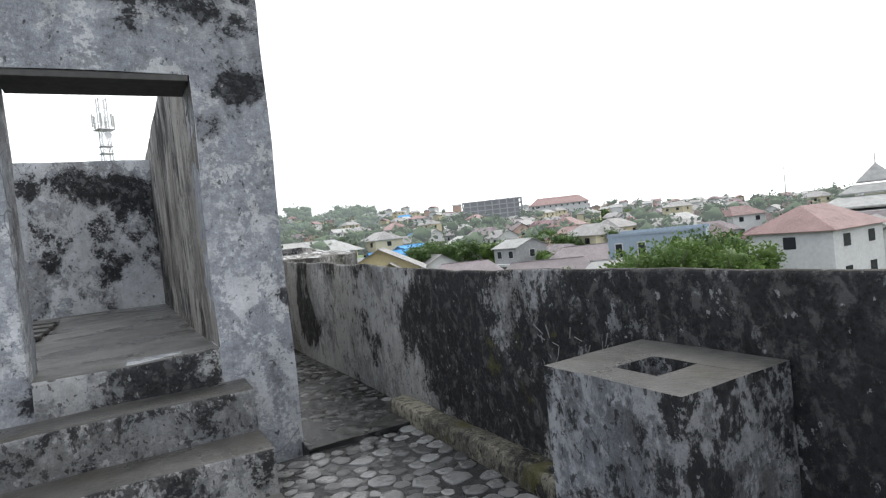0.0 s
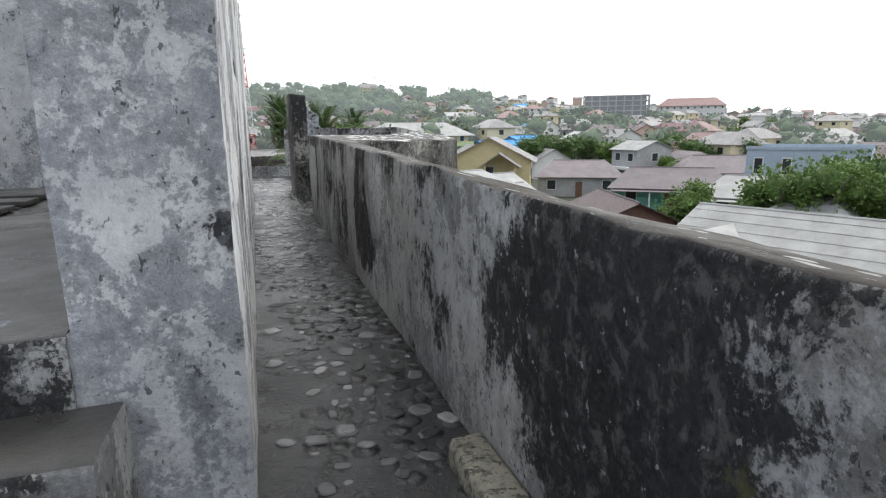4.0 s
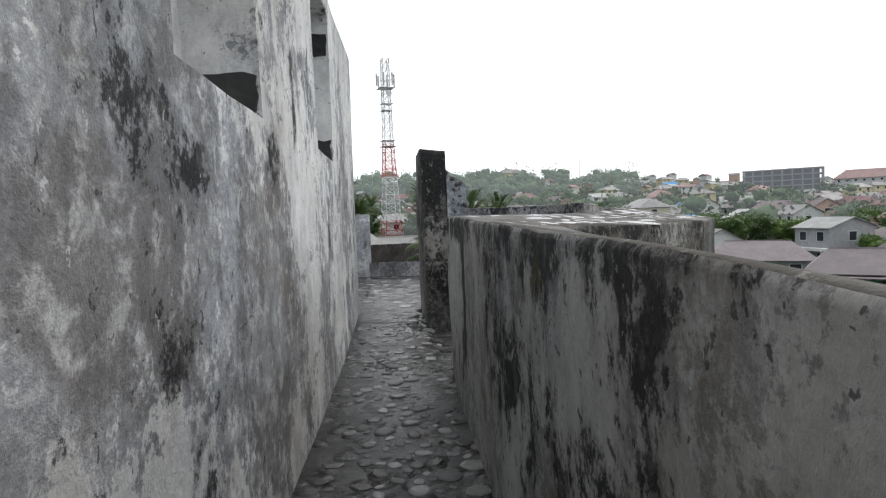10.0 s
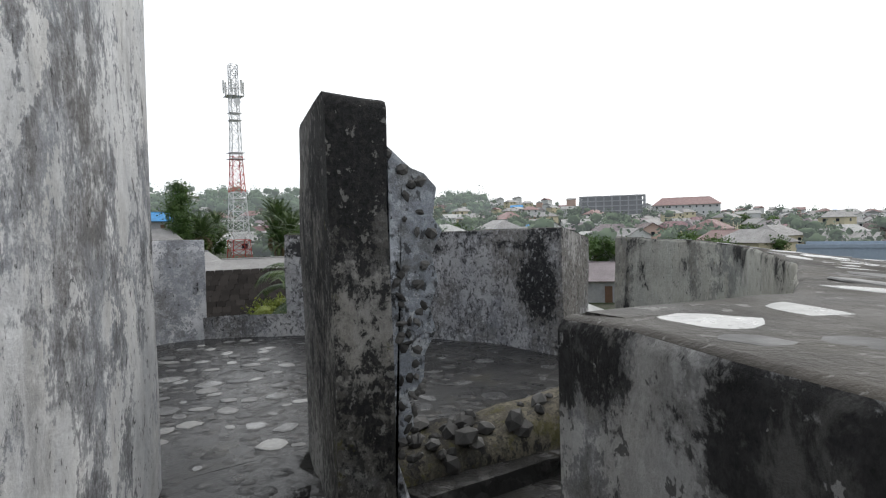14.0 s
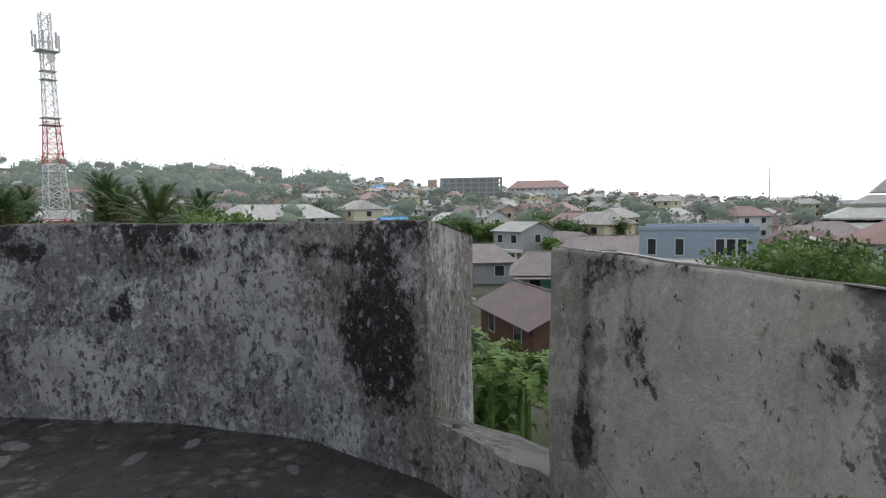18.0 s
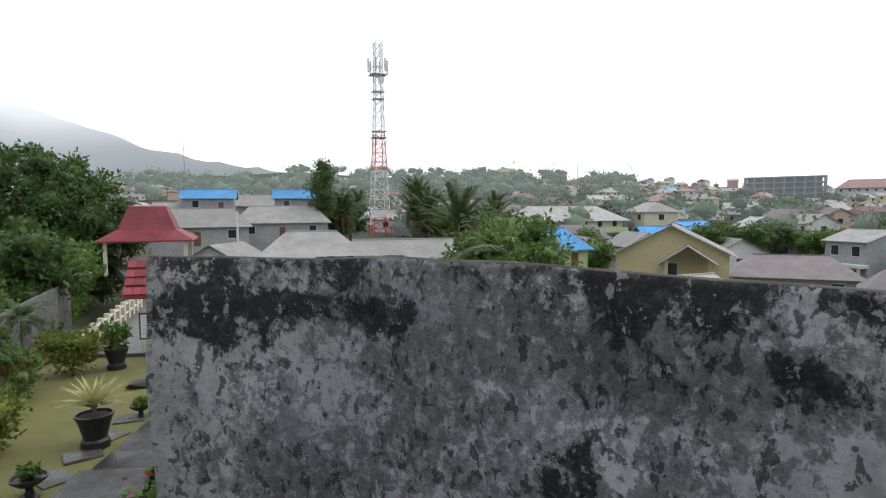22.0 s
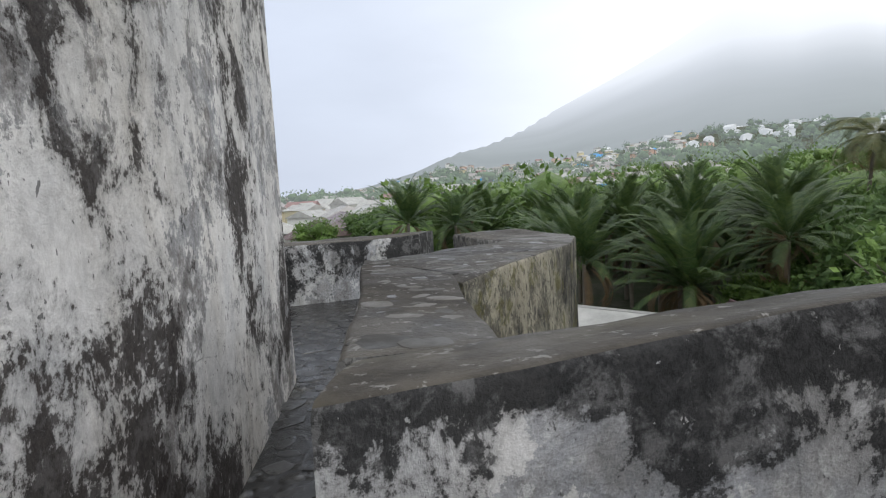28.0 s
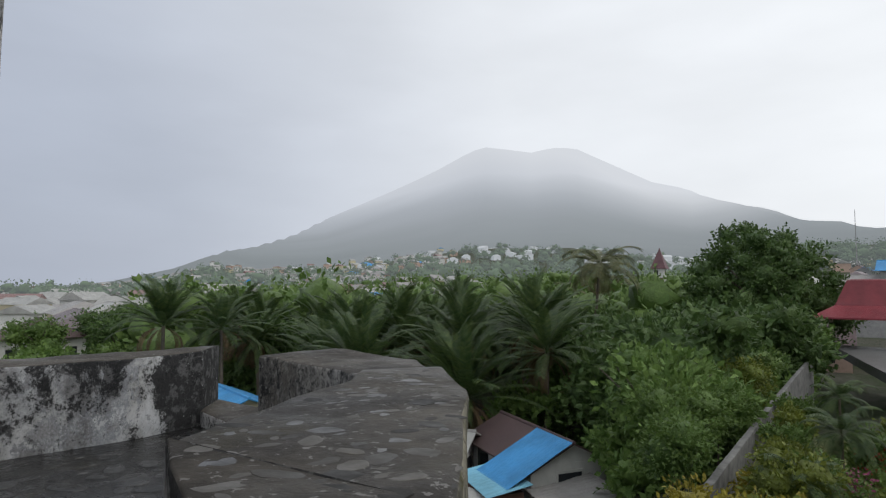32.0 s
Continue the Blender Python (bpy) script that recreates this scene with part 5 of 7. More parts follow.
        if f > 0.14:
            ll = width * (0.35 + 0.65 * math.sin(math.pi * min(1, (f - 0.05) * 0.92)) ** 0.6)
            up_ = (q - p).cross(side).normalized()
            for s in (1, -1):
                for j in (0.0, 0.5):
                    c0, c1 = p.lerp(q, j), p.lerp(q, j + 0.34)
                    mid = c0 + side * s * ll * 0.55 + (q - p) * 1.1 - up_ * ll * 0.12
                    tip = c0 + side * s * ll * 0.86 + (q - p) * 2.2 - Vector((0, 0, ll * (0.10 + 0.45 * droop)))
                    v0, v1, v2, v3, v4 = (bm.verts.new(v) for v in (c0, c1, mid + (c1 - c0) * 0.5, mid - (c1 - c0) * 0.5, tip))
                    bm.faces.new((v0, v1, v2, v3))
                    bm.faces.new((v3, v2, v4))
        p = q
        ang -= droop * 2.1 / n * (0.4 + 1.2 * f)


def palm(seed, height, length, fronds, label, lean=0.0, name="palm_tree", up=1.2, group="", width=0.5, mat=None, dry=4, bend=(0.7, 1.15), low=-0.25, thick=0.17):
    rn = random.Random(seed)
    ob = thing(name, label, "palm", group)
    if height > 0.3:
        bm = bmesh.new()
        for i in range(6):
            f0, f1 = i / 6, (i + 1) / 6
            rod(bm, (lean * f0 ** 2, 0, -0.5 + (height + 0.5) * f0), (lean * f1 ** 2, 0, -0.5 + (height + 0.5) * f1), thick - 0.3 * thick * f0, 8, thick - 0.3 * thick * f1)
        part("trunk", bm, M_BARK, ob)
    bm, dr = bmesh.new(), bmesh.new()
    for i in range(fronds):
        a = 2.399 * i + rn.uniform(-0.3, 0.3)
        lift = up - (i / fronds) * (up - low) + rn.uniform(-0.15, 0.15)
        frond(bm, (lean, 0, height), a, lift, length * rn.uniform(0.8, 1.1), width * rn.uniform(0.8, 1.1), rn.uniform(*bend))
    for i in range(dry):
        frond(dr, (lean, 0, height - 0.05), rn.uniform(0, 6.28), rn.uniform(-0.5, 0.3), length * 0.8, width * 0.6, 1.3)
    part("crown", bm, mat or M_PALMLEAF, ob)
    part("dry_fronds", dr, M_DRY, ob, "brown withered fronds")
    return ob


def banana(seed, height, label):
    rn = random.Random(seed)
    ob = thing("banana_plant", label, "banana plant", "banana plants")
    part("stem", rod(bmesh.new(), (0, 0, -0.4), (0, 0, height), 0.11, 8, 0.07), M_LEAF2, ob)
    bm = bmesh.new()
    rib = bmesh.new()
    for i in range(13):
        a, lift = 2.4 * i + rn.uniform(-0.3, 0.3), rn.uniform(0.2, 1.35)
        h, ang = Vector((math.cos(a), math.sin(a), 0)), lift
        sd = Vector((-math.sin(a), math.cos(a), 0))
        p = Vector((0, 0, height + rn.uniform(-0.25, 0.05)))
        ln, n, bend = rn.uniform(1.2, 1.85), 14, rn.uniform(0.10, 0.19)
        cant = rn.uniform(-0.5, 0.5)
        for j in range(n):
            f = j / n
            step = h * math.cos(ang) + Vector((0, 0, math.sin(ang)))
            q = p + step * ln / n
            up = sd.cross(step).normalized()
            if f > 0.10:
                w = 0.23 * math.sin(math.pi * min(0.98, f * 0.98)) ** 0.55
                for side in (-1, 1):
                    # each strip of the torn blade hangs at its own slant
                    wj, sag = w * rn.uniform(0.72, 1.08), rn.uniform(-0.12, 0.55)
                    out = sd * side * wj + up * (cant * side * wj * 0.5 - sag * wj) + step * rn.uniform(0.0, 0.09)
                    gap = step * (ln / n) * rn.choice((0.02, 0.02, 0.05, 0.2))
                    bm.faces.new([bm.verts.new(c) for c in (p, q, q + out - gap, p + out + gap)])
            rod(rib, p, q, 0.018 * (1.1 - f), 4)
            p = q
            ang -= bend * (0.6 + f)
    part("midribs", rib, M_LEAF4, ob, "pale green midribs")
    part("leaves", bm, M_LEAF2, ob)
    return ob



# ---- town: the houses that stand out ----
def placed(x, y, turn=0.0, z=None):
    spots.append((x, y))
    return pose(x, y, land(x, y) if z is None else z, 0, 0, turn)


def ribbed(x0, x1, y0, y1, z0, z1, pitch=0.16, high=0.022, thick=0.012):
    """Corrugated sheeting over x0..x1, falling from z0 at y0 to z1 at y1."""
    n = max(6, round((x1 - x0) / pitch * 4))
    verts_, faces_ = [], []
    for i in range(n + 1):
        x = x0 + (x1 - x0) * i / n
        w_ = high * math.sin(2 * math.pi * i / 4)
        verts_ += [(x, y0, z0 + w_), (x, y1, z1 + w_), (x, y0, z0 + w_ - thick), (x, y1, z1 + w_ - thick)]
    for i in range(n):
        p = i * 4
        faces_ += [(p, p + 1, p + 5, p + 4), (p + 2, p + 6, p + 7, p + 3), (p + 1, p + 3, p + 7, p + 5), (p, p + 4, p + 6, p + 2)]
    return mesh_from("sheeting", verts_, faces_)


BIG_AT = placed(28.9, 12.6, -70, -7.75)
big_pale = house(11.4, 7.8, 2.5, 1.75, "pale", "brown", over=0.6, label="wide house with a pale grey sheet roof below the fort", at=BIG_AT, rows=3)
for i in range(4):
    seam = part("roof_seam", box(-6.2, -0.03, 0, 6.2, 0.03, 0.015), ROOFS["grey"], big_pale)
    seam.matrix_basis = pose(0, -0.9 * (i + 0.7), 2.5 + 1.75 * (1 - 0.9 * (i + 0.7) / 3.9) + 0.012, 24, 0, 0)
gable = part("porch_roof", roof_mesh(4.4, 4.6, 1.25, 0.45, 0), ROOFS["pale"], big_pale)
gable.matrix_basis = pose(-3.3, -3.6, 2.25, 0, 0, 90)
bm = bmesh.new()
bm.faces.new([bm.verts.new(v) for v in ((-5.7, -5.55, 2.05), (-0.9, -5.55, 2.05), (-3.3, -5.55, 3.3))])
front = bmesh.ops.extrude_face_region(bm, geom=bm.faces[:])["geom"]
for v in front:
    if isinstance(v, bmesh.types.BMVert):
        v.co.y += 0.1
bmesh.ops.recalc_face_normals(bm, faces=bm.faces[:])
part("gable_board", bm, GABLE, big_pale)
part("fascia", box(-5.9, -5.75, 1.88, -0.7, -5.55, 2.08), WALLS["grey"], big_pale)
lean = thing("lean_to", "lean-to under a patched rusty mauve corrugated roof", "lean-to", at=BIG_AT.copy())
part("wall", box(-6.8, -7.4, -1.2, 5.8, -4.3, 0.9), WALLS["grey"], lean)
put("roof", ribbed(-1.0, 6.2, -4.35, -7.9, 2.02, 1.25), ROOFS["mauve"], lean)
put("roof", ribbed(-7.2, -1.05, -5.4, -8.4, 1.72, 1.05), ROOFS["dullred"], lean)
for x, y, w_, d_, m_ in ((-0.5, -5.2, 0.9, 1.5, "pale"), (0.6, -4.9, 0.9, 0.9, "mauve"), (0.75, -5.75, 0.8, 0.8, "blue"), (1.75, -5.0, 0.9, 1.0, "pale"), (1.9, -5.9, 0.8, 0.9, "grey"), (-0.3, -6.8, 1.0, 1.6, "pale"), (3.2, -6.6, 1.5, 1.4, "pale"), (2.3, -7.1, 0.8, 0.9, "pale"), (-1.6, -6.1, 0.5, 1.7, "pale"), (4.6, -5.6, 0.9, 1.2, "brown"), (-5.2, -6.0, 0.9, 1.0, "salmon")):
    zt = (2.02 - 0.217 * (-4.35 - y)) if x > -1.2 else (1.72 - 0.223 * (-5.4 - y))
    pt_ = put("roof_patch", ribbed(-w_ / 2, w_ / 2, d_ / 2, -d_ / 2, d_ * 0.11, -d_ * 0.11), ROOFS[m_], lean)
    pt_.location = (x, y, zt + 0.03)
low_shed = thing("low_shed", "low shed under a plain mauve sheet roof", "shed", at=BIG_AT.copy())
part("wall", box(-4.5, -12.2, -1.2, 5.8, -9.0, 0.45), WALLS["grey"], low_shed)
put("roof", ribbed(-4.9, 6.2, -8.6, -12.8, 1.42, 0.55, 0.3, 0.012), ROOFS["mauve"], low_shed)
for x in (-2.9, -1.6, 1.4, 2.9):
    seam = part("roof_seam", box(-0.02, -2.1, 0, 0.02, 2.1, 0.02), ROOFS["grey"], low_shed)
    seam.matrix_basis = pose(x, -10.7, 1.0, 11.7, 0, 0)
house(6.5, 6.5, 2.7, 1.9, "pale", "white", hip=3.2, label="small house with a pale pyramid roof", at=placed(37.5, 19.5, -60, -7.9), rows=2)
timber = house(9.6, 5.8, 2.6, 1.3, "brown", "brown", over=0.6, label="brown timber house with a brown sheet roof", at=placed(28.2, 29.5, 73, -8.1), rows=2)
house(12, 7, 2.8, 1.6, "pale", "white", over=0.5, label="white house with a weathered pale roof", at=placed(17.5, 34.5, 25, -8.0), group="white-roofed houses")
house(13, 6, 2.8, 1.4, "pale", "white", over=0.5, label="long low house with a pale sheet roof", at=placed(20.0, 44.0, 20, -7.6), group="white-roofed houses")
house(12, 10, 2.6, 1.9, "pale", "grey", hip=3, label="house under a broad pale green-grey roof", at=placed(14.6, 33.0, 15, -6.6))
yellow = house(8.5, 10, 3.6, 2.6, "grey", "yellow", over=0.8, label="yellow house with a grey gable roof and porch", at=placed(29.6, 59.5, 62, -6.0), rows=2)
porch = part("porch_roof", roof_mesh(3.2, 4.2, 1.4, 0.4, 0), ROOFS["grey"], yellow)
porch.matrix_basis = pose(-5.6, -1.5, 3.0)
for y in (-3.3, 0.3):
    part("porch_post", box(-7.0, y - 0.14, 0, -6.72, y + 0.14, 3.0, 0.02), WALLS["yellow"], yellow)
grey_h = house(6.2, 7.2, 5.9, 1.3, "pale", "grey", over=0.4, floors=2, label="bare grey two-storey house with a pale roof and balcony", at=placed(61.7, 71.8, 95, -8.2), rows=2)
part("balcony", box(-3.4, 3.55, 2.6, 3.4, 5.0, 3.0, 0.03), WALLS["white"], grey_h)
for x in (-3.1, 0.0, 3.1):
    part("post", box(x - 0.14, 4.6, -1.2, x + 0.14, 4.88, 2.6), WALLS["cream"], grey_h)
house(11, 9, 2.9, 1.8, "mauve", "grey", hip=2.5, label="grey house with a faded mauve roof", at=placed(44, 62, -30, -8.0), rows=3, group="mauve-roofed houses")
house(13, 9, 3.0, 2.0, "mauve", "white", hip=2.5, label="white house with a faded mauve roof", at=placed(66, 58, -30, -8.0), rows=3, group="mauve-roofed houses")
house(12, 9, 2.8, 1.8, "mauve", "teal", hip=2.0, label="teal house with a faded mauve roof and porch", at=placed(46, 45, -40, -8.0), rows=3, porch=True, group="mauve-roofed houses")
house(11, 8, 2.8, 1.6, "pale", "white", hip=2.0, label="white house with pale patched roof and open porch", at=placed(48, 33, -50, -8.0), rows=3, porch=True)
blue_b = thing("flat_roofed_building", "blue-grey two-storey building with a flat parapet roof", "building", at=placed(65, 43.5, -56, -8.5))
part("wall", box(-6, -5, -1, 6.4, 5, 6.9), WALLS["bluegrey"], blue_b)
part("parapet", add_box(add_box(bmesh.new(), -6.1, -5.1, 6.9, 6.5, -4.8, 7.3), -6.1, 4.8, 6.9, 6.5, 5.1, 7.3), WALLS["bluegrey"], blue_b)
for x in (-4.6, -1.6, 2.6, 3.7, 4.8):
    w_ = part("window", box(x - 0.55, -5.06, 3.9, x + 0.55, -4.94, 6.0), M_FRAME, blue_b)
    part("pane", box(x - 0.42, -5.08, 4.05, x + 0.42, -4.92, 5.85), M_GLASS, w_)
    part("window", box(x - 0.5, -5.05, 0.9, x + 0.5, -4.95, 2.4), M_GLASS, blue_b)
salmon = house(13, 9, 5.6, 1.8, "salmon", "cream", hip=3, floors=2, label="two-storey cream house with a salmon hip roof", at=placed(95, 92, -40, -7.5), rows=4)
green = house(24, 11, 6.2, 2.6, "pale", "cream", hip=4.5, floors=2, over=1.4, label="long two-storey house with green balcony and pale roof", at=placed(39, 131, 17, -6.0), rows=6)
part("balcony", box(-12.6, -7.0, 2.9, 12.6, -5.55, 4.0), WALLS["green"], green)
house(7, 6, 2.6, 2.0, "blue", "green", hip=2.0, label="small house with a bright blue roof", at=placed(19.5, 70, 15, -5.0), rows=2)
for x, y, t in ((-49, 168, 20), (-27.5, 183, 10), (62, 118, 30), (84, 170, 25), (52, 108, 0)):
    house(10, 7, 3.2, 2.0, "blue", "grey", label="grey house with a bright blue sheet roof", at=placed(x, y, t), rows=3, group="blue-roofed houses")
for x, y, t in ((-34.5, 119, 12), (-18.0, 122, 8)):
    house(9, 6, 3.0, 1.5, "blue", "grey", label="grey house with a bright blue sheet roof", at=placed(x, y, t, 1.8), rows=2, group="blue-roofed houses")
for x, y, t, z in ((-33, 141, 12, 0.6), (-28, 92, 18, -3.0), (-17, 100, 10, -2.6), (-40, 120, 25, -1.5)):
    house(14, 9, 3.0, 2.4, "grey", "grey", hip=2.5, label="house under a wide weathered grey roof", at=placed(x, y, t, z), rows=3, group="grey-roofed houses")
house(7.5, 8.5, 2.6, 1.9, "grey", "teal", hip=2.5, label="green-walled house with a grey-brown hip roof by the gate", at=placed(-4.6, 46.5, 10, -4.3), rows=3)
house(7, 6, 2.4, 1.6, "grey", "white", hip=0, label="white house with a weathered grey roof by the gate", at=placed(2.2, 49.5, 5, -4.6), rows=3)
# frame concrete with distance haze mixed in as glow
HAZE_GLOW_CONCRETE = misty("hazy_concrete", (0.24, 0.24, 0.245), 0.13)
unfin = thing("unfinished_building", "bare grey concrete frame of an unfinished building", "building", at=pose(243, 348, land(243, 348), 0, 0, -35))
for f_ in range(5):
    part("floor_slab", box(-22, -9, 3.4 * f_ + 2.0, 22, 9, 3.4 * f_ + 2.6), HAZE_GLOW_CONCRETE, unfin)
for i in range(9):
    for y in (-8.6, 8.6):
        part("column", box(-21.8 + i * 5.4, y - 0.4, -2, -20.9 + i * 5.4, y + 0.4, 16), HAZE_GLOW_CONCRETE, unfin)
# inner block in darker concrete paints the shade between the floors
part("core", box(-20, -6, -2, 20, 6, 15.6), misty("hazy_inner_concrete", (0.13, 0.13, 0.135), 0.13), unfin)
house(44, 16, 13, 5, "salmon", "white", hip=7, floors=3, over=1.0, label="long white three-storey building with a red roof", at=pose(300, 340, land(300, 340) - 2, 0, 0, -38), rows=10)
house(26, 14, 9, 4, "grey", "cream", hip=5, floors=2, label="large far hall with a grey roof", at=pose(120, 620, land(120, 620), 0, 0, 10), rows=6)

# tiered roof hall by the shore
hall = thing("tiered_hall", "grey hall with a tiered roof and a thin spire", "hall", at=pose(161, 59, -13, 0, 0, -20))
part("wall", box(-20, -18, -2, 20, 18, 6), WALLS["bluegrey"], hall)
for w_, z0, z1, q in ((22, 6, 9.5, 15), (14.5, 10.3, 12.8, 9), (8.5, 13.4, 15.6, 5), (4.5, 16, 20.5, 0.15)):
    part("roof_tier", lathe([(w_ * 1.3, z0), (w_ * 1.3, z0 + 0.3), (q * 1.3, z1), (0.05, z1 + 0.05)], 4), ROOFS["pale"], hall)
part("spire", rod(bmesh.new(), (0, 0, 20), (0, 0, 24), 0.18, 6, 0.04), M_FRAME, hall)

# houses under the west wall
brown_h = house(5.6, 3.6, 2.2, 0.85, "brown", "white", over=0.35, label="white house with a dark brown sheet roof", at=placed(-22.2, 20.2, -14, -7.65), rows=2)
blue_s = put("roof_sheet", ribbed(0.55, 3.3, -0.15, -3.1, 0.86, -0.62), ROOFS["blue"], brown_h)
blue_s.location = (0, 0, 2.25)
annex = thing("blue_annex", "small annex under a light blue sheet roof", "annex", at=pose(-21.2, 16.9, -7.65, 0, 0, -17))
part("wall", box(-1.3, -0.6, -0.6, 1.4, 0.7, 1.45), WALLS["brown"], annex)
put("roof", ribbed(-1.6, 1.7, 0.95, -0.95, 1.80, 1.50), sheet_roof("light_blue_sheet_roof", (0.22, 0.52, 0.68), rust=0.05), annex)
house(5.6, 4.2, 2.2, 0.8, "pale", "white", over=0.45, label="low house with a pale corrugated roof", at=placed(-26.8, 16.6, 35, -8.0), rows=2)
low_w = thing("white_lean_to", "lean-to with a pale corrugated roof", "lean-to", at=pose(-22.2, 14.6, -7.8, 0, 0, 8))
part("wall", box(-2.0, -0.9, -0.6, 1.8, 1.0, 1.1), WALLS["white"], low_w)
put("roof", ribbed(-2.3, 2.1, 1.2, -1.2, 1.55, 1.15), ROOFS["pale"], low_w)
grey_s = thing("grey_shed", "small timber shed with a grey roof", "shed", at=pose(-18.4, 18.6, -7.7, 0, 0, -20))
part("wall", box(-1.2, -1.2, -0.6, 1.2, 1.2, 1.3), WALLS["brown"], grey_s)
put("roof", ribbed(-1.5, 1.5, 1.5, -1.5, 1.75, 1.40), ROOFS["grey"], grey_s)
house(9, 6, 2.4, 1.2, "blue", "cream", over=0.5, label="cream house with a bright blue roof", at=placed(-42.0, 11.9, 2.5, -8.39), rows=3, group="blue sheds")
for x, y, w_, rf, wl, z in ((-104, 8, 14, "mauve", "bluegrey", -8.2), (-122, 14, 10, "pale", "pink", -7.6), (-100, -4, 9, "pale", "white", -8.4), (-92, 3, 8, "brown", "white", -8.8), (-135, 10, 12, "grey", "cream", -7.6)):
    house(w_, 9, 4.5, 2.0, rf, wl, hip=2, label="house among trees beyond the west wall", at=placed(x, y, 5, z), rows=4)
house(2.6, 2.6, 6, 3.6, "dullred", "white", hip=2.2, floors=1, label="white house with a steep red pointed roof", at=placed(-91.5, 134, 20, 2.2), rows=2)

# ---- radio mast ----
M_RED = plain("mast_red", (0.46, 0.05, 0.04), 0.55, 4, 0.2)
M_WHITE = plain("mast_white", (0.68, 0.68, 0.68), 0.55, 4, 0.1)
mast = thing("lattice_mast", "red and white steel lattice radio mast", "mast", at=pose(-1.9, 127.5, -6.0, 0, 0, 20))
BANDS = ((0, 6.5, 2.1, M_RED), (6.5, 16.5, 1.75, M_WHITE), (16.5, 24.0, 1.25, M_RED), (24.0, 33.5, 0.95, M_WHITE), (33.5, 43.2, 0.8, M_WHITE))


def half_at(z):
    return float(np.interp(z, [0, 8, 16, 24, 34, 44], [2.05, 1.7, 1.35, 1.0, 0.82, 0.75]))


for z0, z1, _, m_ in BANDS:
    n = max(3, round((z1 - z0) / 1.9))
    for i in range(n):
        a, b = z0 + (z1 - z0) * i / n, z0 + (z1 - z0) * (i + 1) / n
        bm = bmesh.new()
        ca = [(sx * half_at(a), sy * half_at(a), a) for sx, sy in ((-1, -1), (1, -1), (1, 1), (-1, 1))]
        cb = [(sx * half_at(b), sy * half_at(b), b) for sx, sy in ((-1, -1), (1, -1), (1, 1), (-1, 1))]
        for j in range(4):
            rod(bm, ca[j], cb[j], 0.10, 4)
            rod(bm, ca[j], cb[(j + 1) % 4], 0.055, 4)
            rod(bm, ca[(j + 1) % 4], cb[j], 0.055, 4)
            rod(bm, cb[j], cb[(j + 1) % 4], 0.055, 4)
        part("lattice_section", bm, m_ if i % 2 == 0 or m_ is not M_RED else M_RED, mast)
for z, r in ((15.0, 1.5), (23.4, 1.6), (24.7, 1.5), (31.5, 1.2), (33.0, 1.2), (36.5, 1.7)):
    part("platform", box(-r, -r, z, r, r, z + 0.12), M_WHITE, mast)
for i in range(6):
    a = 2 * math.pi * i / 6
    bm = box(-0.2, -0.12, 37.0, 0.2, 0.12, 39.8, 0.03)
    ob = part("panel_antenna", bm, M_FRAME, mast)
    ob.matrix_basis = pose(2.1 * math.cos(a), 2.1 * math.sin(a), 0, 0, 0, math.degrees(a) - 90)
    part("antenna_arm", rod(bmesh.new(), (0, 0, 38.3), (2.1 * math.cos(a), 2.1 * math.sin(a), 38.3), 0.07, 4), M_WHITE, mast)
dish = part("dish_antenna", lathe([(0.05, 0), (0.5, 0.08), (0.75, 0.3)], 14), M_WHITE, mast)
dish.matrix_basis = pose(0.2, -1.1, 35.3, 90, 0, 0)
for x, y, h in ((-128, 372, 36), (150, 470, 30), (330, 180, 26)):
    far_mast = thing("far_mast", "thin far lattice mast on the skyline", "mast", "far masts", at=pose(x, y, land(x, y)))
    part("pole", rod(bmesh.new(), (0, 0, -3), (0, 0, h), 0.4, 4, 0.12), WALLS["grey"], far_mast)

# ---- garden ----
M_LAWN = Mat("lawn")
_a = M_LAWN.noise(M_LAWN.pos, 1.2, 7, 0.65)
_b = M_LAWN.noise(M_LAWN.pos, 30, 6, 0.7)
M_LAWN = M_LAWN.done(M_LAWN.mix(M_LAWN.step(_b, 0.3, 0.7), M_LAWN.mix(M_LAWN.step(_a, 0.4, 0.62), (0.15, 0.14, 0.045), (0.085, 0.105, 0.028)), (0.19, 0.18, 0.075)), 0.9, M_LAWN.bump(_b, 0.7, 0.04))
lawn = slab("ground_lawn", [(-7.9, 6.5), (6.5, 6.5), (6.5, 24.2), (-13.6, 24.2), (-10.3, 14.0)], GROUND - 0.7, GROUND + 0.02, M_LAWN, cuts=1.0, wear=0.04)
tagged(lawn, "short yellow-green garden lawn", "lawn", kind="structure")
M_WETPATH = wet_floor("wet_garden_path", 14.0, dark=(0.014, 0.014, 0.015), lite=(0.034, 0.034, 0.034), moss=0.08, gloss=(0.16, 0.5))
garden_path = slab("path_garden", [(-4.35, 13.75), (-2.9, 13.75), (-3.2, 26.5), (-4.5, 26.5)], GROUND - 0.2, GROUND + 0.10, M_WETPATH, cuts=0.6)
tagged(garden_path, "wet dark concrete garden path", "path", kind="structure")
landing = slab("path_landing", [(-3.75, 9.0), (-2.2, 9.0), (-2.73, 13.7), (-4.15, 13.7)], GROUND - 0.2, GROUND + 0.45, M_WETPATH, cuts=0.6)
tagged(landing, "raised wet concrete landing of the garden path", "path", kind="structure")
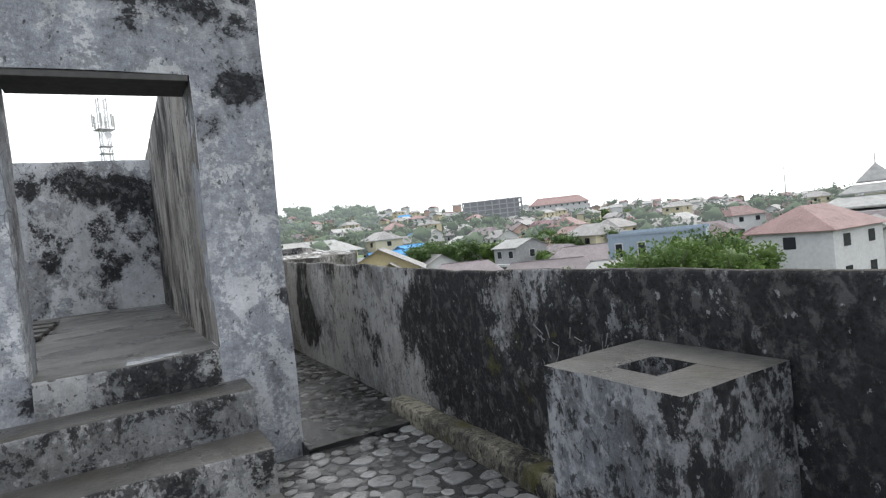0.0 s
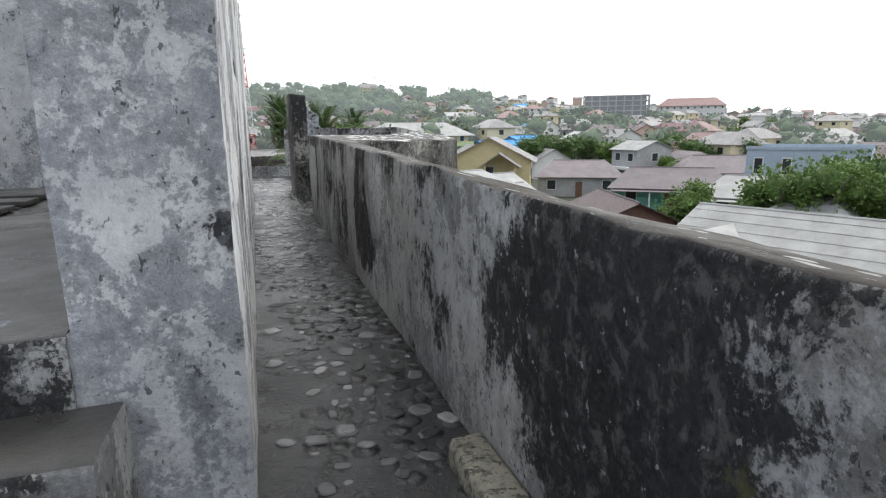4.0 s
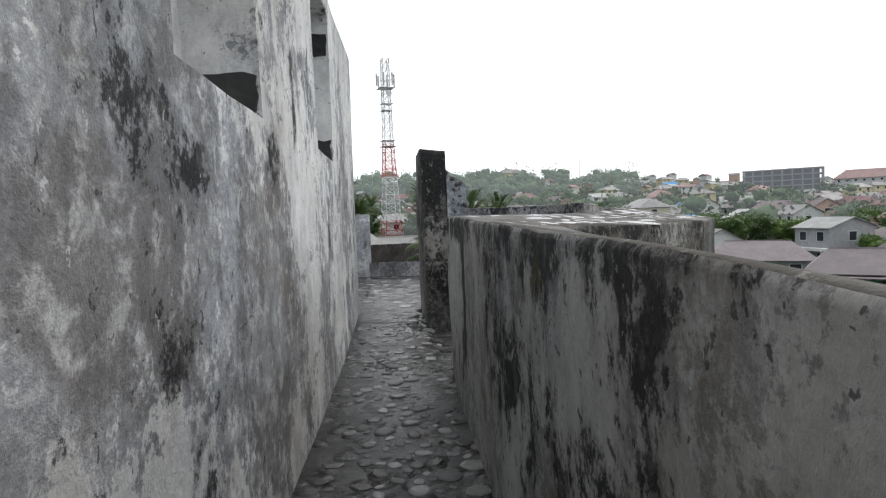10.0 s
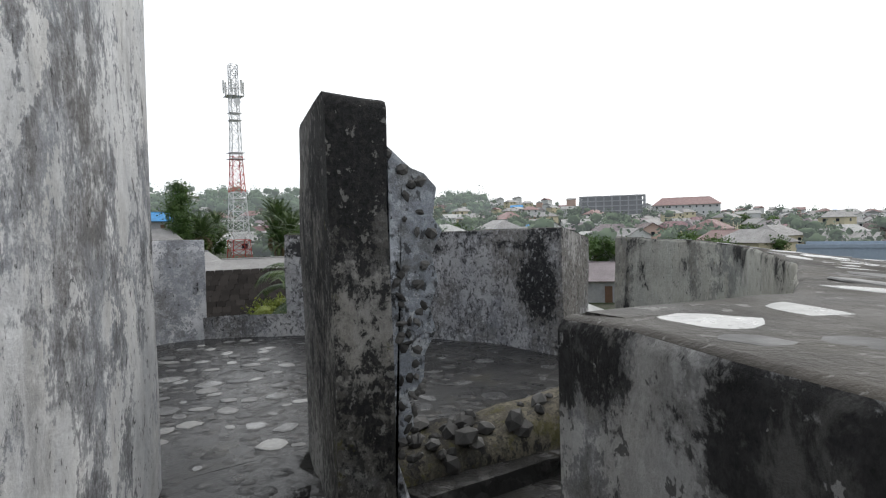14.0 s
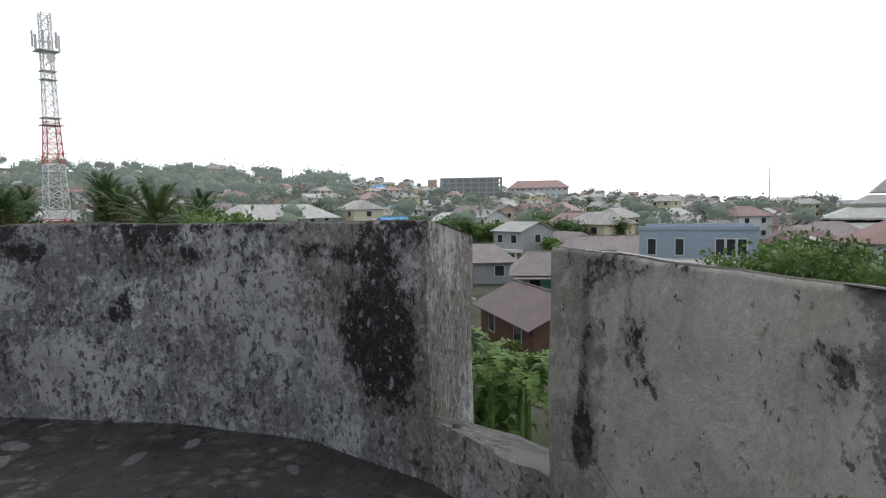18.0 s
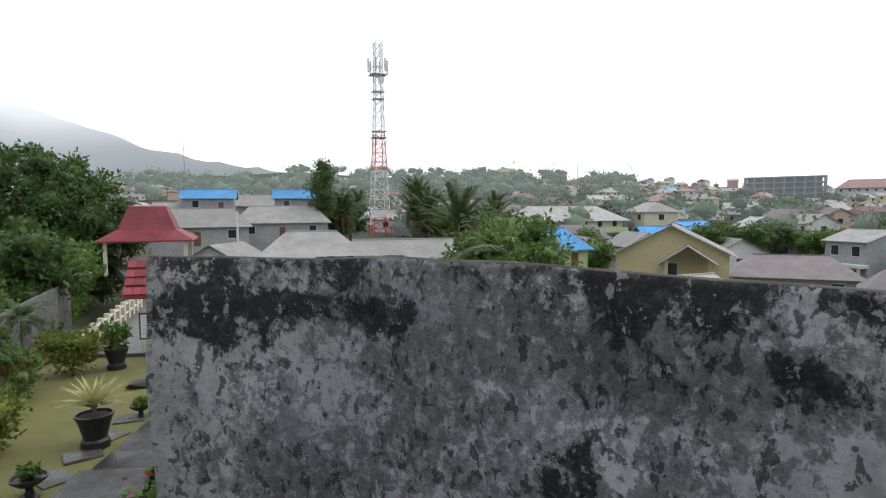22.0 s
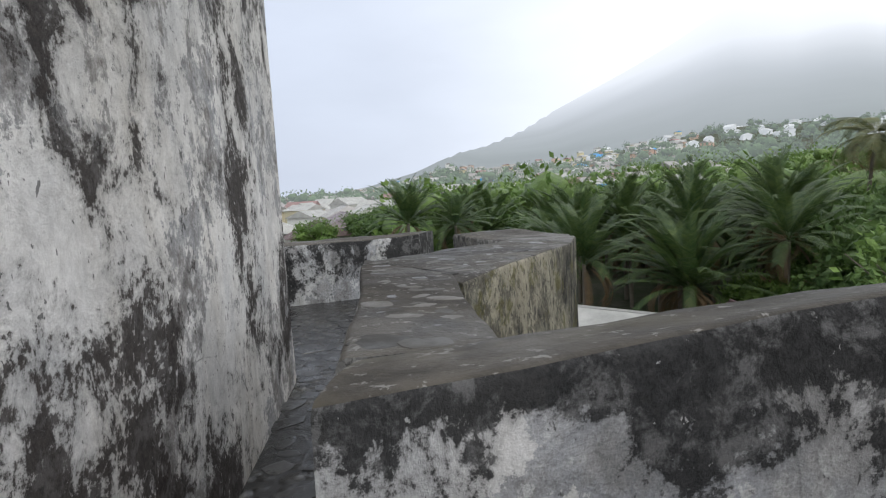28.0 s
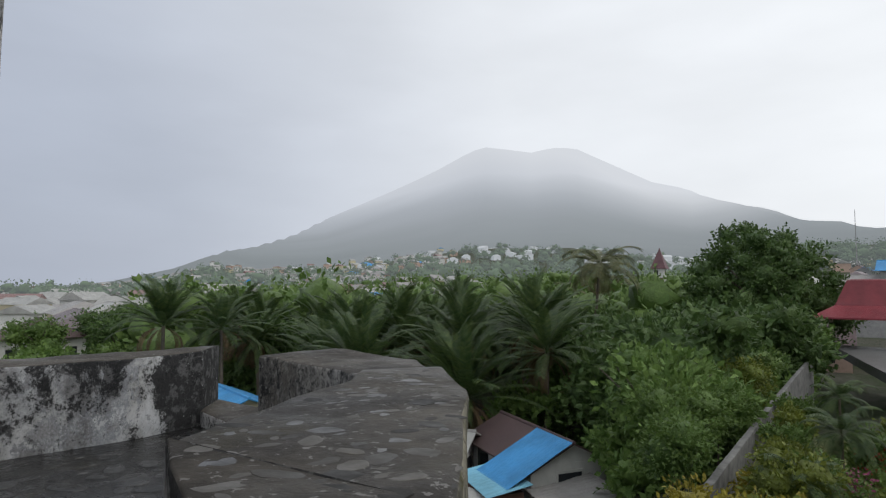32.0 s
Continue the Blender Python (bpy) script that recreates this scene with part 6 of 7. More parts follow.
forecourt = slab("road_forecourt", [(-9.4, 24.6), (2.0, 24.6), (-4, 44), (-16, 62), (-26, 62), (-14, 40)], GROUND - 0.6, GROUND + 0.05, plain("grey_paving", (0.095, 0.095, 0.092), 0.45, 5, 0.45, bump=0.6), cuts=2.0)
tagged(forecourt, "grey paved forecourt road outside the gate", "road", kind="structure")
for i in range(14):
    x = -4.85 - 0.12 * (i % 2) if i % 2 else -2.5
    st = part("stepping_slab", box(-0.36, -0.30, -0.05, 0.36, 0.30, 0.03, 0.02), M_STEP)
    st.matrix_basis = pose(x, 13.2 + 0.85 * (i // 2 * 1.3), GROUND + 0.03, 0, 0, 40 * math.sin(i * 1.7))
    tagged(st, "grey mossy stepping slab sunk in the lawn", "stepping slab", "stepping slabs")

M_POT = plain("black_glazed_pot", (0.02, 0.02, 0.022), 0.35, 10, 0.4)
M_SOIL = plain("soil", (0.05, 0.035, 0.025), 0.95, 20, 0.4)
M_AGAVE = foliage("variegated_agave", (0.48, 0.48, 0.20), (0.74, 0.70, 0.40), 0.4, 0.3)


def rosette(n, length, seed, width=0.05, rise=0.9):
    rn = random.Random(seed)
    bm = bmesh.new()
    for i in range(n):
        a, lift = 2.399 * i, rise - 0.9 * (i / n) + rn.uniform(-0.1, 0.1)
        h, sd = Vector((math.cos(a), math.sin(a), 0)), Vector((-math.sin(a), math.cos(a), 0))
        p, ang, prev = h * 0.03, lift + 0.35, None
        for j in range(5):
            w = width * (1 - (j / 4) ** 2 * 0.97)
            cur = [bm.verts.new(p + sd * w), bm.verts.new(p - Vector((0, 0, w * 0.35))), bm.verts.new(p - sd * w)]
            if prev:
                bm.faces.new((prev[0], cur[0], cur[1], prev[1]))
                bm.faces.new((prev[1], cur[1], cur[2], prev[2]))
            prev = cur
            p = p + (h * math.cos(ang) + Vector((0, 0, math.sin(ang)))) * length / 4
            ang -= 0.16
    return bm


def pot(x, y, r, h, plant, label, seed=0, z=GROUND + 0.02):
    ob = thing("plant_pot", label, "plant pot", "potted plants", at=pose(x, y, z, 0, 0, seed * 37))
    part("foot", lathe([(r * 0.72, 0), (r * 0.75, 0.02), (r * 0.72, h * 0.22), (r * 0.60, h * 0.28)], 20), M_POT, ob)
    part("body", lathe([(r * 0.58, h * 0.27), (r * 0.66, h * 0.45), (r * 0.82, h * 0.75), (r * 0.93, h * 0.93), (r, h * 0.95), (r, h), (r * 0.88, h), (r * 0.84, h * 0.9)], 20), M_POT, ob, smooth=False)
    part("soil", lathe([(r * 0.86, h * 0.90), (r * 0.84, h * 0.93), (r * 0.1, h * 0.95)], 16), M_SOIL, ob)
    if plant == "agave":
        part("stem", rod(bmesh.new(), (0, 0, h * 0.85), (0, 0, h * 1.25), 0.05, 6), M_BARK, ob)
        pl = part("leaves", rosette(40, r * 2.0, seed, 0.06), M_AGAVE, ob)
        pl.location = (0, 0, h * 1.2)
    elif plant == "bush":
        put("leaves", leaf_cloud(seed, [(0, 0, h * 1.5, r * 1.1), (r * 0.4, 0, h * 1.9, r * 0.8), (-r * 0.4, r * 0.2, h * 1.8, r * 0.8)], 500, 0.16), M_LEAF2, ob)
    return ob


pot(-4.95, 15.9, 0.40, 0.75, "agave", "large black pot with a variegated agave on the lawn", 1)
pot(-2.45, 16.9, 0.36, 0.65, "agave", "black pot with a variegated agave beside the path", 2)
pot(-4.65, 23.0, 0.38, 0.7, "agave", "black pot with a variegated agave near the gate", 3)
pot(-2.65, 23.9, 0.38, 0.7, "agave", "black pot with a spiky agave by the house", 4)
pot(-7.6, 22.6, 0.40, 0.7, "bush", "black pot with a loose grey-green bush by the fence", 5)


def urn(x, y, s, plant, seed, z=GROUND + 0.02):
    ob = thing("garden_urn", "low black pedestal urn on the lawn edge", "urn", "garden urns", at=pose(x, y, z))
    part("pedestal", lathe([(0.26 * s, 0), (0.27 * s, 0.05 * s), (0.13 * s, 0.10 * s), (0.09 * s, 0.26 * s), (0.14 * s, 0.34 * s)], 18), M_POT, ob)
    part("bowl", lathe([(0.12 * s, 0.33 * s), (0.30 * s, 0.40 * s), (0.44 * s, 0.52 * s), (0.47 * s, 0.60 * s), (0.42 * s, 0.60 * s), (0.38 * s, 0.54 * s)], 20), M_POT, ob)
    if plant:
        put("leaves", leaf_cloud(seed, [(0, 0, 0.72 * s, 0.26 * s), (0.1 * s, 0, 0.8 * s, 0.2 * s)], 160, 0.13), M_LEAF3 if seed % 2 else M_LEAF2, ob)
    return ob


for i, (x, y, s, pl) in enumerate(((-4.95, 13.6, 1.0, True), (-4.75, 17.7, 0.85, True), (-4.72, 19.6, 0.85, True), (-4.7, 21.4, 0.8, True), (-2.6, 13.4, 1.1, True), (-2.55, 19.8, 0.9, True))):
    urn(x, y, s * 0.66, pl, 30 + i)
rock = put("garden_rock", rubble_mesh(3, flat=0.45), plain("dark_rock", (0.05, 0.048, 0.046), 0.6, 6, 0.4, bump=0.8))
rock.matrix_basis = pose(-5.6, 20.6, GROUND + 0.12, 0, 0, 30) @ Matrix.Diagonal((1.7, 0.8, 0.7, 1))
tagged(rock, "dark flat boulder lying on the lawn", "rock")

M_CREAM = plain("cream_paint", (0.60, 0.56, 0.44), 0.75, 5, 0.15)
gate = thing("roofed_gate", "cream gate posts under a red tiled roof", "gate", at=pose(-6.05, 25.3, GROUND, 0, 0, 10))
for x in (-1.5, 1.5):
    pst = part("gate_post", box(x - 0.16, -0.16, -0.2, x + 0.16, 0.16, 2.35, 0.02), M_CREAM, gate)
    part("post_base", box(x - 0.24, -0.24, -0.2, x + 0.24, 0.24, 0.5, 0.02), M_CREAM, pst)
part("beam", box(-1.9, -0.1, 2.3, 1.9, 0.1, 2.5), M_CREAM, gate)
M_TILE = stone_mat("red_glazed_tile", (0.27, 0.048, 0.055), 0.25, 0.35)
rf = part("roof", roof_mesh(3.75, 1.7, 0.95, 0.2, 0), ROOFS["red"], gate)
rf.location = (0, 0, 2.42)
tile_me = bpy.data.meshes.new("roof_tile")
tb = box(-0.145, -0.15, -0.01, 0.145, 0.15, 0.03, 0.012)
tb.to_mesh(tile_me)
tb.free()
for row in range(4):
    for i in range(14):
        tl = put("roof_tile", tile_me, M_TILE, rf)
        f = (row + 0.5) / 4
        tl.matrix_basis = pose(-1.95 + i * 0.30, -(1.07 * (1 - f)), -0.22 + 1.17 * f + 0.05 + 0.012 * (row % 2), 48, 0, 0)
rail = thing("iron_gate", "black iron bar gate standing open at the entrance", "gate", at=pose(-5.6, 25.0, GROUND + 0.05, 0, 0, 8))
M_IRON = plain("black_iron", (0.025, 0.025, 0.025), 0.5, 20, 0.3)
part("gate_frame", add_box(add_box(bmesh.new(), -0.75, -0.02, 0.08, 0.75, 0.02, 0.12), -0.75, -0.02, 0.95, 0.75, 0.02, 1.0), M_IRON, rail)
for i in range(9):
    part("bar", rod(bmesh.new(), (-0.74 + i * 0.185, 0, 0.0), (-0.74 + i * 0.185, 0, 1.0), 0.014, 5), M_IRON, rail)
sign = thing("notice_board", "white notice board on a black post", "sign", at=pose(-6.6, 22.9, GROUND + 0.02, 0, 0, 5))
part("post", rod(bmesh.new(), (0, 0, -0.2), (0, 0, 1.0), 0.035), M_IRON, sign)
bd = part("board", box(-0.30, -0.02, 0.95, 0.30, 0.02, 1.75), M_WHITE, sign)
part("board_frame", box(-0.34, -0.04, 1.75, 0.34, 0.04, 1.80), M_IRON, sign)
for x in (-0.34, 0.30):
    part("board_frame", box(x, -0.04, 0.95, x + 0.04, 0.04, 1.75), M_IRON, sign)
part("board_frame", box(-0.34, -0.04, 0.90, 0.34, 0.04, 0.95), M_IRON, sign)
for i in range(7):
    part("text_bar", box(-0.24, -0.026, 1.64 - i * 0.09, 0.24 - 0.07 * (i % 3), -0.021, 1.655 - i * 0.09), plain("ink", (0.12, 0.12, 0.13)) if i == 0 else bpy.data.materials["ink"], bd)
pole = thing("flag_pole", "slim white flag pole by the gate", "pole", at=pose(-4.1, 24.6, GROUND))
part("shaft", rod(bmesh.new(), (0, 0, -0.2), (0, 0, 5.2), 0.04, 8, 0.025), M_WHITE, pole)
part("base", box(-0.25, -0.25, -0.1, 0.25, 0.25, 0.45, 0.02), M_CREAM, pole)
bin_ob = thing("green_drum", "lime green plastic drum by the gate", "drum", at=pose(-3.7, 25.6, GROUND + 0.06))
part("body", lathe([(0.24, 0), (0.26, 0.05), (0.26, 0.95), (0.2, 1.0)], 16), plain("lime_plastic", (0.28, 0.50, 0.05), 0.4), bin_ob)
part("lid", lathe([(0.2, 1.0), (0.2, 1.05), (0.05, 1.07)], 16), plain("dark_lid", (0.05, 0.1, 0.03), 0.5), bin_ob)
tub = thing("blue_drum", "blue plastic drum by the house", "drum", at=pose(-3.0, 25.3, GROUND + 0.06))
part("body", lathe([(0.2, 0), (0.22, 0.05), (0.22, 0.6), (0.18, 0.63)], 14), plain("blue_plastic", (0.02, 0.12, 0.40), 0.4), tub)

pav = thing("red_roof_pavilion", "open pavilion with a steep red two-stage roof", "pavilion", at=placed(-22.7, 62.5, 15, -3.6))
part("lower_roof", lathe([(5.9, 2.55), (5.9, 2.7), (3.6, 3.7)], 4), ROOFS["red"], pav).matrix_basis = pose(0, 0, 0, 0, 0, 45)
part("upper_roof", lathe([(3.6, 3.65), (3.3, 4.1), (2.3, 5.9), (1.9, 6.0)], 4), ROOFS["red"], pav).matrix_basis = pose(0, 0, 0, 0, 0, 45)
for x in (-3.4, 3.4):
    for y in (-3.4, 3.4):
        part("post", box(x - 0.15, y - 0.15, -0.5, x + 0.15, y + 0.15, 2.7), M_CREAM, pav)

shingle = thing("cream_cottage", "cream cottage with a dark shingle roof by the garden", "house", at=placed(0.2, 27.0, 3, GROUND))
part("wall", box(-2.4, -2.6, -0.3, 2.6, 2.4, 1.62), M_CREAM, shingle)
sr = part("roof", roof_mesh(5.0, 5.0, 1.55, 0.55, 1.2), ROOFS["wood"], shingle)
sr.location = (0.1, -0.1, 1.75)
shingle_me = bpy.data.meshes.new("shingle")
tb = box(-0.19, -0.2, -0.012, 0.19, 0.2, 0.02)
tb.to_mesh(shingle_me)
tb.free()
M_SHINGLE = stone_mat("dark_shingle", (0.024, 0.021, 0.019), 0.4, 0.8)
M_SHINGLE.node_tree.nodes["Principled BSDF"].inputs["Specular IOR Level"].default_value = 0.08
for row in range(9):
    f = (row + 0.5) / 9
    wide = 6.0 - 2.3 * f
    n = int(wide / 0.4)
    for i in range(n):
        sh = put("shingle", shingle_me, M_SHINGLE, sr)
        sh.matrix_basis = pose(-wide / 2 + 0.2 + i * (wide - 0.2) / n, -3.05 * (1 - f), -0.34 + 1.89 * f + 0.03 + 0.01 * (i % 2), 31.8, 0, 0)
win = part("window", box(-0.95, -2.66, 0.55, 0.05, -2.56, 1.75), M_DOOR, shingle)
part("pane", box(-0.87, -2.68, 0.63, -0.03, -2.55, 1.67), plain("curtained_glass", (0.45, 0.46, 0.45), 0.2), win)
part("plinth", box(-2.5, -2.75, -0.3, 2.7, -2.605, 0.1), M_CREAM, shingle)

fence = thing("garden_fence", "white fence of short posts and rails beside the road", "fence", at=pose(0, 0, 0))
for i in range(16):
    y = 23.5 + i * 1.1
    x = -9.3 - 0.28 * i
    part("post", box(x - 0.09, y - 0.09, GROUND - 0.6, x + 0.09, y + 0.09, GROUND + 1.0, 0.01), M_CREAM, fence)
for z in (0.35, 0.8):
    part("rail", rod(bmesh.new(), (-9.3, 23.5, GROUND + z), (-13.5, 40.0, GROUND + z), 0.06, 4), M_CREAM, fence)
M_SIDEWALL = plain("weathered_block_wall", (0.125, 0.125, 0.12), 0.85, 3.2, 0.75, bump=0.7)
low_wall = rough_wall("wall_garden_side", [(-8.6, 9.0), (-10.2, 13.9), (-14.35, 26.4), (-19.2, 41.5)], [(-8.8, 9.0), (-10.4, 13.9), (-14.55, 26.4), (-19.4, 41.5)], GROUND - 4.5, GROUND + 0.9, M_SIDEWALL, M_SIDEWALL, gap=0.8)
tag_wall(low_wall, "low grey garden side wall")

# garden plants
YELLOW = foliage("croton_leaf", (0.30, 0.26, 0.03), (0.42, 0.36, 0.06))
bush1 = thing("garden_shrub", "tall loose yellow-green shrub in the garden", "shrub", at=pose(-0.75, 12.4, GROUND))
part("stems", limb_mesh(5, 1.2, 0.05, 6, 0.6), M_BARK, bush1)
put("crown", leaf_cloud(51, [(0, 0, 1.0, 0.95), (0.5, 0.2, 1.7, 0.75), (-0.5, -0.1, 1.8, 0.7), (0.1, 0.3, 2.3, 0.55), (-0.2, 0, 0.5, 0.9), (0.4, -0.3, 0.8, 0.8), (-0.7, 0.1, 1.2, 0.45), (0.8, 0.1, 1.1, 0.4), (0.25, -0.2, 2.55, 0.3), (-0.55, 0.1, 2.3, 0.3)], 15000, 0.095, 0, 0.45), foliage("olive_leaf", (0.15, 0.25, 0.035), (0.36, 0.44, 0.09), 0.45, 0.35), bush1)
manila = palm(61, 2.9, 2.4, 22, "garden palm with a pale grey trunk", name="garden_palm", up=1.35, width=0.5, dry=1, thick=0.10)
manila.matrix_basis = pose(2.3, 15.5, GROUND)
for i, (x, y, s, m_, lab) in enumerate(((1.3, 19.6, 1.2, YELLOW, "bright yellow croton shrub in the garden"), (0.2, 17.8, 0.9, M_LEAF2, "low dark garden shrub"), (3.2, 18.6, 1.2, M_LEAF, "dark green garden shrub"), (-1.9, 22.3, 0.8, M_LEAF2, "shrub with pink flowers by the cottage"),
                                      (-7.0, 15.6, 1.0, M_LEAF3, "feathery yellow-green shrub on the lawn"), (-8.9, 14.5, 1.3, M_LEAF3, "yellow-green shrub along the side wall"), 
                                      (-7.9, 12.0, 1.1, M_LEAF3, "low yellow shrub below the bastion"), (4.6, 16.5, 1.5, M_LEAF, "dense dark shrub by the palm"), (4.3, 13.0, 1.2, M_LEAF2, "shrub under the bastion wall"), (1.2, 23.6, 1.6, M_LEAF3, "small leafy tree before the cottage"), (4.6, 22.5, 2.0, M_LEAF2, "leafy garden tree near the cottage"), (3.7, 17.4, 1.7, M_LEAF, "dense dark shrub behind the garden palm"), (3.3, 20.6, 1.5, M_LEAF, "dense dark shrub behind the garden palm"), (4.4, 19.2, 1.9, M_LEAF, "dense dark shrub behind the garden palm"), (5.0, 14.8, 1.5, M_LEAF, "dense dark shrub by the garden edge"))):
    ob = thing("garden_shrub", lab, "shrub", "garden shrubs", at=pose(x, y, GROUND, 0, 0, i * 50))
    part("stems", limb_mesh(70 + i, 0.6 * s, 0.03, 5, 0.35 * s), M_BARK, ob)
    put("crown", leaf_cloud(80 + i, [(0, 0, 0.6 * s, 0.6 * s), (0.35 * s, 0.1, 0.95 * s, 0.45 * s), (-0.3 * s, 0.2 * s, 1.0 * s, 0.45 * s), (0, -0.3 * s, 1.2 * s, 0.35 * s)], int(1300 * s), 0.13), m_, ob)
M_PINK = foliage("pink_flowers", (0.40, 0.09, 0.20), (0.55, 0.20, 0.30))
M_REDFL = foliage("red_flowers", (0.45, 0.02, 0.02), (0.60, 0.05, 0.03))
for i, (x, y, z, m_, n) in enumerate(((-1.8, 21.6, 1.0, M_PINK, 600), (0.9, 14.9, 0.9, M_PINK, 420), (-8.6, 16.2, 0.7, M_PINK, 260), (-8.8, 19.0, 0.7, M_REDFL, 120), (-1.9, 11.6, 0.9, M_REDFL, 90))):
    ob = thing("flowering_bush", "bush with small " + ("pink" if m_ is M_PINK else "red") + " flowers", "flowers", "flowering bushes", at=pose(x, y, GROUND))
    put("blossom", leaf_cloud(140 + i, [(0, 0, z, 0.5), (0.3, 0.2, z + 0.25, 0.35)], n, 0.08, 0, 0), m_, ob)
    put("leaves", leaf_cloud(150 + i, [(0, 0, z * 0.7, 0.6), (0.3, 0.2, z, 0.4)], 700, 0.11), M_LEAF2, ob)

for i, (x, y, s, m_, lab) in enumerate(((-8.9, 11.2, 1.3, YELLOW, "yellow croton shrub on the garden edge"), (-8.3, 13.0, 1.0, YELLOW, "yellow croton shrub on the garden edge"), (-8.0, 9.6, 1.2, M_LEAF3, "yellow-green shrub on the garden edge"),
                                      (-8.7, 22.0, 1.2, M_LEAF3, "yellow-green shrub on the garden edge"), (-10.1, 15.6, 0.8, YELLOW, "yellow croton shrub on the garden edge"), (-10.6, 18.0, 0.9, M_LEAF3, "yellow-green shrub on the garden edge"), (-11.3, 20.0, 0.9, M_LEAF2, "green leafy shrub on the garden edge"), (-12.0, 22.2, 1.0, M_LEAF3, "yellow-green shrub on the garden edge"), (-12.9, 24.6, 1.0, M_LEAF2, "green leafy shrub on the garden edge"), (-9.3, 16.0, 1.1, M_LEAF2, "green leafy shrub on the garden edge"), (-9.2, 19.8, 1.1, M_LEAF2, "green leafy shrub on the garden edge"), (-13.4, 19.8, 1.6, M_LEAF2, "green leafy shrub on the garden edge"), (-14.8, 22.8, 1.7, M_LEAF2, "green leafy shrub on the garden edge"), (-15.6, 25.6, 1.9, M_LEAF3, "yellow-green shrub by the road fence"), (-16.8, 28.5, 2.0, M_LEAF2, "green leafy shrub by the road fence"), (-12.0, 15.0, 1.6, M_LEAF2, "green leafy shrub outside the side wall"), (-13.2, 17.4, 1.8, M_LEAF2, "green leafy shrub outside the side wall"))):
    ob = thing("garden_shrub", lab, "shrub", "garden shrubs", at=pose(x, y, GROUND, 0, 0, i * 70))
    part("stems", limb_mesh(170 + i, 0.6 * s, 0.03, 5, 0.35 * s), M_BARK, ob)
    put("crown", leaf_cloud(180 + i, [(0, 0, 0.6 * s, 0.6 * s), (0.4 * s, 0.1, 0.95 * s, 0.42 * s), (-0.3 * s, 0.3 * s, 0.9 * s, 0.45 * s)], int(1500 * s), 0.13), m_, ob)

# ---- trees ----
for x, y, z, a in ((-9.4, 18.6, 0, 40), (-11.4, 24.0, 0, 160), (-8.8, 14.6, -0.4, 250)):
    copy_thing(manila, pose(x, y, GROUND + z, 0, 0, a) @ Matrix.Scale(0.5, 4))
big = thing("tree", "large spreading dark green tree by the garden", "tree", at=placed(-32.3, 63.0, 0, -7.0) @ Matrix.Diagonal((1.15, 1.15, 1.22, 1)))
part("trunk", limb_mesh(201, 6, 0.4, 7, 3.2), M_BARK, big)
rn = random.Random(77)
lobes = []
for i in range(46):
    a_, z_ = 2.399 * i, 0.8 + 10.6 * (i + 0.5) / 46
    q_ = (6.0 * math.sin(math.pi * min(0.93, 0.16 + 0.80 * z_ / 12.0)) ** 0.7) * rn.uniform(0.55, 1.0)
    lobes.append((math.cos(a_) * q_, math.sin(a_) * q_, z_, rn.uniform(1.1, 1.9)))
lobes += [(0, 0, 5.0, 4.0), (0.5, 0.3, 8.0, 3.2), (-2.6, -1.0, 11.6, 1.2), (-1.6, 0.2, 12.2, 0.9)]
put("crown", leaf_cloud(201, lobes, 26000, 0.34), M_LEAF, big)
tall = thing("tree", "tall dense columnar dark tree", "tree", at=pose(-10.6, 101, -4))
part("trunk", limb_mesh(202, 8, 0.25, 5, 1.2), M_BARK, tall)
put("crown", leaf_cloud(202, [(0, 0, 13.4, 1.6), (0.5, 0.2, 11.8, 2.1), (-0.6, 0, 10.2, 2.2), (0.4, -0.3, 8.6, 2.2), (-0.2, 0.2, 7.0, 2.1), (0.2, 0, 5.4, 1.8)], 3600, 0.36), M_LEAF, tall)
T1 = tree(203, 8.0, 8.0, M_LEAF, "round dark green town tree", 3200, 0.34, 9, 0.25, group="town trees")
T2 = tree(204, 7.0, 7.5, M_LEAF2, "leafy mid-green town tree", 3000, 0.32, 8, 0.22, group="town trees")
T3 = tree(205, 5.0, 5.5, M_LEAF2, "low leafy green tree", 2200, 0.28, 7, 0.16, group="town trees")
T1.matrix_basis = pose(54, 86, -8.0)
T2.matrix_basis = pose(37.5, 18.5, -7.6)
T3.matrix_basis = pose(33.5, 27.5, -9.2)
COCO = palm(211, 9.0, 4.4, 28, "coconut palm with a slim curved trunk", 0.8, up=1.1, group="coconut palms", width=0.75, mat=M_COCO)
COCO.matrix_basis = pose(-44.6, 51.5, -5.9) @ Matrix.Diagonal((1.15, 1.15, 1.1, 1))
SAGO = palm(212, 5.8, 4.3, 40, "broad palm with long upright feather fronds", 0, up=1.56, group="swamp palms", width=0.50, dry=8, bend=(0.2, 0.6), low=0.2)
SAGO.matrix_basis = pose(-31.5, 16.5, -9.0)
SAGO2 = palm(213, 5.0, 3.7, 38, "broad palm with arching fronds, some brown", 0.3, up=1.45, group="swamp palms", width=0.48, dry=12, bend=(0.25, 0.8), low=-0.3)
SAGO2.matrix_basis = pose(-37, 25, -8.0)
T4 = tree(206, 5.6, 6.4, M_LEAF4, "bright green broad-leaved tree in the thicket", 5200, 0.36, 15, 0.16, group="thicket trees", low=0.18)
T4.matrix_basis = pose(-17.0, 24.5, -8.0)
T5 = tree(207, 8.5, 7.5, M_LEAF, "dense dark green tree in the thicket", 6000, 0.40, 17, 0.2, group="thicket trees", low=0.15)
T5.matrix_basis = pose(-27.0, 31.0, -8.2)
BAN = banana(214, 2.2, "banana plant with broad torn leaves")
BAN.matrix_basis = pose(12.8, 15.2, -6.4)

rn = random.Random(5)
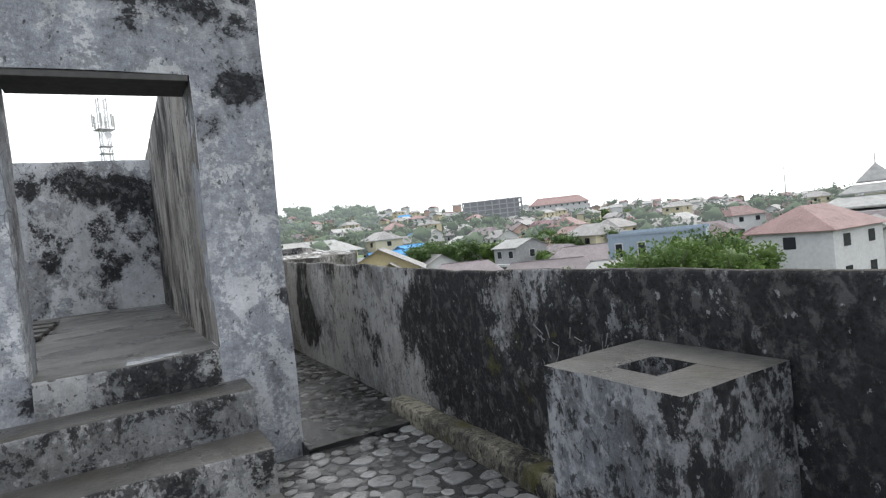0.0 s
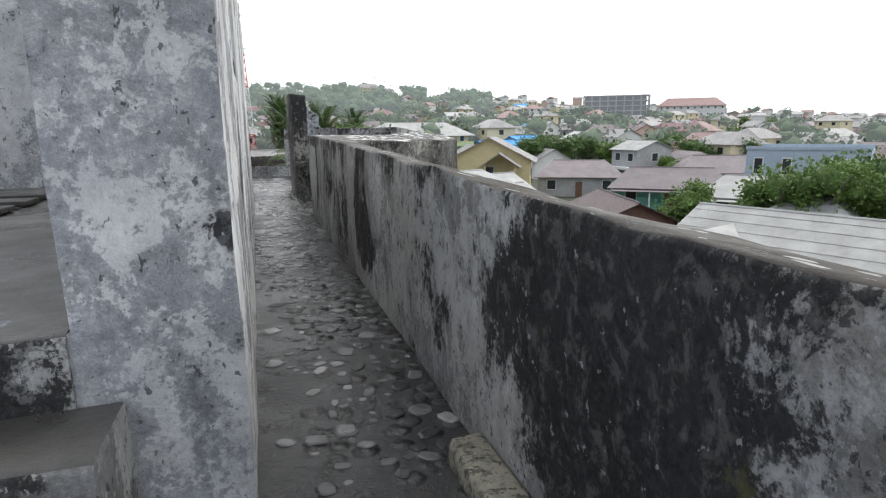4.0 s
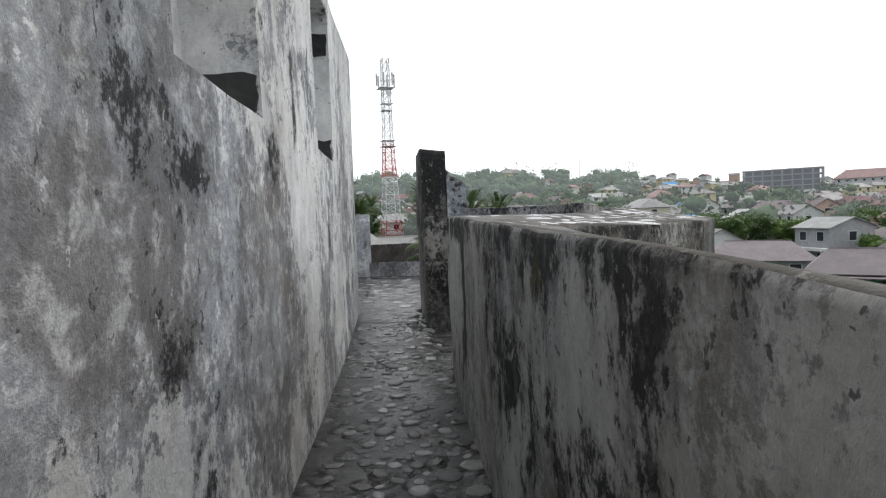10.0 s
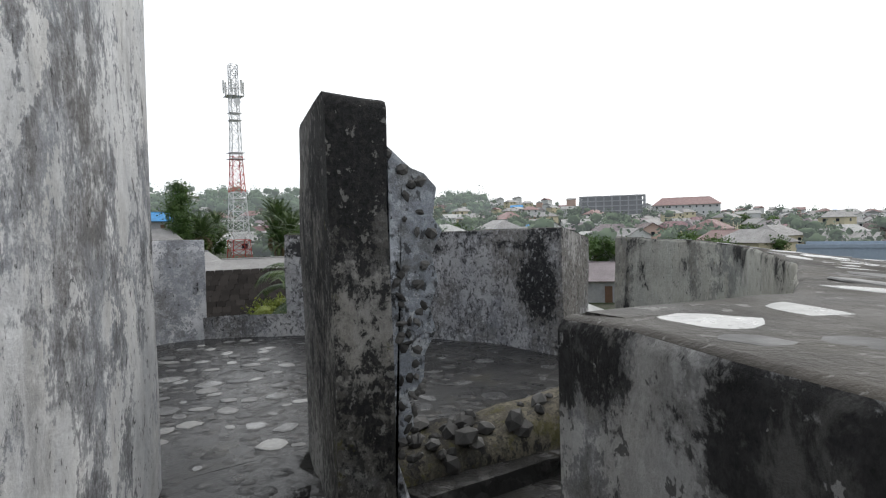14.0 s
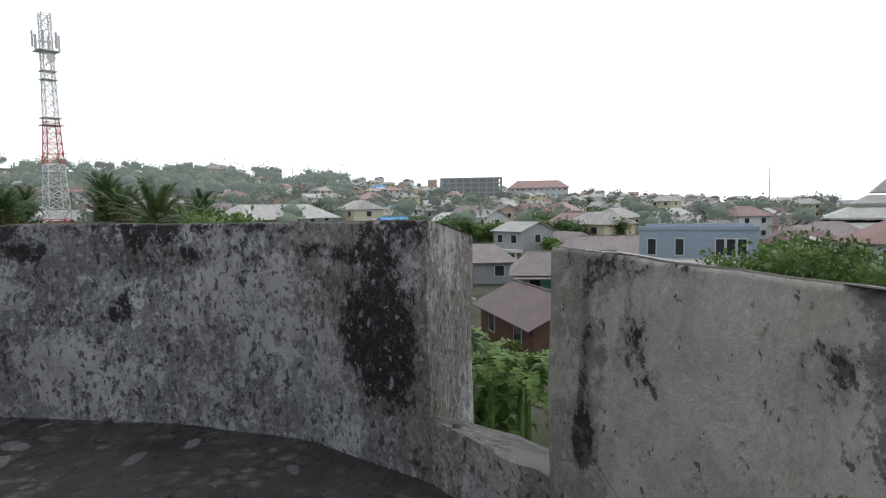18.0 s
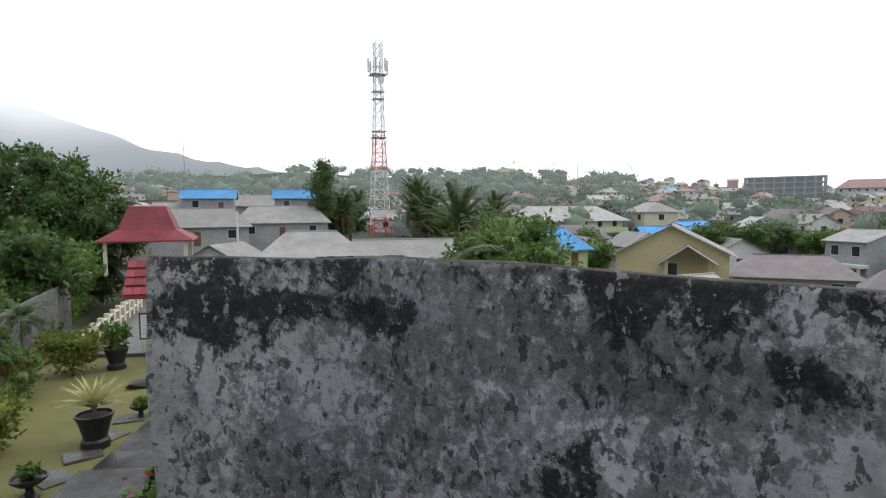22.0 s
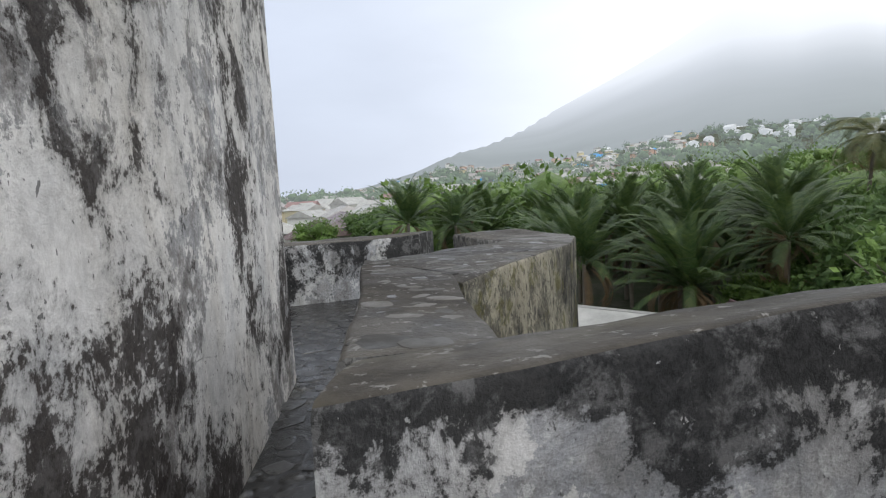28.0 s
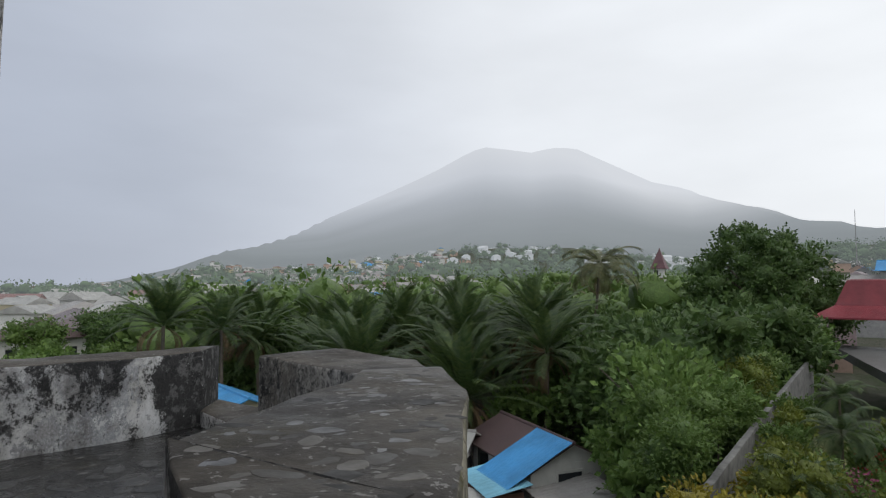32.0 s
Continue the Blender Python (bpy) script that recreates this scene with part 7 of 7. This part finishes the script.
for x, y, t in ((13.8, 16.4, 0), (11.4, 12.9, 0), (12.6, 13.1, 0), (13.5, 14.2, 0), (11.8, 11.8, 0), (10.9, 14.6, 0), (12.2, 17.2, 0), (14.6, 18.0, 0), (11.5, 25.5, 0), (13.0, 26.5, 0), (15.2, 27.5, 0), (16.8, 26.8, 0), (10.6, 23.4, 0), (12.0, 14.0, 0), (12.4, 16.0, -1.2), (13.2, 15.4, -1.4), (11.9, 15.6, -1.6), (13.0, 17.2, -1.0), (14.2, 16.8, -1.5), (12.7, 14.2, -1.8), (-24.5, 46, 0), (-13.5, 78, 0), (-12, 81, 0)):
    copy_thing(BAN, pose(x, y, land(x, y) + t + rn.uniform(-0.6, 0.6), 0, 0, rn.uniform(0, 360)))
for x, y, z in ((10.8, 62, -4.6), (7.5, 57, -5.0), (-7.5, 104, -4), (4.5, 103, -4), (7, 99, -4), (-8, 108, -4), (11, 110, -4), (15, 92, -5), (5, 98, -4.6), (19, 104, -4), (5, 116, 0), (6, 112, -1), (9, 113, -1), (-6, 116, -1), (6, 121, 0)):
    copy_thing(SAGO2 if rn.random() < 0.4 else SAGO, pose(x, y, z - rn.uniform(0, 1.0), 0, 0, rn.uniform(0, 360)))
# swamp palms below the west wall
for i in range(150):
    az, r = rn.uniform(43, 79), 28 * (66 / 28) ** rn.random()
    x, y = -r * math.sin(radians(az)), r * math.cos(radians(az))
    if (r < 34 and az < 60) or (r < 50 and az > 66) or (r < 40 and az > 60) or not free_spot(x, y, 2.5):
        continue
    copy_thing(SAGO if rn.random() < 0.55 else SAGO2, pose(x, y, -7.7 + rn.uniform(-2.6, 1.2), 0, 0, rn.uniform(0, 360)))
# thicket of broad-leaved trees between the palms and the garden
for i in range(230):
    az, r = rn.uniform(17, 88), 21 * (130 / 21) ** rn.random()
    x, y = -r * math.sin(radians(az)), r * math.cos(radians(az))
    if (x > min(-15, -10.4 - 0.33 * (min(y, 60) - 9)) and y > 8) or (r < 29 and az > 40) or (r < 34 and az > 43) or (r < 30 and az < 34) or (az < 27 and r > 30) or (34 < r < 50 and az > 66) or (43 < az < 79 and r < 62 and rn.random() < 0.72) or not free_spot(x, y, 3.2):
        continue
    h = rn.random()
    low_ = T4 if h < 0.45 else (T5 if h < 0.75 else T3)
    copy_thing(low_ if r < 75 else (T1 if h < 0.5 else T2), pose(x, y, land(x, y) - rn.uniform(0, 1.6), 0, 0, rn.uniform(0, 360)))
for x, y, z, k_ in ((-19.5, 30, -8.0, T4), (-22, 34, -8.3, T5), (-16.4, 22.4, -9.8, T4), (-23, 27.5, -8.9, T3), (-21.0, 38, -7.4, T5), (-18.6, 30, -7.6, T4), (-26.5, 40, -7.6, T5), (-31, 33.5, -8.4, T4), (-22.5, 44, -6.6, T4), (-23.0, 47, -6.0, T4), (-27.5, 25.8, -9.4, T4)):
    copy_thing(k_, pose(x, y, z, 0, 0, rn.uniform(0, 360)))
for x, y, z in ((-19.6, 22.8, -7.6), (-18.6, 22.0, -7.8), (-20.4, 24.0, -7.2), (-17.6, 20.6, -8.2), (-25.6, 24.6, -7.4), (-16.4, 19.2, -8.4)):
    copy_thing(BAN, pose(x, y, z, 0, 0, rn.uniform(0, 360)))
for x, y in ((-84, 92), (-120, 60), (-95, 120)):
    copy_thing(COCO, pose(x, y, land(x, y) - 2, 0, 0, rn.uniform(0, 360)))
for x, y, k_ in ((72, 82, 1), (62, 92, 1), (70, 89, 2), (57, 96, 1), (98, 108, 2), (120, 112, 1), (128, 106, 2), (78, 78, 1), (84, 74, 1), (66, 90, 2), (55, 100, 2), (50, 88, 1), (26, 74, 2), (22, 84, 1), (33, 96, 2), (9, 40, 2), (11.5, 47, 2), (7, 36, 3), (9.5, 33, 3), (5.8, 30, 3), (25, 98, 1), (18, 120, 1), (-7, 113, 1), (-9, 108, 2), (7, 109, 1), (9, 107, 2), (13, 111, 1), (8, 106, 2), (-9, 118, 1), (15, 122, 2), (20, 112, 1), (58, 150, 1), (46, 152, 2), (36, 21, 2), (40, 15, 2), (44, 20, 1), (34, 28, 3), (52, 25, 2), (210, 205, 1), (218, 208, 1), (226, 200, 2), (62.5, 65.5, 3)):
    copy_thing((None, T1, T2, T3)[k_], pose(x, y, land(x, y) - 0.4, 0, 0, rn.uniform(0, 360)))
scatter_houses(230, -66, 24, 72, 640, 12.5, KINDS, WEIGHT)
scatter_houses(46, -80, -50, 58, 170, 12.0, KINDS, WEIGHT)


def far_village(name, count, az0, az1, r0, r1, seed, label, painted_haze=False):
    """Houses too far to tell apart singly: white and coloured boxes with pitched roofs, one mesh."""
    rv = random.Random(seed)
    verts, faces, mats = [], [], []
    for _ in range(count):
        az, r = rv.uniform(az0, az1), r0 * (r1 / r0) ** rv.random()
        x, y = -r * math.sin(radians(az)), r * math.cos(radians(az))
        if not free_spot(x, y, 9):
            continue
        w, d, h, e = rv.uniform(7, 11), rv.uniform(6, 9), rv.uniform(3.5, 6.5), rv.uniform(1.4, 2.4)
        m = pose(x, y, land(x, y), 0, 0, rv.uniform(0, 180))
        n = len(verts)
        pts = [(sx * w / 2, sy * d / 2, z) for z in (-4, h) for sx, sy in ((-1, -1), (1, -1), (1, 1), (-1, 1))]
        pts += [(sx * (w / 2 + 0.5), sy * (d / 2 + 0.5), h - 0.1) for sx, sy in ((-1, -1), (1, -1), (1, 1), (-1, 1))] + [(-w / 2 - 0.4, 0, h + e), (w / 2 + 0.4, 0, h + e)]
        verts += [tuple(m @ Vector(p)) for p in pts]
        wall_m, roof_m = rv.choice((0, 0, 0, 1, 2)), rv.choice((3, 3, 3, 3, 4, 4, 3, 4, 4, 5, 3, 3, 4, 5, 3, 4, 3, 4, 6))
        for q in ((0, 1, 5, 4), (1, 2, 6, 5), (2, 3, 7, 6), (3, 0, 4, 7)):
            faces.append([n + i for i in q]), mats.append(wall_m)
        for q in ((8, 9, 13, 12), (10, 11, 12, 13), (9, 10, 13), (11, 8, 12)):
            faces.append([n + i for i in q]), mats.append(roof_m)
    me = mesh_from(name, verts, faces)
    for m_ in (WALLS["white"], WALLS["cream"], WALLS["pink"], ROOFS["pale"], ROOFS["grey"], ROOFS["salmon"], ROOFS["blue"]):
        me.materials.append(m_)
    # haze-mixed colours replace the plain ones
    if painted_haze:
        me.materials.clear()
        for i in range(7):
            me.materials.append(HAZE_HOUSE[i > 3])
    me.polygons.foreach_set("material_index", mats)
    return tagged(put(name, me, None), label, "houses", kind="stuff")


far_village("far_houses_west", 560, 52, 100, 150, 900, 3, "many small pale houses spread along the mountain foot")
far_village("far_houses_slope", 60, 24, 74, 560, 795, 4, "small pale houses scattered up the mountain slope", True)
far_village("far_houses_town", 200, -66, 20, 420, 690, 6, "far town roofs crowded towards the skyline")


def woods(name, spots_, seed, label, mat, leaf=0.9, per=90, high=7.0):
    """A wood seen from afar: the leaf clumps of many crowns in one mesh."""
    r = np.random.RandomState(seed)
    c = np.array([(x, y, land(x, y) + high * 0.5, 0) for x, y in spots_])
    n = len(c)
    scale = 0.7 + 0.7 * r.rand(n)
    pick = np.repeat(np.arange(n), per)
    way = r.normal(size=(n * per, 3))
    way /= np.linalg.norm(way, axis=1, keepdims=True)
    lobe = r.normal(size=(n, 5, 3)) * np.array([0.45, 0.45, 0.3])
    pos = c[pick, :3] + (lobe[pick, r.randint(0, 5, n * per)] + way * (0.45 + 0.3 * r.rand(n * per, 1))) * (high * 0.62 * scale[pick])[:, None]
    out = way + r.normal(size=way.shape) * 0.6
    out /= np.linalg.norm(out, axis=1, keepdims=True)
    side = np.cross(out, r.normal(size=way.shape))
    side /= np.linalg.norm(side, axis=1, keepdims=True)
    s = leaf * (0.6 + 0.8 * r.rand(n * per, 1))
    verts = np.stack([pos - out * s * 0.6, pos + side * s * 0.4, pos + out * s * 0.6, pos - side * s * 0.4], 1).reshape(-1, 3)
    i = np.arange(n * per) * 4
    blobs = [(*(c[a, :3] + lobe[a, b] * high * 0.62 * scale[a]), 0.62 * high * 0.62 * scale[a]) for a in range(n) for b in range(3)]
    cv, cf = clumps(r, blobs, 0.66)
    faces_ = np.concatenate([np.stack([i, i + 1, i + 2], 1), np.stack([i, i + 2, i + 3], 1), cf + len(verts)])
    ob = put(name, mesh_from(name, np.concatenate([verts, cv]), faces_), mat, smooth=True)
    return tagged(ob, label, "wood", kind="stuff")


def spread(count, az0, az1, r0, r1, seed, power=1.0):
    rv = random.Random(seed)
    out = []
    for _ in range(count):
        az, r = rv.uniform(az0, az1), r0 * (r1 / r0) ** (rv.random() ** power)
        out.append((-r * math.sin(radians(az)), r * math.cos(radians(az))))
    return out


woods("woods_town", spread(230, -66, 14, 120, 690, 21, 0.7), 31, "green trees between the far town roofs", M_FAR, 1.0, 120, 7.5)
woods("woods_ridge", spread(220, -23, 24, 330, 720, 22, 0.6), 32, "wooded hill ridge behind the town", M_HAZE_WOOD, 1.3, 150, 13)
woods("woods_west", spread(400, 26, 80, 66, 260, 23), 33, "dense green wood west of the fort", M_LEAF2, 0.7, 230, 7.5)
woods("woods_foot", spread(420, 24, 97, 240, 790, 24), 34, "dark wood on the mountain foot", M_HAZE_WOOD, 1.3, 110, 9)

from mathutils.bvhtree import BVHTree

# ---- stones set into floors and wall tops ----
def pebble_mesh(seed, n=11):
    """A flat worn stone, 1 m across and about 0.3 high, to be scaled."""
    rv = random.Random(seed)
    bm = bmesh.new()
    a0 = rv.random() * 6
    rim = [0.5 * (0.80 + 0.30 * rv.random()) for _ in range(n)]
    rings = []
    for f, z in ((1.0, -0.25), (0.96, 0.08), (0.72, 0.22)):
        rings.append([bm.verts.new((f * rim[i] * math.cos(a0 + 6.2832 * i / n), f * rim[i] * math.sin(a0 + 6.2832 * i / n), z + rv.uniform(-0.03, 0.03))) for i in range(n)])
    for r0, r1 in zip(rings, rings[1:]):
        for i in range(n):
            bm.faces.new((r0[i], r0[(i + 1) % n], r1[(i + 1) % n], r1[i]))
    bm.faces.new(rings[-1])
    me = bpy.data.meshes.new("stone")
    bm.to_mesh(me)
    bm.free()
    return me


def dart(count, inside, size, seed, gap=0.9):
    """Spots for stones in an area, no two of them closer than they are wide."""
    rv = random.Random(seed)
    got = []
    cell = {}
    for _ in range(count * 25):
        if len(got) >= count:
            break
        x, y, s = *inside(rv), rv.uniform(*size)
        key = (int(x / 0.3), int(y / 0.3))
        near = [q for i in (-1, 0, 1) for j in (-1, 0, 1) for q in cell.get((key[0] + i, key[1] + j), ())]
        if all((x - a) ** 2 + (y - b) ** 2 > (gap * (s + c) / 2) ** 2 for a, b, c in near):
            got.append((x, y, s))
            cell.setdefault(key, []).append((x, y, s))
    return got


def top_of(ob):
    """The height and slope of an object's upper side at a spot."""
    tree_ = BVHTree.FromPolygons([v.co.copy() for v in ob.data.vertices], [tuple(p.vertices) for p in ob.data.polygons])

    def at(x, y):
        hit, n, _, _ = tree_.ray_cast(Vector((x, y, 5.0)), Vector((0, 0, -1)))
        if hit is None:
            return 0.0, Vector((0, 0, 1))
        return hit.z, n if n.z > 0.5 else Vector((0, 0, 1))
    return at


PEBBLES = [pebble_mesh(i) for i in range(10)]


def lay_stones(parent, spots_, level, mats, seed, tall=0.35, sink=0.0, stretch=1.5, most=300):
    """Each stone is a part of what it lies in; those past the first few hundred are joined."""
    rv = random.Random(seed)
    verts, faces, picks = [], [], []
    for n, (x, y, s) in enumerate(spots_):
        me = PEBBLES[rv.randrange(10)]
        z, n_ = level(x, y)
        tip = Vector((0, 0, 1)).rotation_difference(n_).to_matrix().to_4x4()
        m = Matrix.Translation((x, y, z + (s * 0.01 if tall > 0.06 else -0.001) - sink)) @ tip @ pose(0, 0, 0, 0, 0, rv.uniform(0, 360)) @ Matrix.Diagonal((s, s / stretch if rv.random() < 0.7 else s, s * tall, 1))
        mat = rv.choice(mats)
        if n < most:
            key = me.name + mat.name
            data = bpy.data.meshes.get(key)
            if data is None:
                data = me.copy()
                data.name = key
                data.materials.append(mat)
            ob = new("stone", data)
            ob.parent = parent
            ob.matrix_basis = m
        else:
            k0 = len(verts)
            verts += [tuple(m @ v.co) for v in me.vertices]
            faces += [[k0 + i for i in p.vertices] for p in me.polygons]
            picks += [mats.index(mat)] * len(me.polygons)
    if verts:
        me = mesh_from("stones", verts, faces)
        for one in mats:
            me.materials.append(one)
        me.polygons.foreach_set("material_index", picks)
        ob = put("stones", me, None, parent)
        tagged(ob, kind="stuff")


M_WETDARK = stone_mat("wet_black_stone", (0.042, 0.042, 0.042), 0.35, 0.16)
M_WETSTONE = stone_mat("wet_dark_stone", (0.12, 0.12, 0.12), 0.35, 0.12)
M_COBBLE = stone_mat("wet_grey_cobble", (0.17, 0.17, 0.168), 0.35, 0.10)
M_STONE_D = stone_mat("dark_pebble_stone", (0.085, 0.085, 0.085), 0.4, 0.3)
M_SLATE = stone_mat("slate_slab", (0.070, 0.066, 0.060), 0.78, 0.5)


corr = dart(520, lambda rv: (min(0.86, max(0.1, rv.gauss(0.52, 0.17))), rv.uniform(-9.3, -0.1) if rv.random() < 0.55 else rv.uniform(-4.5, 0.4)), (0.04, 0.15), 61)
corr.sort(key=lambda q: abs(q[1] + 4.5))
lay_stones(floor_corridor, corr, top_of(floor_corridor), [M_STONE, M_WETSTONE, M_STONE_D, M_WETDARK, M_WETDARK], 71, tall=0.2)


def terrace_spot(rv):
    while True:
        x, y = rv.uniform(-2.3, 3.2), rv.uniform(0.75, 5.0)
        if (x - 0.6) ** 2 + (y - 2.2) ** 2 < 2.75 ** 2 and not (0.7 < x < 1.3 and y < 1.1) and (x > 0.7 or y > 0.8) and (x < 0.8 or y > 0.7):
            return x, y


terr = dart(300, terrace_spot, (0.08, 0.24), 62, 0.85)
terr.sort(key=lambda q: q[0] ** 2 + (q[1] - 1.5) ** 2)
pale_side = [q for q in terr if q[0] < 0.8]
dark_side = [q for q in terr if q[0] >= 0.8]
lay_stones(floor_terrace, pale_side, top_of(floor_terrace), [M_COBBLE, M_STONE, M_STONE, M_STONE_D], 72, tall=0.14)
lay_stones(floor_terrace, dark_side, top_of(floor_terrace), [M_WETDARK, M_WETDARK, M_WETDARK, M_WETSTONE], 78, tall=0.10, stretch=2.0)
fore = dart(430, lambda rv: (rv.uniform(-1.9, 0.73), rv.uniform(-13.5, -9.65)) if rv.random() < 0.3 else (rv.uniform(-0.3, 0.73), rv.uniform(-11.6, -9.65)), (0.09, 0.19), 63, 0.78)
fore = [q for q in fore if not (q[0] < -0.3 and q[1] > -10.65) and not (q[0] > 0.3 and -12.4 < q[1] < -11.65)]
fore.sort(key=lambda q: math.dist(q[:2], (0.3, -10.2)))
lay_stones(floor_entry, fore, top_of(floor_entry), [M_STONE_D, M_WETSTONE, M_COBBLE, M_COBBLE], 73, tall=0.22, stretch=1.35)
west = dart(260, lambda rv: (rv.uniform(-8.6, -2.9), rv.uniform(1.2, 2.4)) if rv.random() < 0.4 else (rv.uniform(-8.6, -6.2), rv.uniform(0.0, 2.6)), (0.15, 0.4), 64, 0.8)
lay_stones(floor_west, west, top_of(floor_west), [M_WETDARK], 74, tall=0.07, stretch=1.9)


def in_plan(poly):
    def inside(x, y):
        hit = False
        for (ax, ay), (bx, by) in zip(poly, poly[1:] + poly[:1]):
            if (ay > y) != (by > y) and x < (bx - ax) * (y - ay) / (by - ay) + ax:
                hit = not hit
        return hit
    return inside


def spots_in(poly, count, size, seed, gap=0.8):
    ok = in_plan(poly)
    x0, x1, y0, y1 = min(p[0] for p in poly), max(p[0] for p in poly), min(p[1] for p in poly), max(p[1] for p in poly)

    def pick(rv):
        while True:
            x, y = rv.uniform(x0, x1), rv.uniform(y0, y1)
            if ok(x, y):
                return x, y
    return dart(count, pick, size, seed, gap)


SHOULDER = [(1.05, -1.85), (1.45, -1.78), (2.3, -1.05), (3.0, -0.1), (3.35, 0.85), (3.45, 1.6), (4.25, 1.65), (4.15, 0.75), (3.85, -0.2), (3.15, -1.2), (2.4, -2.0), (1.5, -2.75)]
# pale slabs painted as sky-bright puddles, with dark stones between
lay_stones(shoulder, spots_in(SHOULDER, 150, (0.10, 0.32), 65, 0.72), top_of(shoulder), [M_PUDDLE_SHEEN, M_PUDDLE_SHEEN, M_STONE_D], 75, tall=0.035, stretch=1.7)
TOPW = [(-2.899, 1.568), (-4.886, 1.799), (-5.375, 2.297), (-5.947, 2.927), (-6.318, 3.178), (-6.167, 3.561), (-5.744, 3.324), (-5.227, 3.034), (-4.635, 2.553), (-4.000, 2.015), (-3.563, 1.887), (-2.871, 1.776)]
top_b, top_p = top_of(bulge), top_of(p_west)
lay_stones(bulge, spots_in(TOPW, 300, (0.05, 0.17), 66, 0.7), lambda x, y: max(top_b(x, y), top_p(x, y), key=lambda q: q[0]), [M_SLATE, M_SLATE, M_STONE_D, M_SLATE, M_SLATE, M_SLATE], 76, tall=0.04, stretch=1.9)
lay_stones(p_east, spots_in([(0.98, -10.5), (1.33, -10.5), (1.35, -1.9), (0.98, -1.9)], 130, (0.04, 0.13), 67, 0.9), top_of(p_east), [M_STONE_D, M_STONE, M_SLATE, M_STONE], 77, tall=0.05, stretch=2.2)

# rubble in the broken wall end, its footing and the outer face of the west shoulder
rv = random.Random(9)
RUB = [rubble_mesh(i + 20) for i in range(6)]
for me in RUB:
    me.materials.append(stone_mat("rubble_stone", (0.075, 0.073, 0.07), 0.5, 0.5) if "rubble_stone" not in bpy.data.materials else bpy.data.materials["rubble_stone"])
EDGE = [(1.09, 1.71), (1.15, 1.66), (1.22, 1.62), (1.27, 1.55), (1.25, 1.42), (1.28, 1.36), (1.24, 1.25), (1.26, 1.12), (1.22, 1.02), (1.24, 0.9), (1.19, 0.82), (1.20, 0.7), (1.13, 0.62), (1.14, 0.5), (1.09, 0.42)]
for x, z in EDGE:
    for y in (0.06, 0.2, 0.36, 0.5):
        ob = new("rubble", rv.choice(RUB))
        ob.parent = stub
        s = rv.uniform(0.035, 0.075)
        ob.matrix_basis = pose(x - 0.02 + rv.uniform(-0.03, 0.02), y + rv.uniform(-0.04, 0.04), z + rv.uniform(-0.03, 0.03), rv.uniform(0, 360), rv.uniform(0, 360), 0) @ Matrix.Scale(s, 4)
for i in range(46):
    ob = new("rubble", rv.choice(RUB))
    ob.parent = stub
    z = rv.uniform(0.3, 1.6)
    ob.matrix_basis = pose(1.08 + rv.uniform(0.0, 0.16) * (0.4 + 0.6 * z / 1.6), 0.030, z, rv.uniform(0, 360), rv.uniform(0, 360), 0) @ Matrix.Diagonal((rv.uniform(0.03, 0.07), rv.uniform(0.03, 0.06), rv.uniform(0.025, 0.05), 1))
for i in range(110):
    f = rv.random()
    j = min(4, int(f * 5))
    u = f * 5 - j
    x = ridge_path[j][0] + (ridge_path[j + 1][0] - ridge_path[j][0]) * u
    y = ridge_path[j][1] + (ridge_path[j + 1][1] - ridge_path[j][1]) * u
    ob = new("rubble", rv.choice(RUB))
    ob.parent = ridge
    ob.matrix_basis = pose(x + rv.uniform(-0.05, 0.05), y + rv.uniform(-0.18, 0.2), 0.20 + 0.20 * f + rv.uniform(-0.10, 0.05), rv.uniform(0, 360), rv.uniform(0, 360), 0) @ Matrix.Scale(rv.uniform(0.05, 0.15), 4)
# brick edging in the slot between the keep and the rampart
brick_me = bpy.data.meshes.new("brick")
bb = box(-0.11, -0.055, -0.03, 0.11, 0.055, 0.03, 0.008)
bb.to_mesh(brick_me)
bb.free()
brick_me.materials.append(M_BRICK)
for i in range(22):
    ob = new("brick", brick_me)
    ob.parent = floor_west
    ob.matrix_basis = pose(-2.1 - 0.12 * (i // 2), 1.02 + 0.016 * (i // 2) + 0.22 * (i % 2) + rv.uniform(-0.02, 0.02), 0.15, rv.uniform(-3, 3), rv.uniform(-3, 3), 90 + rv.uniform(-6, 6))

p_top = BVHTree.FromPolygons([v.co.copy() for v in p_east.data.vertices], [tuple(p.vertices) for p in p_east.data.polygons])
# pale scratches in the mould of the entry parapet
scratch_me = bpy.data.meshes.new("scratch")
bb = box(-0.002, -0.5, -0.03, 0.002, 0.5, 0.03)
bb.to_mesh(scratch_me)
bb.free()
scratch_me.materials.append(plain("scratched_lime", (0.24, 0.24, 0.23), 0.9, 40, 0.3))
for i in range(16):
    y, z = -10.98 - 0.036 * i + rv.uniform(-0.03, 0.03), 0.72 + rv.uniform(-0.10, 0.10)
    ob = new("scratch", scratch_me)
    ob.parent = p_east
    near = p_top.find_nearest(Vector((0.9, y, z)))[0]
    ob.matrix_basis = pose(near.x - 0.002, y, z, rv.choice((90, 70, 110, 20, -25)) + rv.uniform(-12, 12), 0, 0) @ Matrix.Diagonal((1, rv.uniform(0.04, 0.09), 0.045, 1))
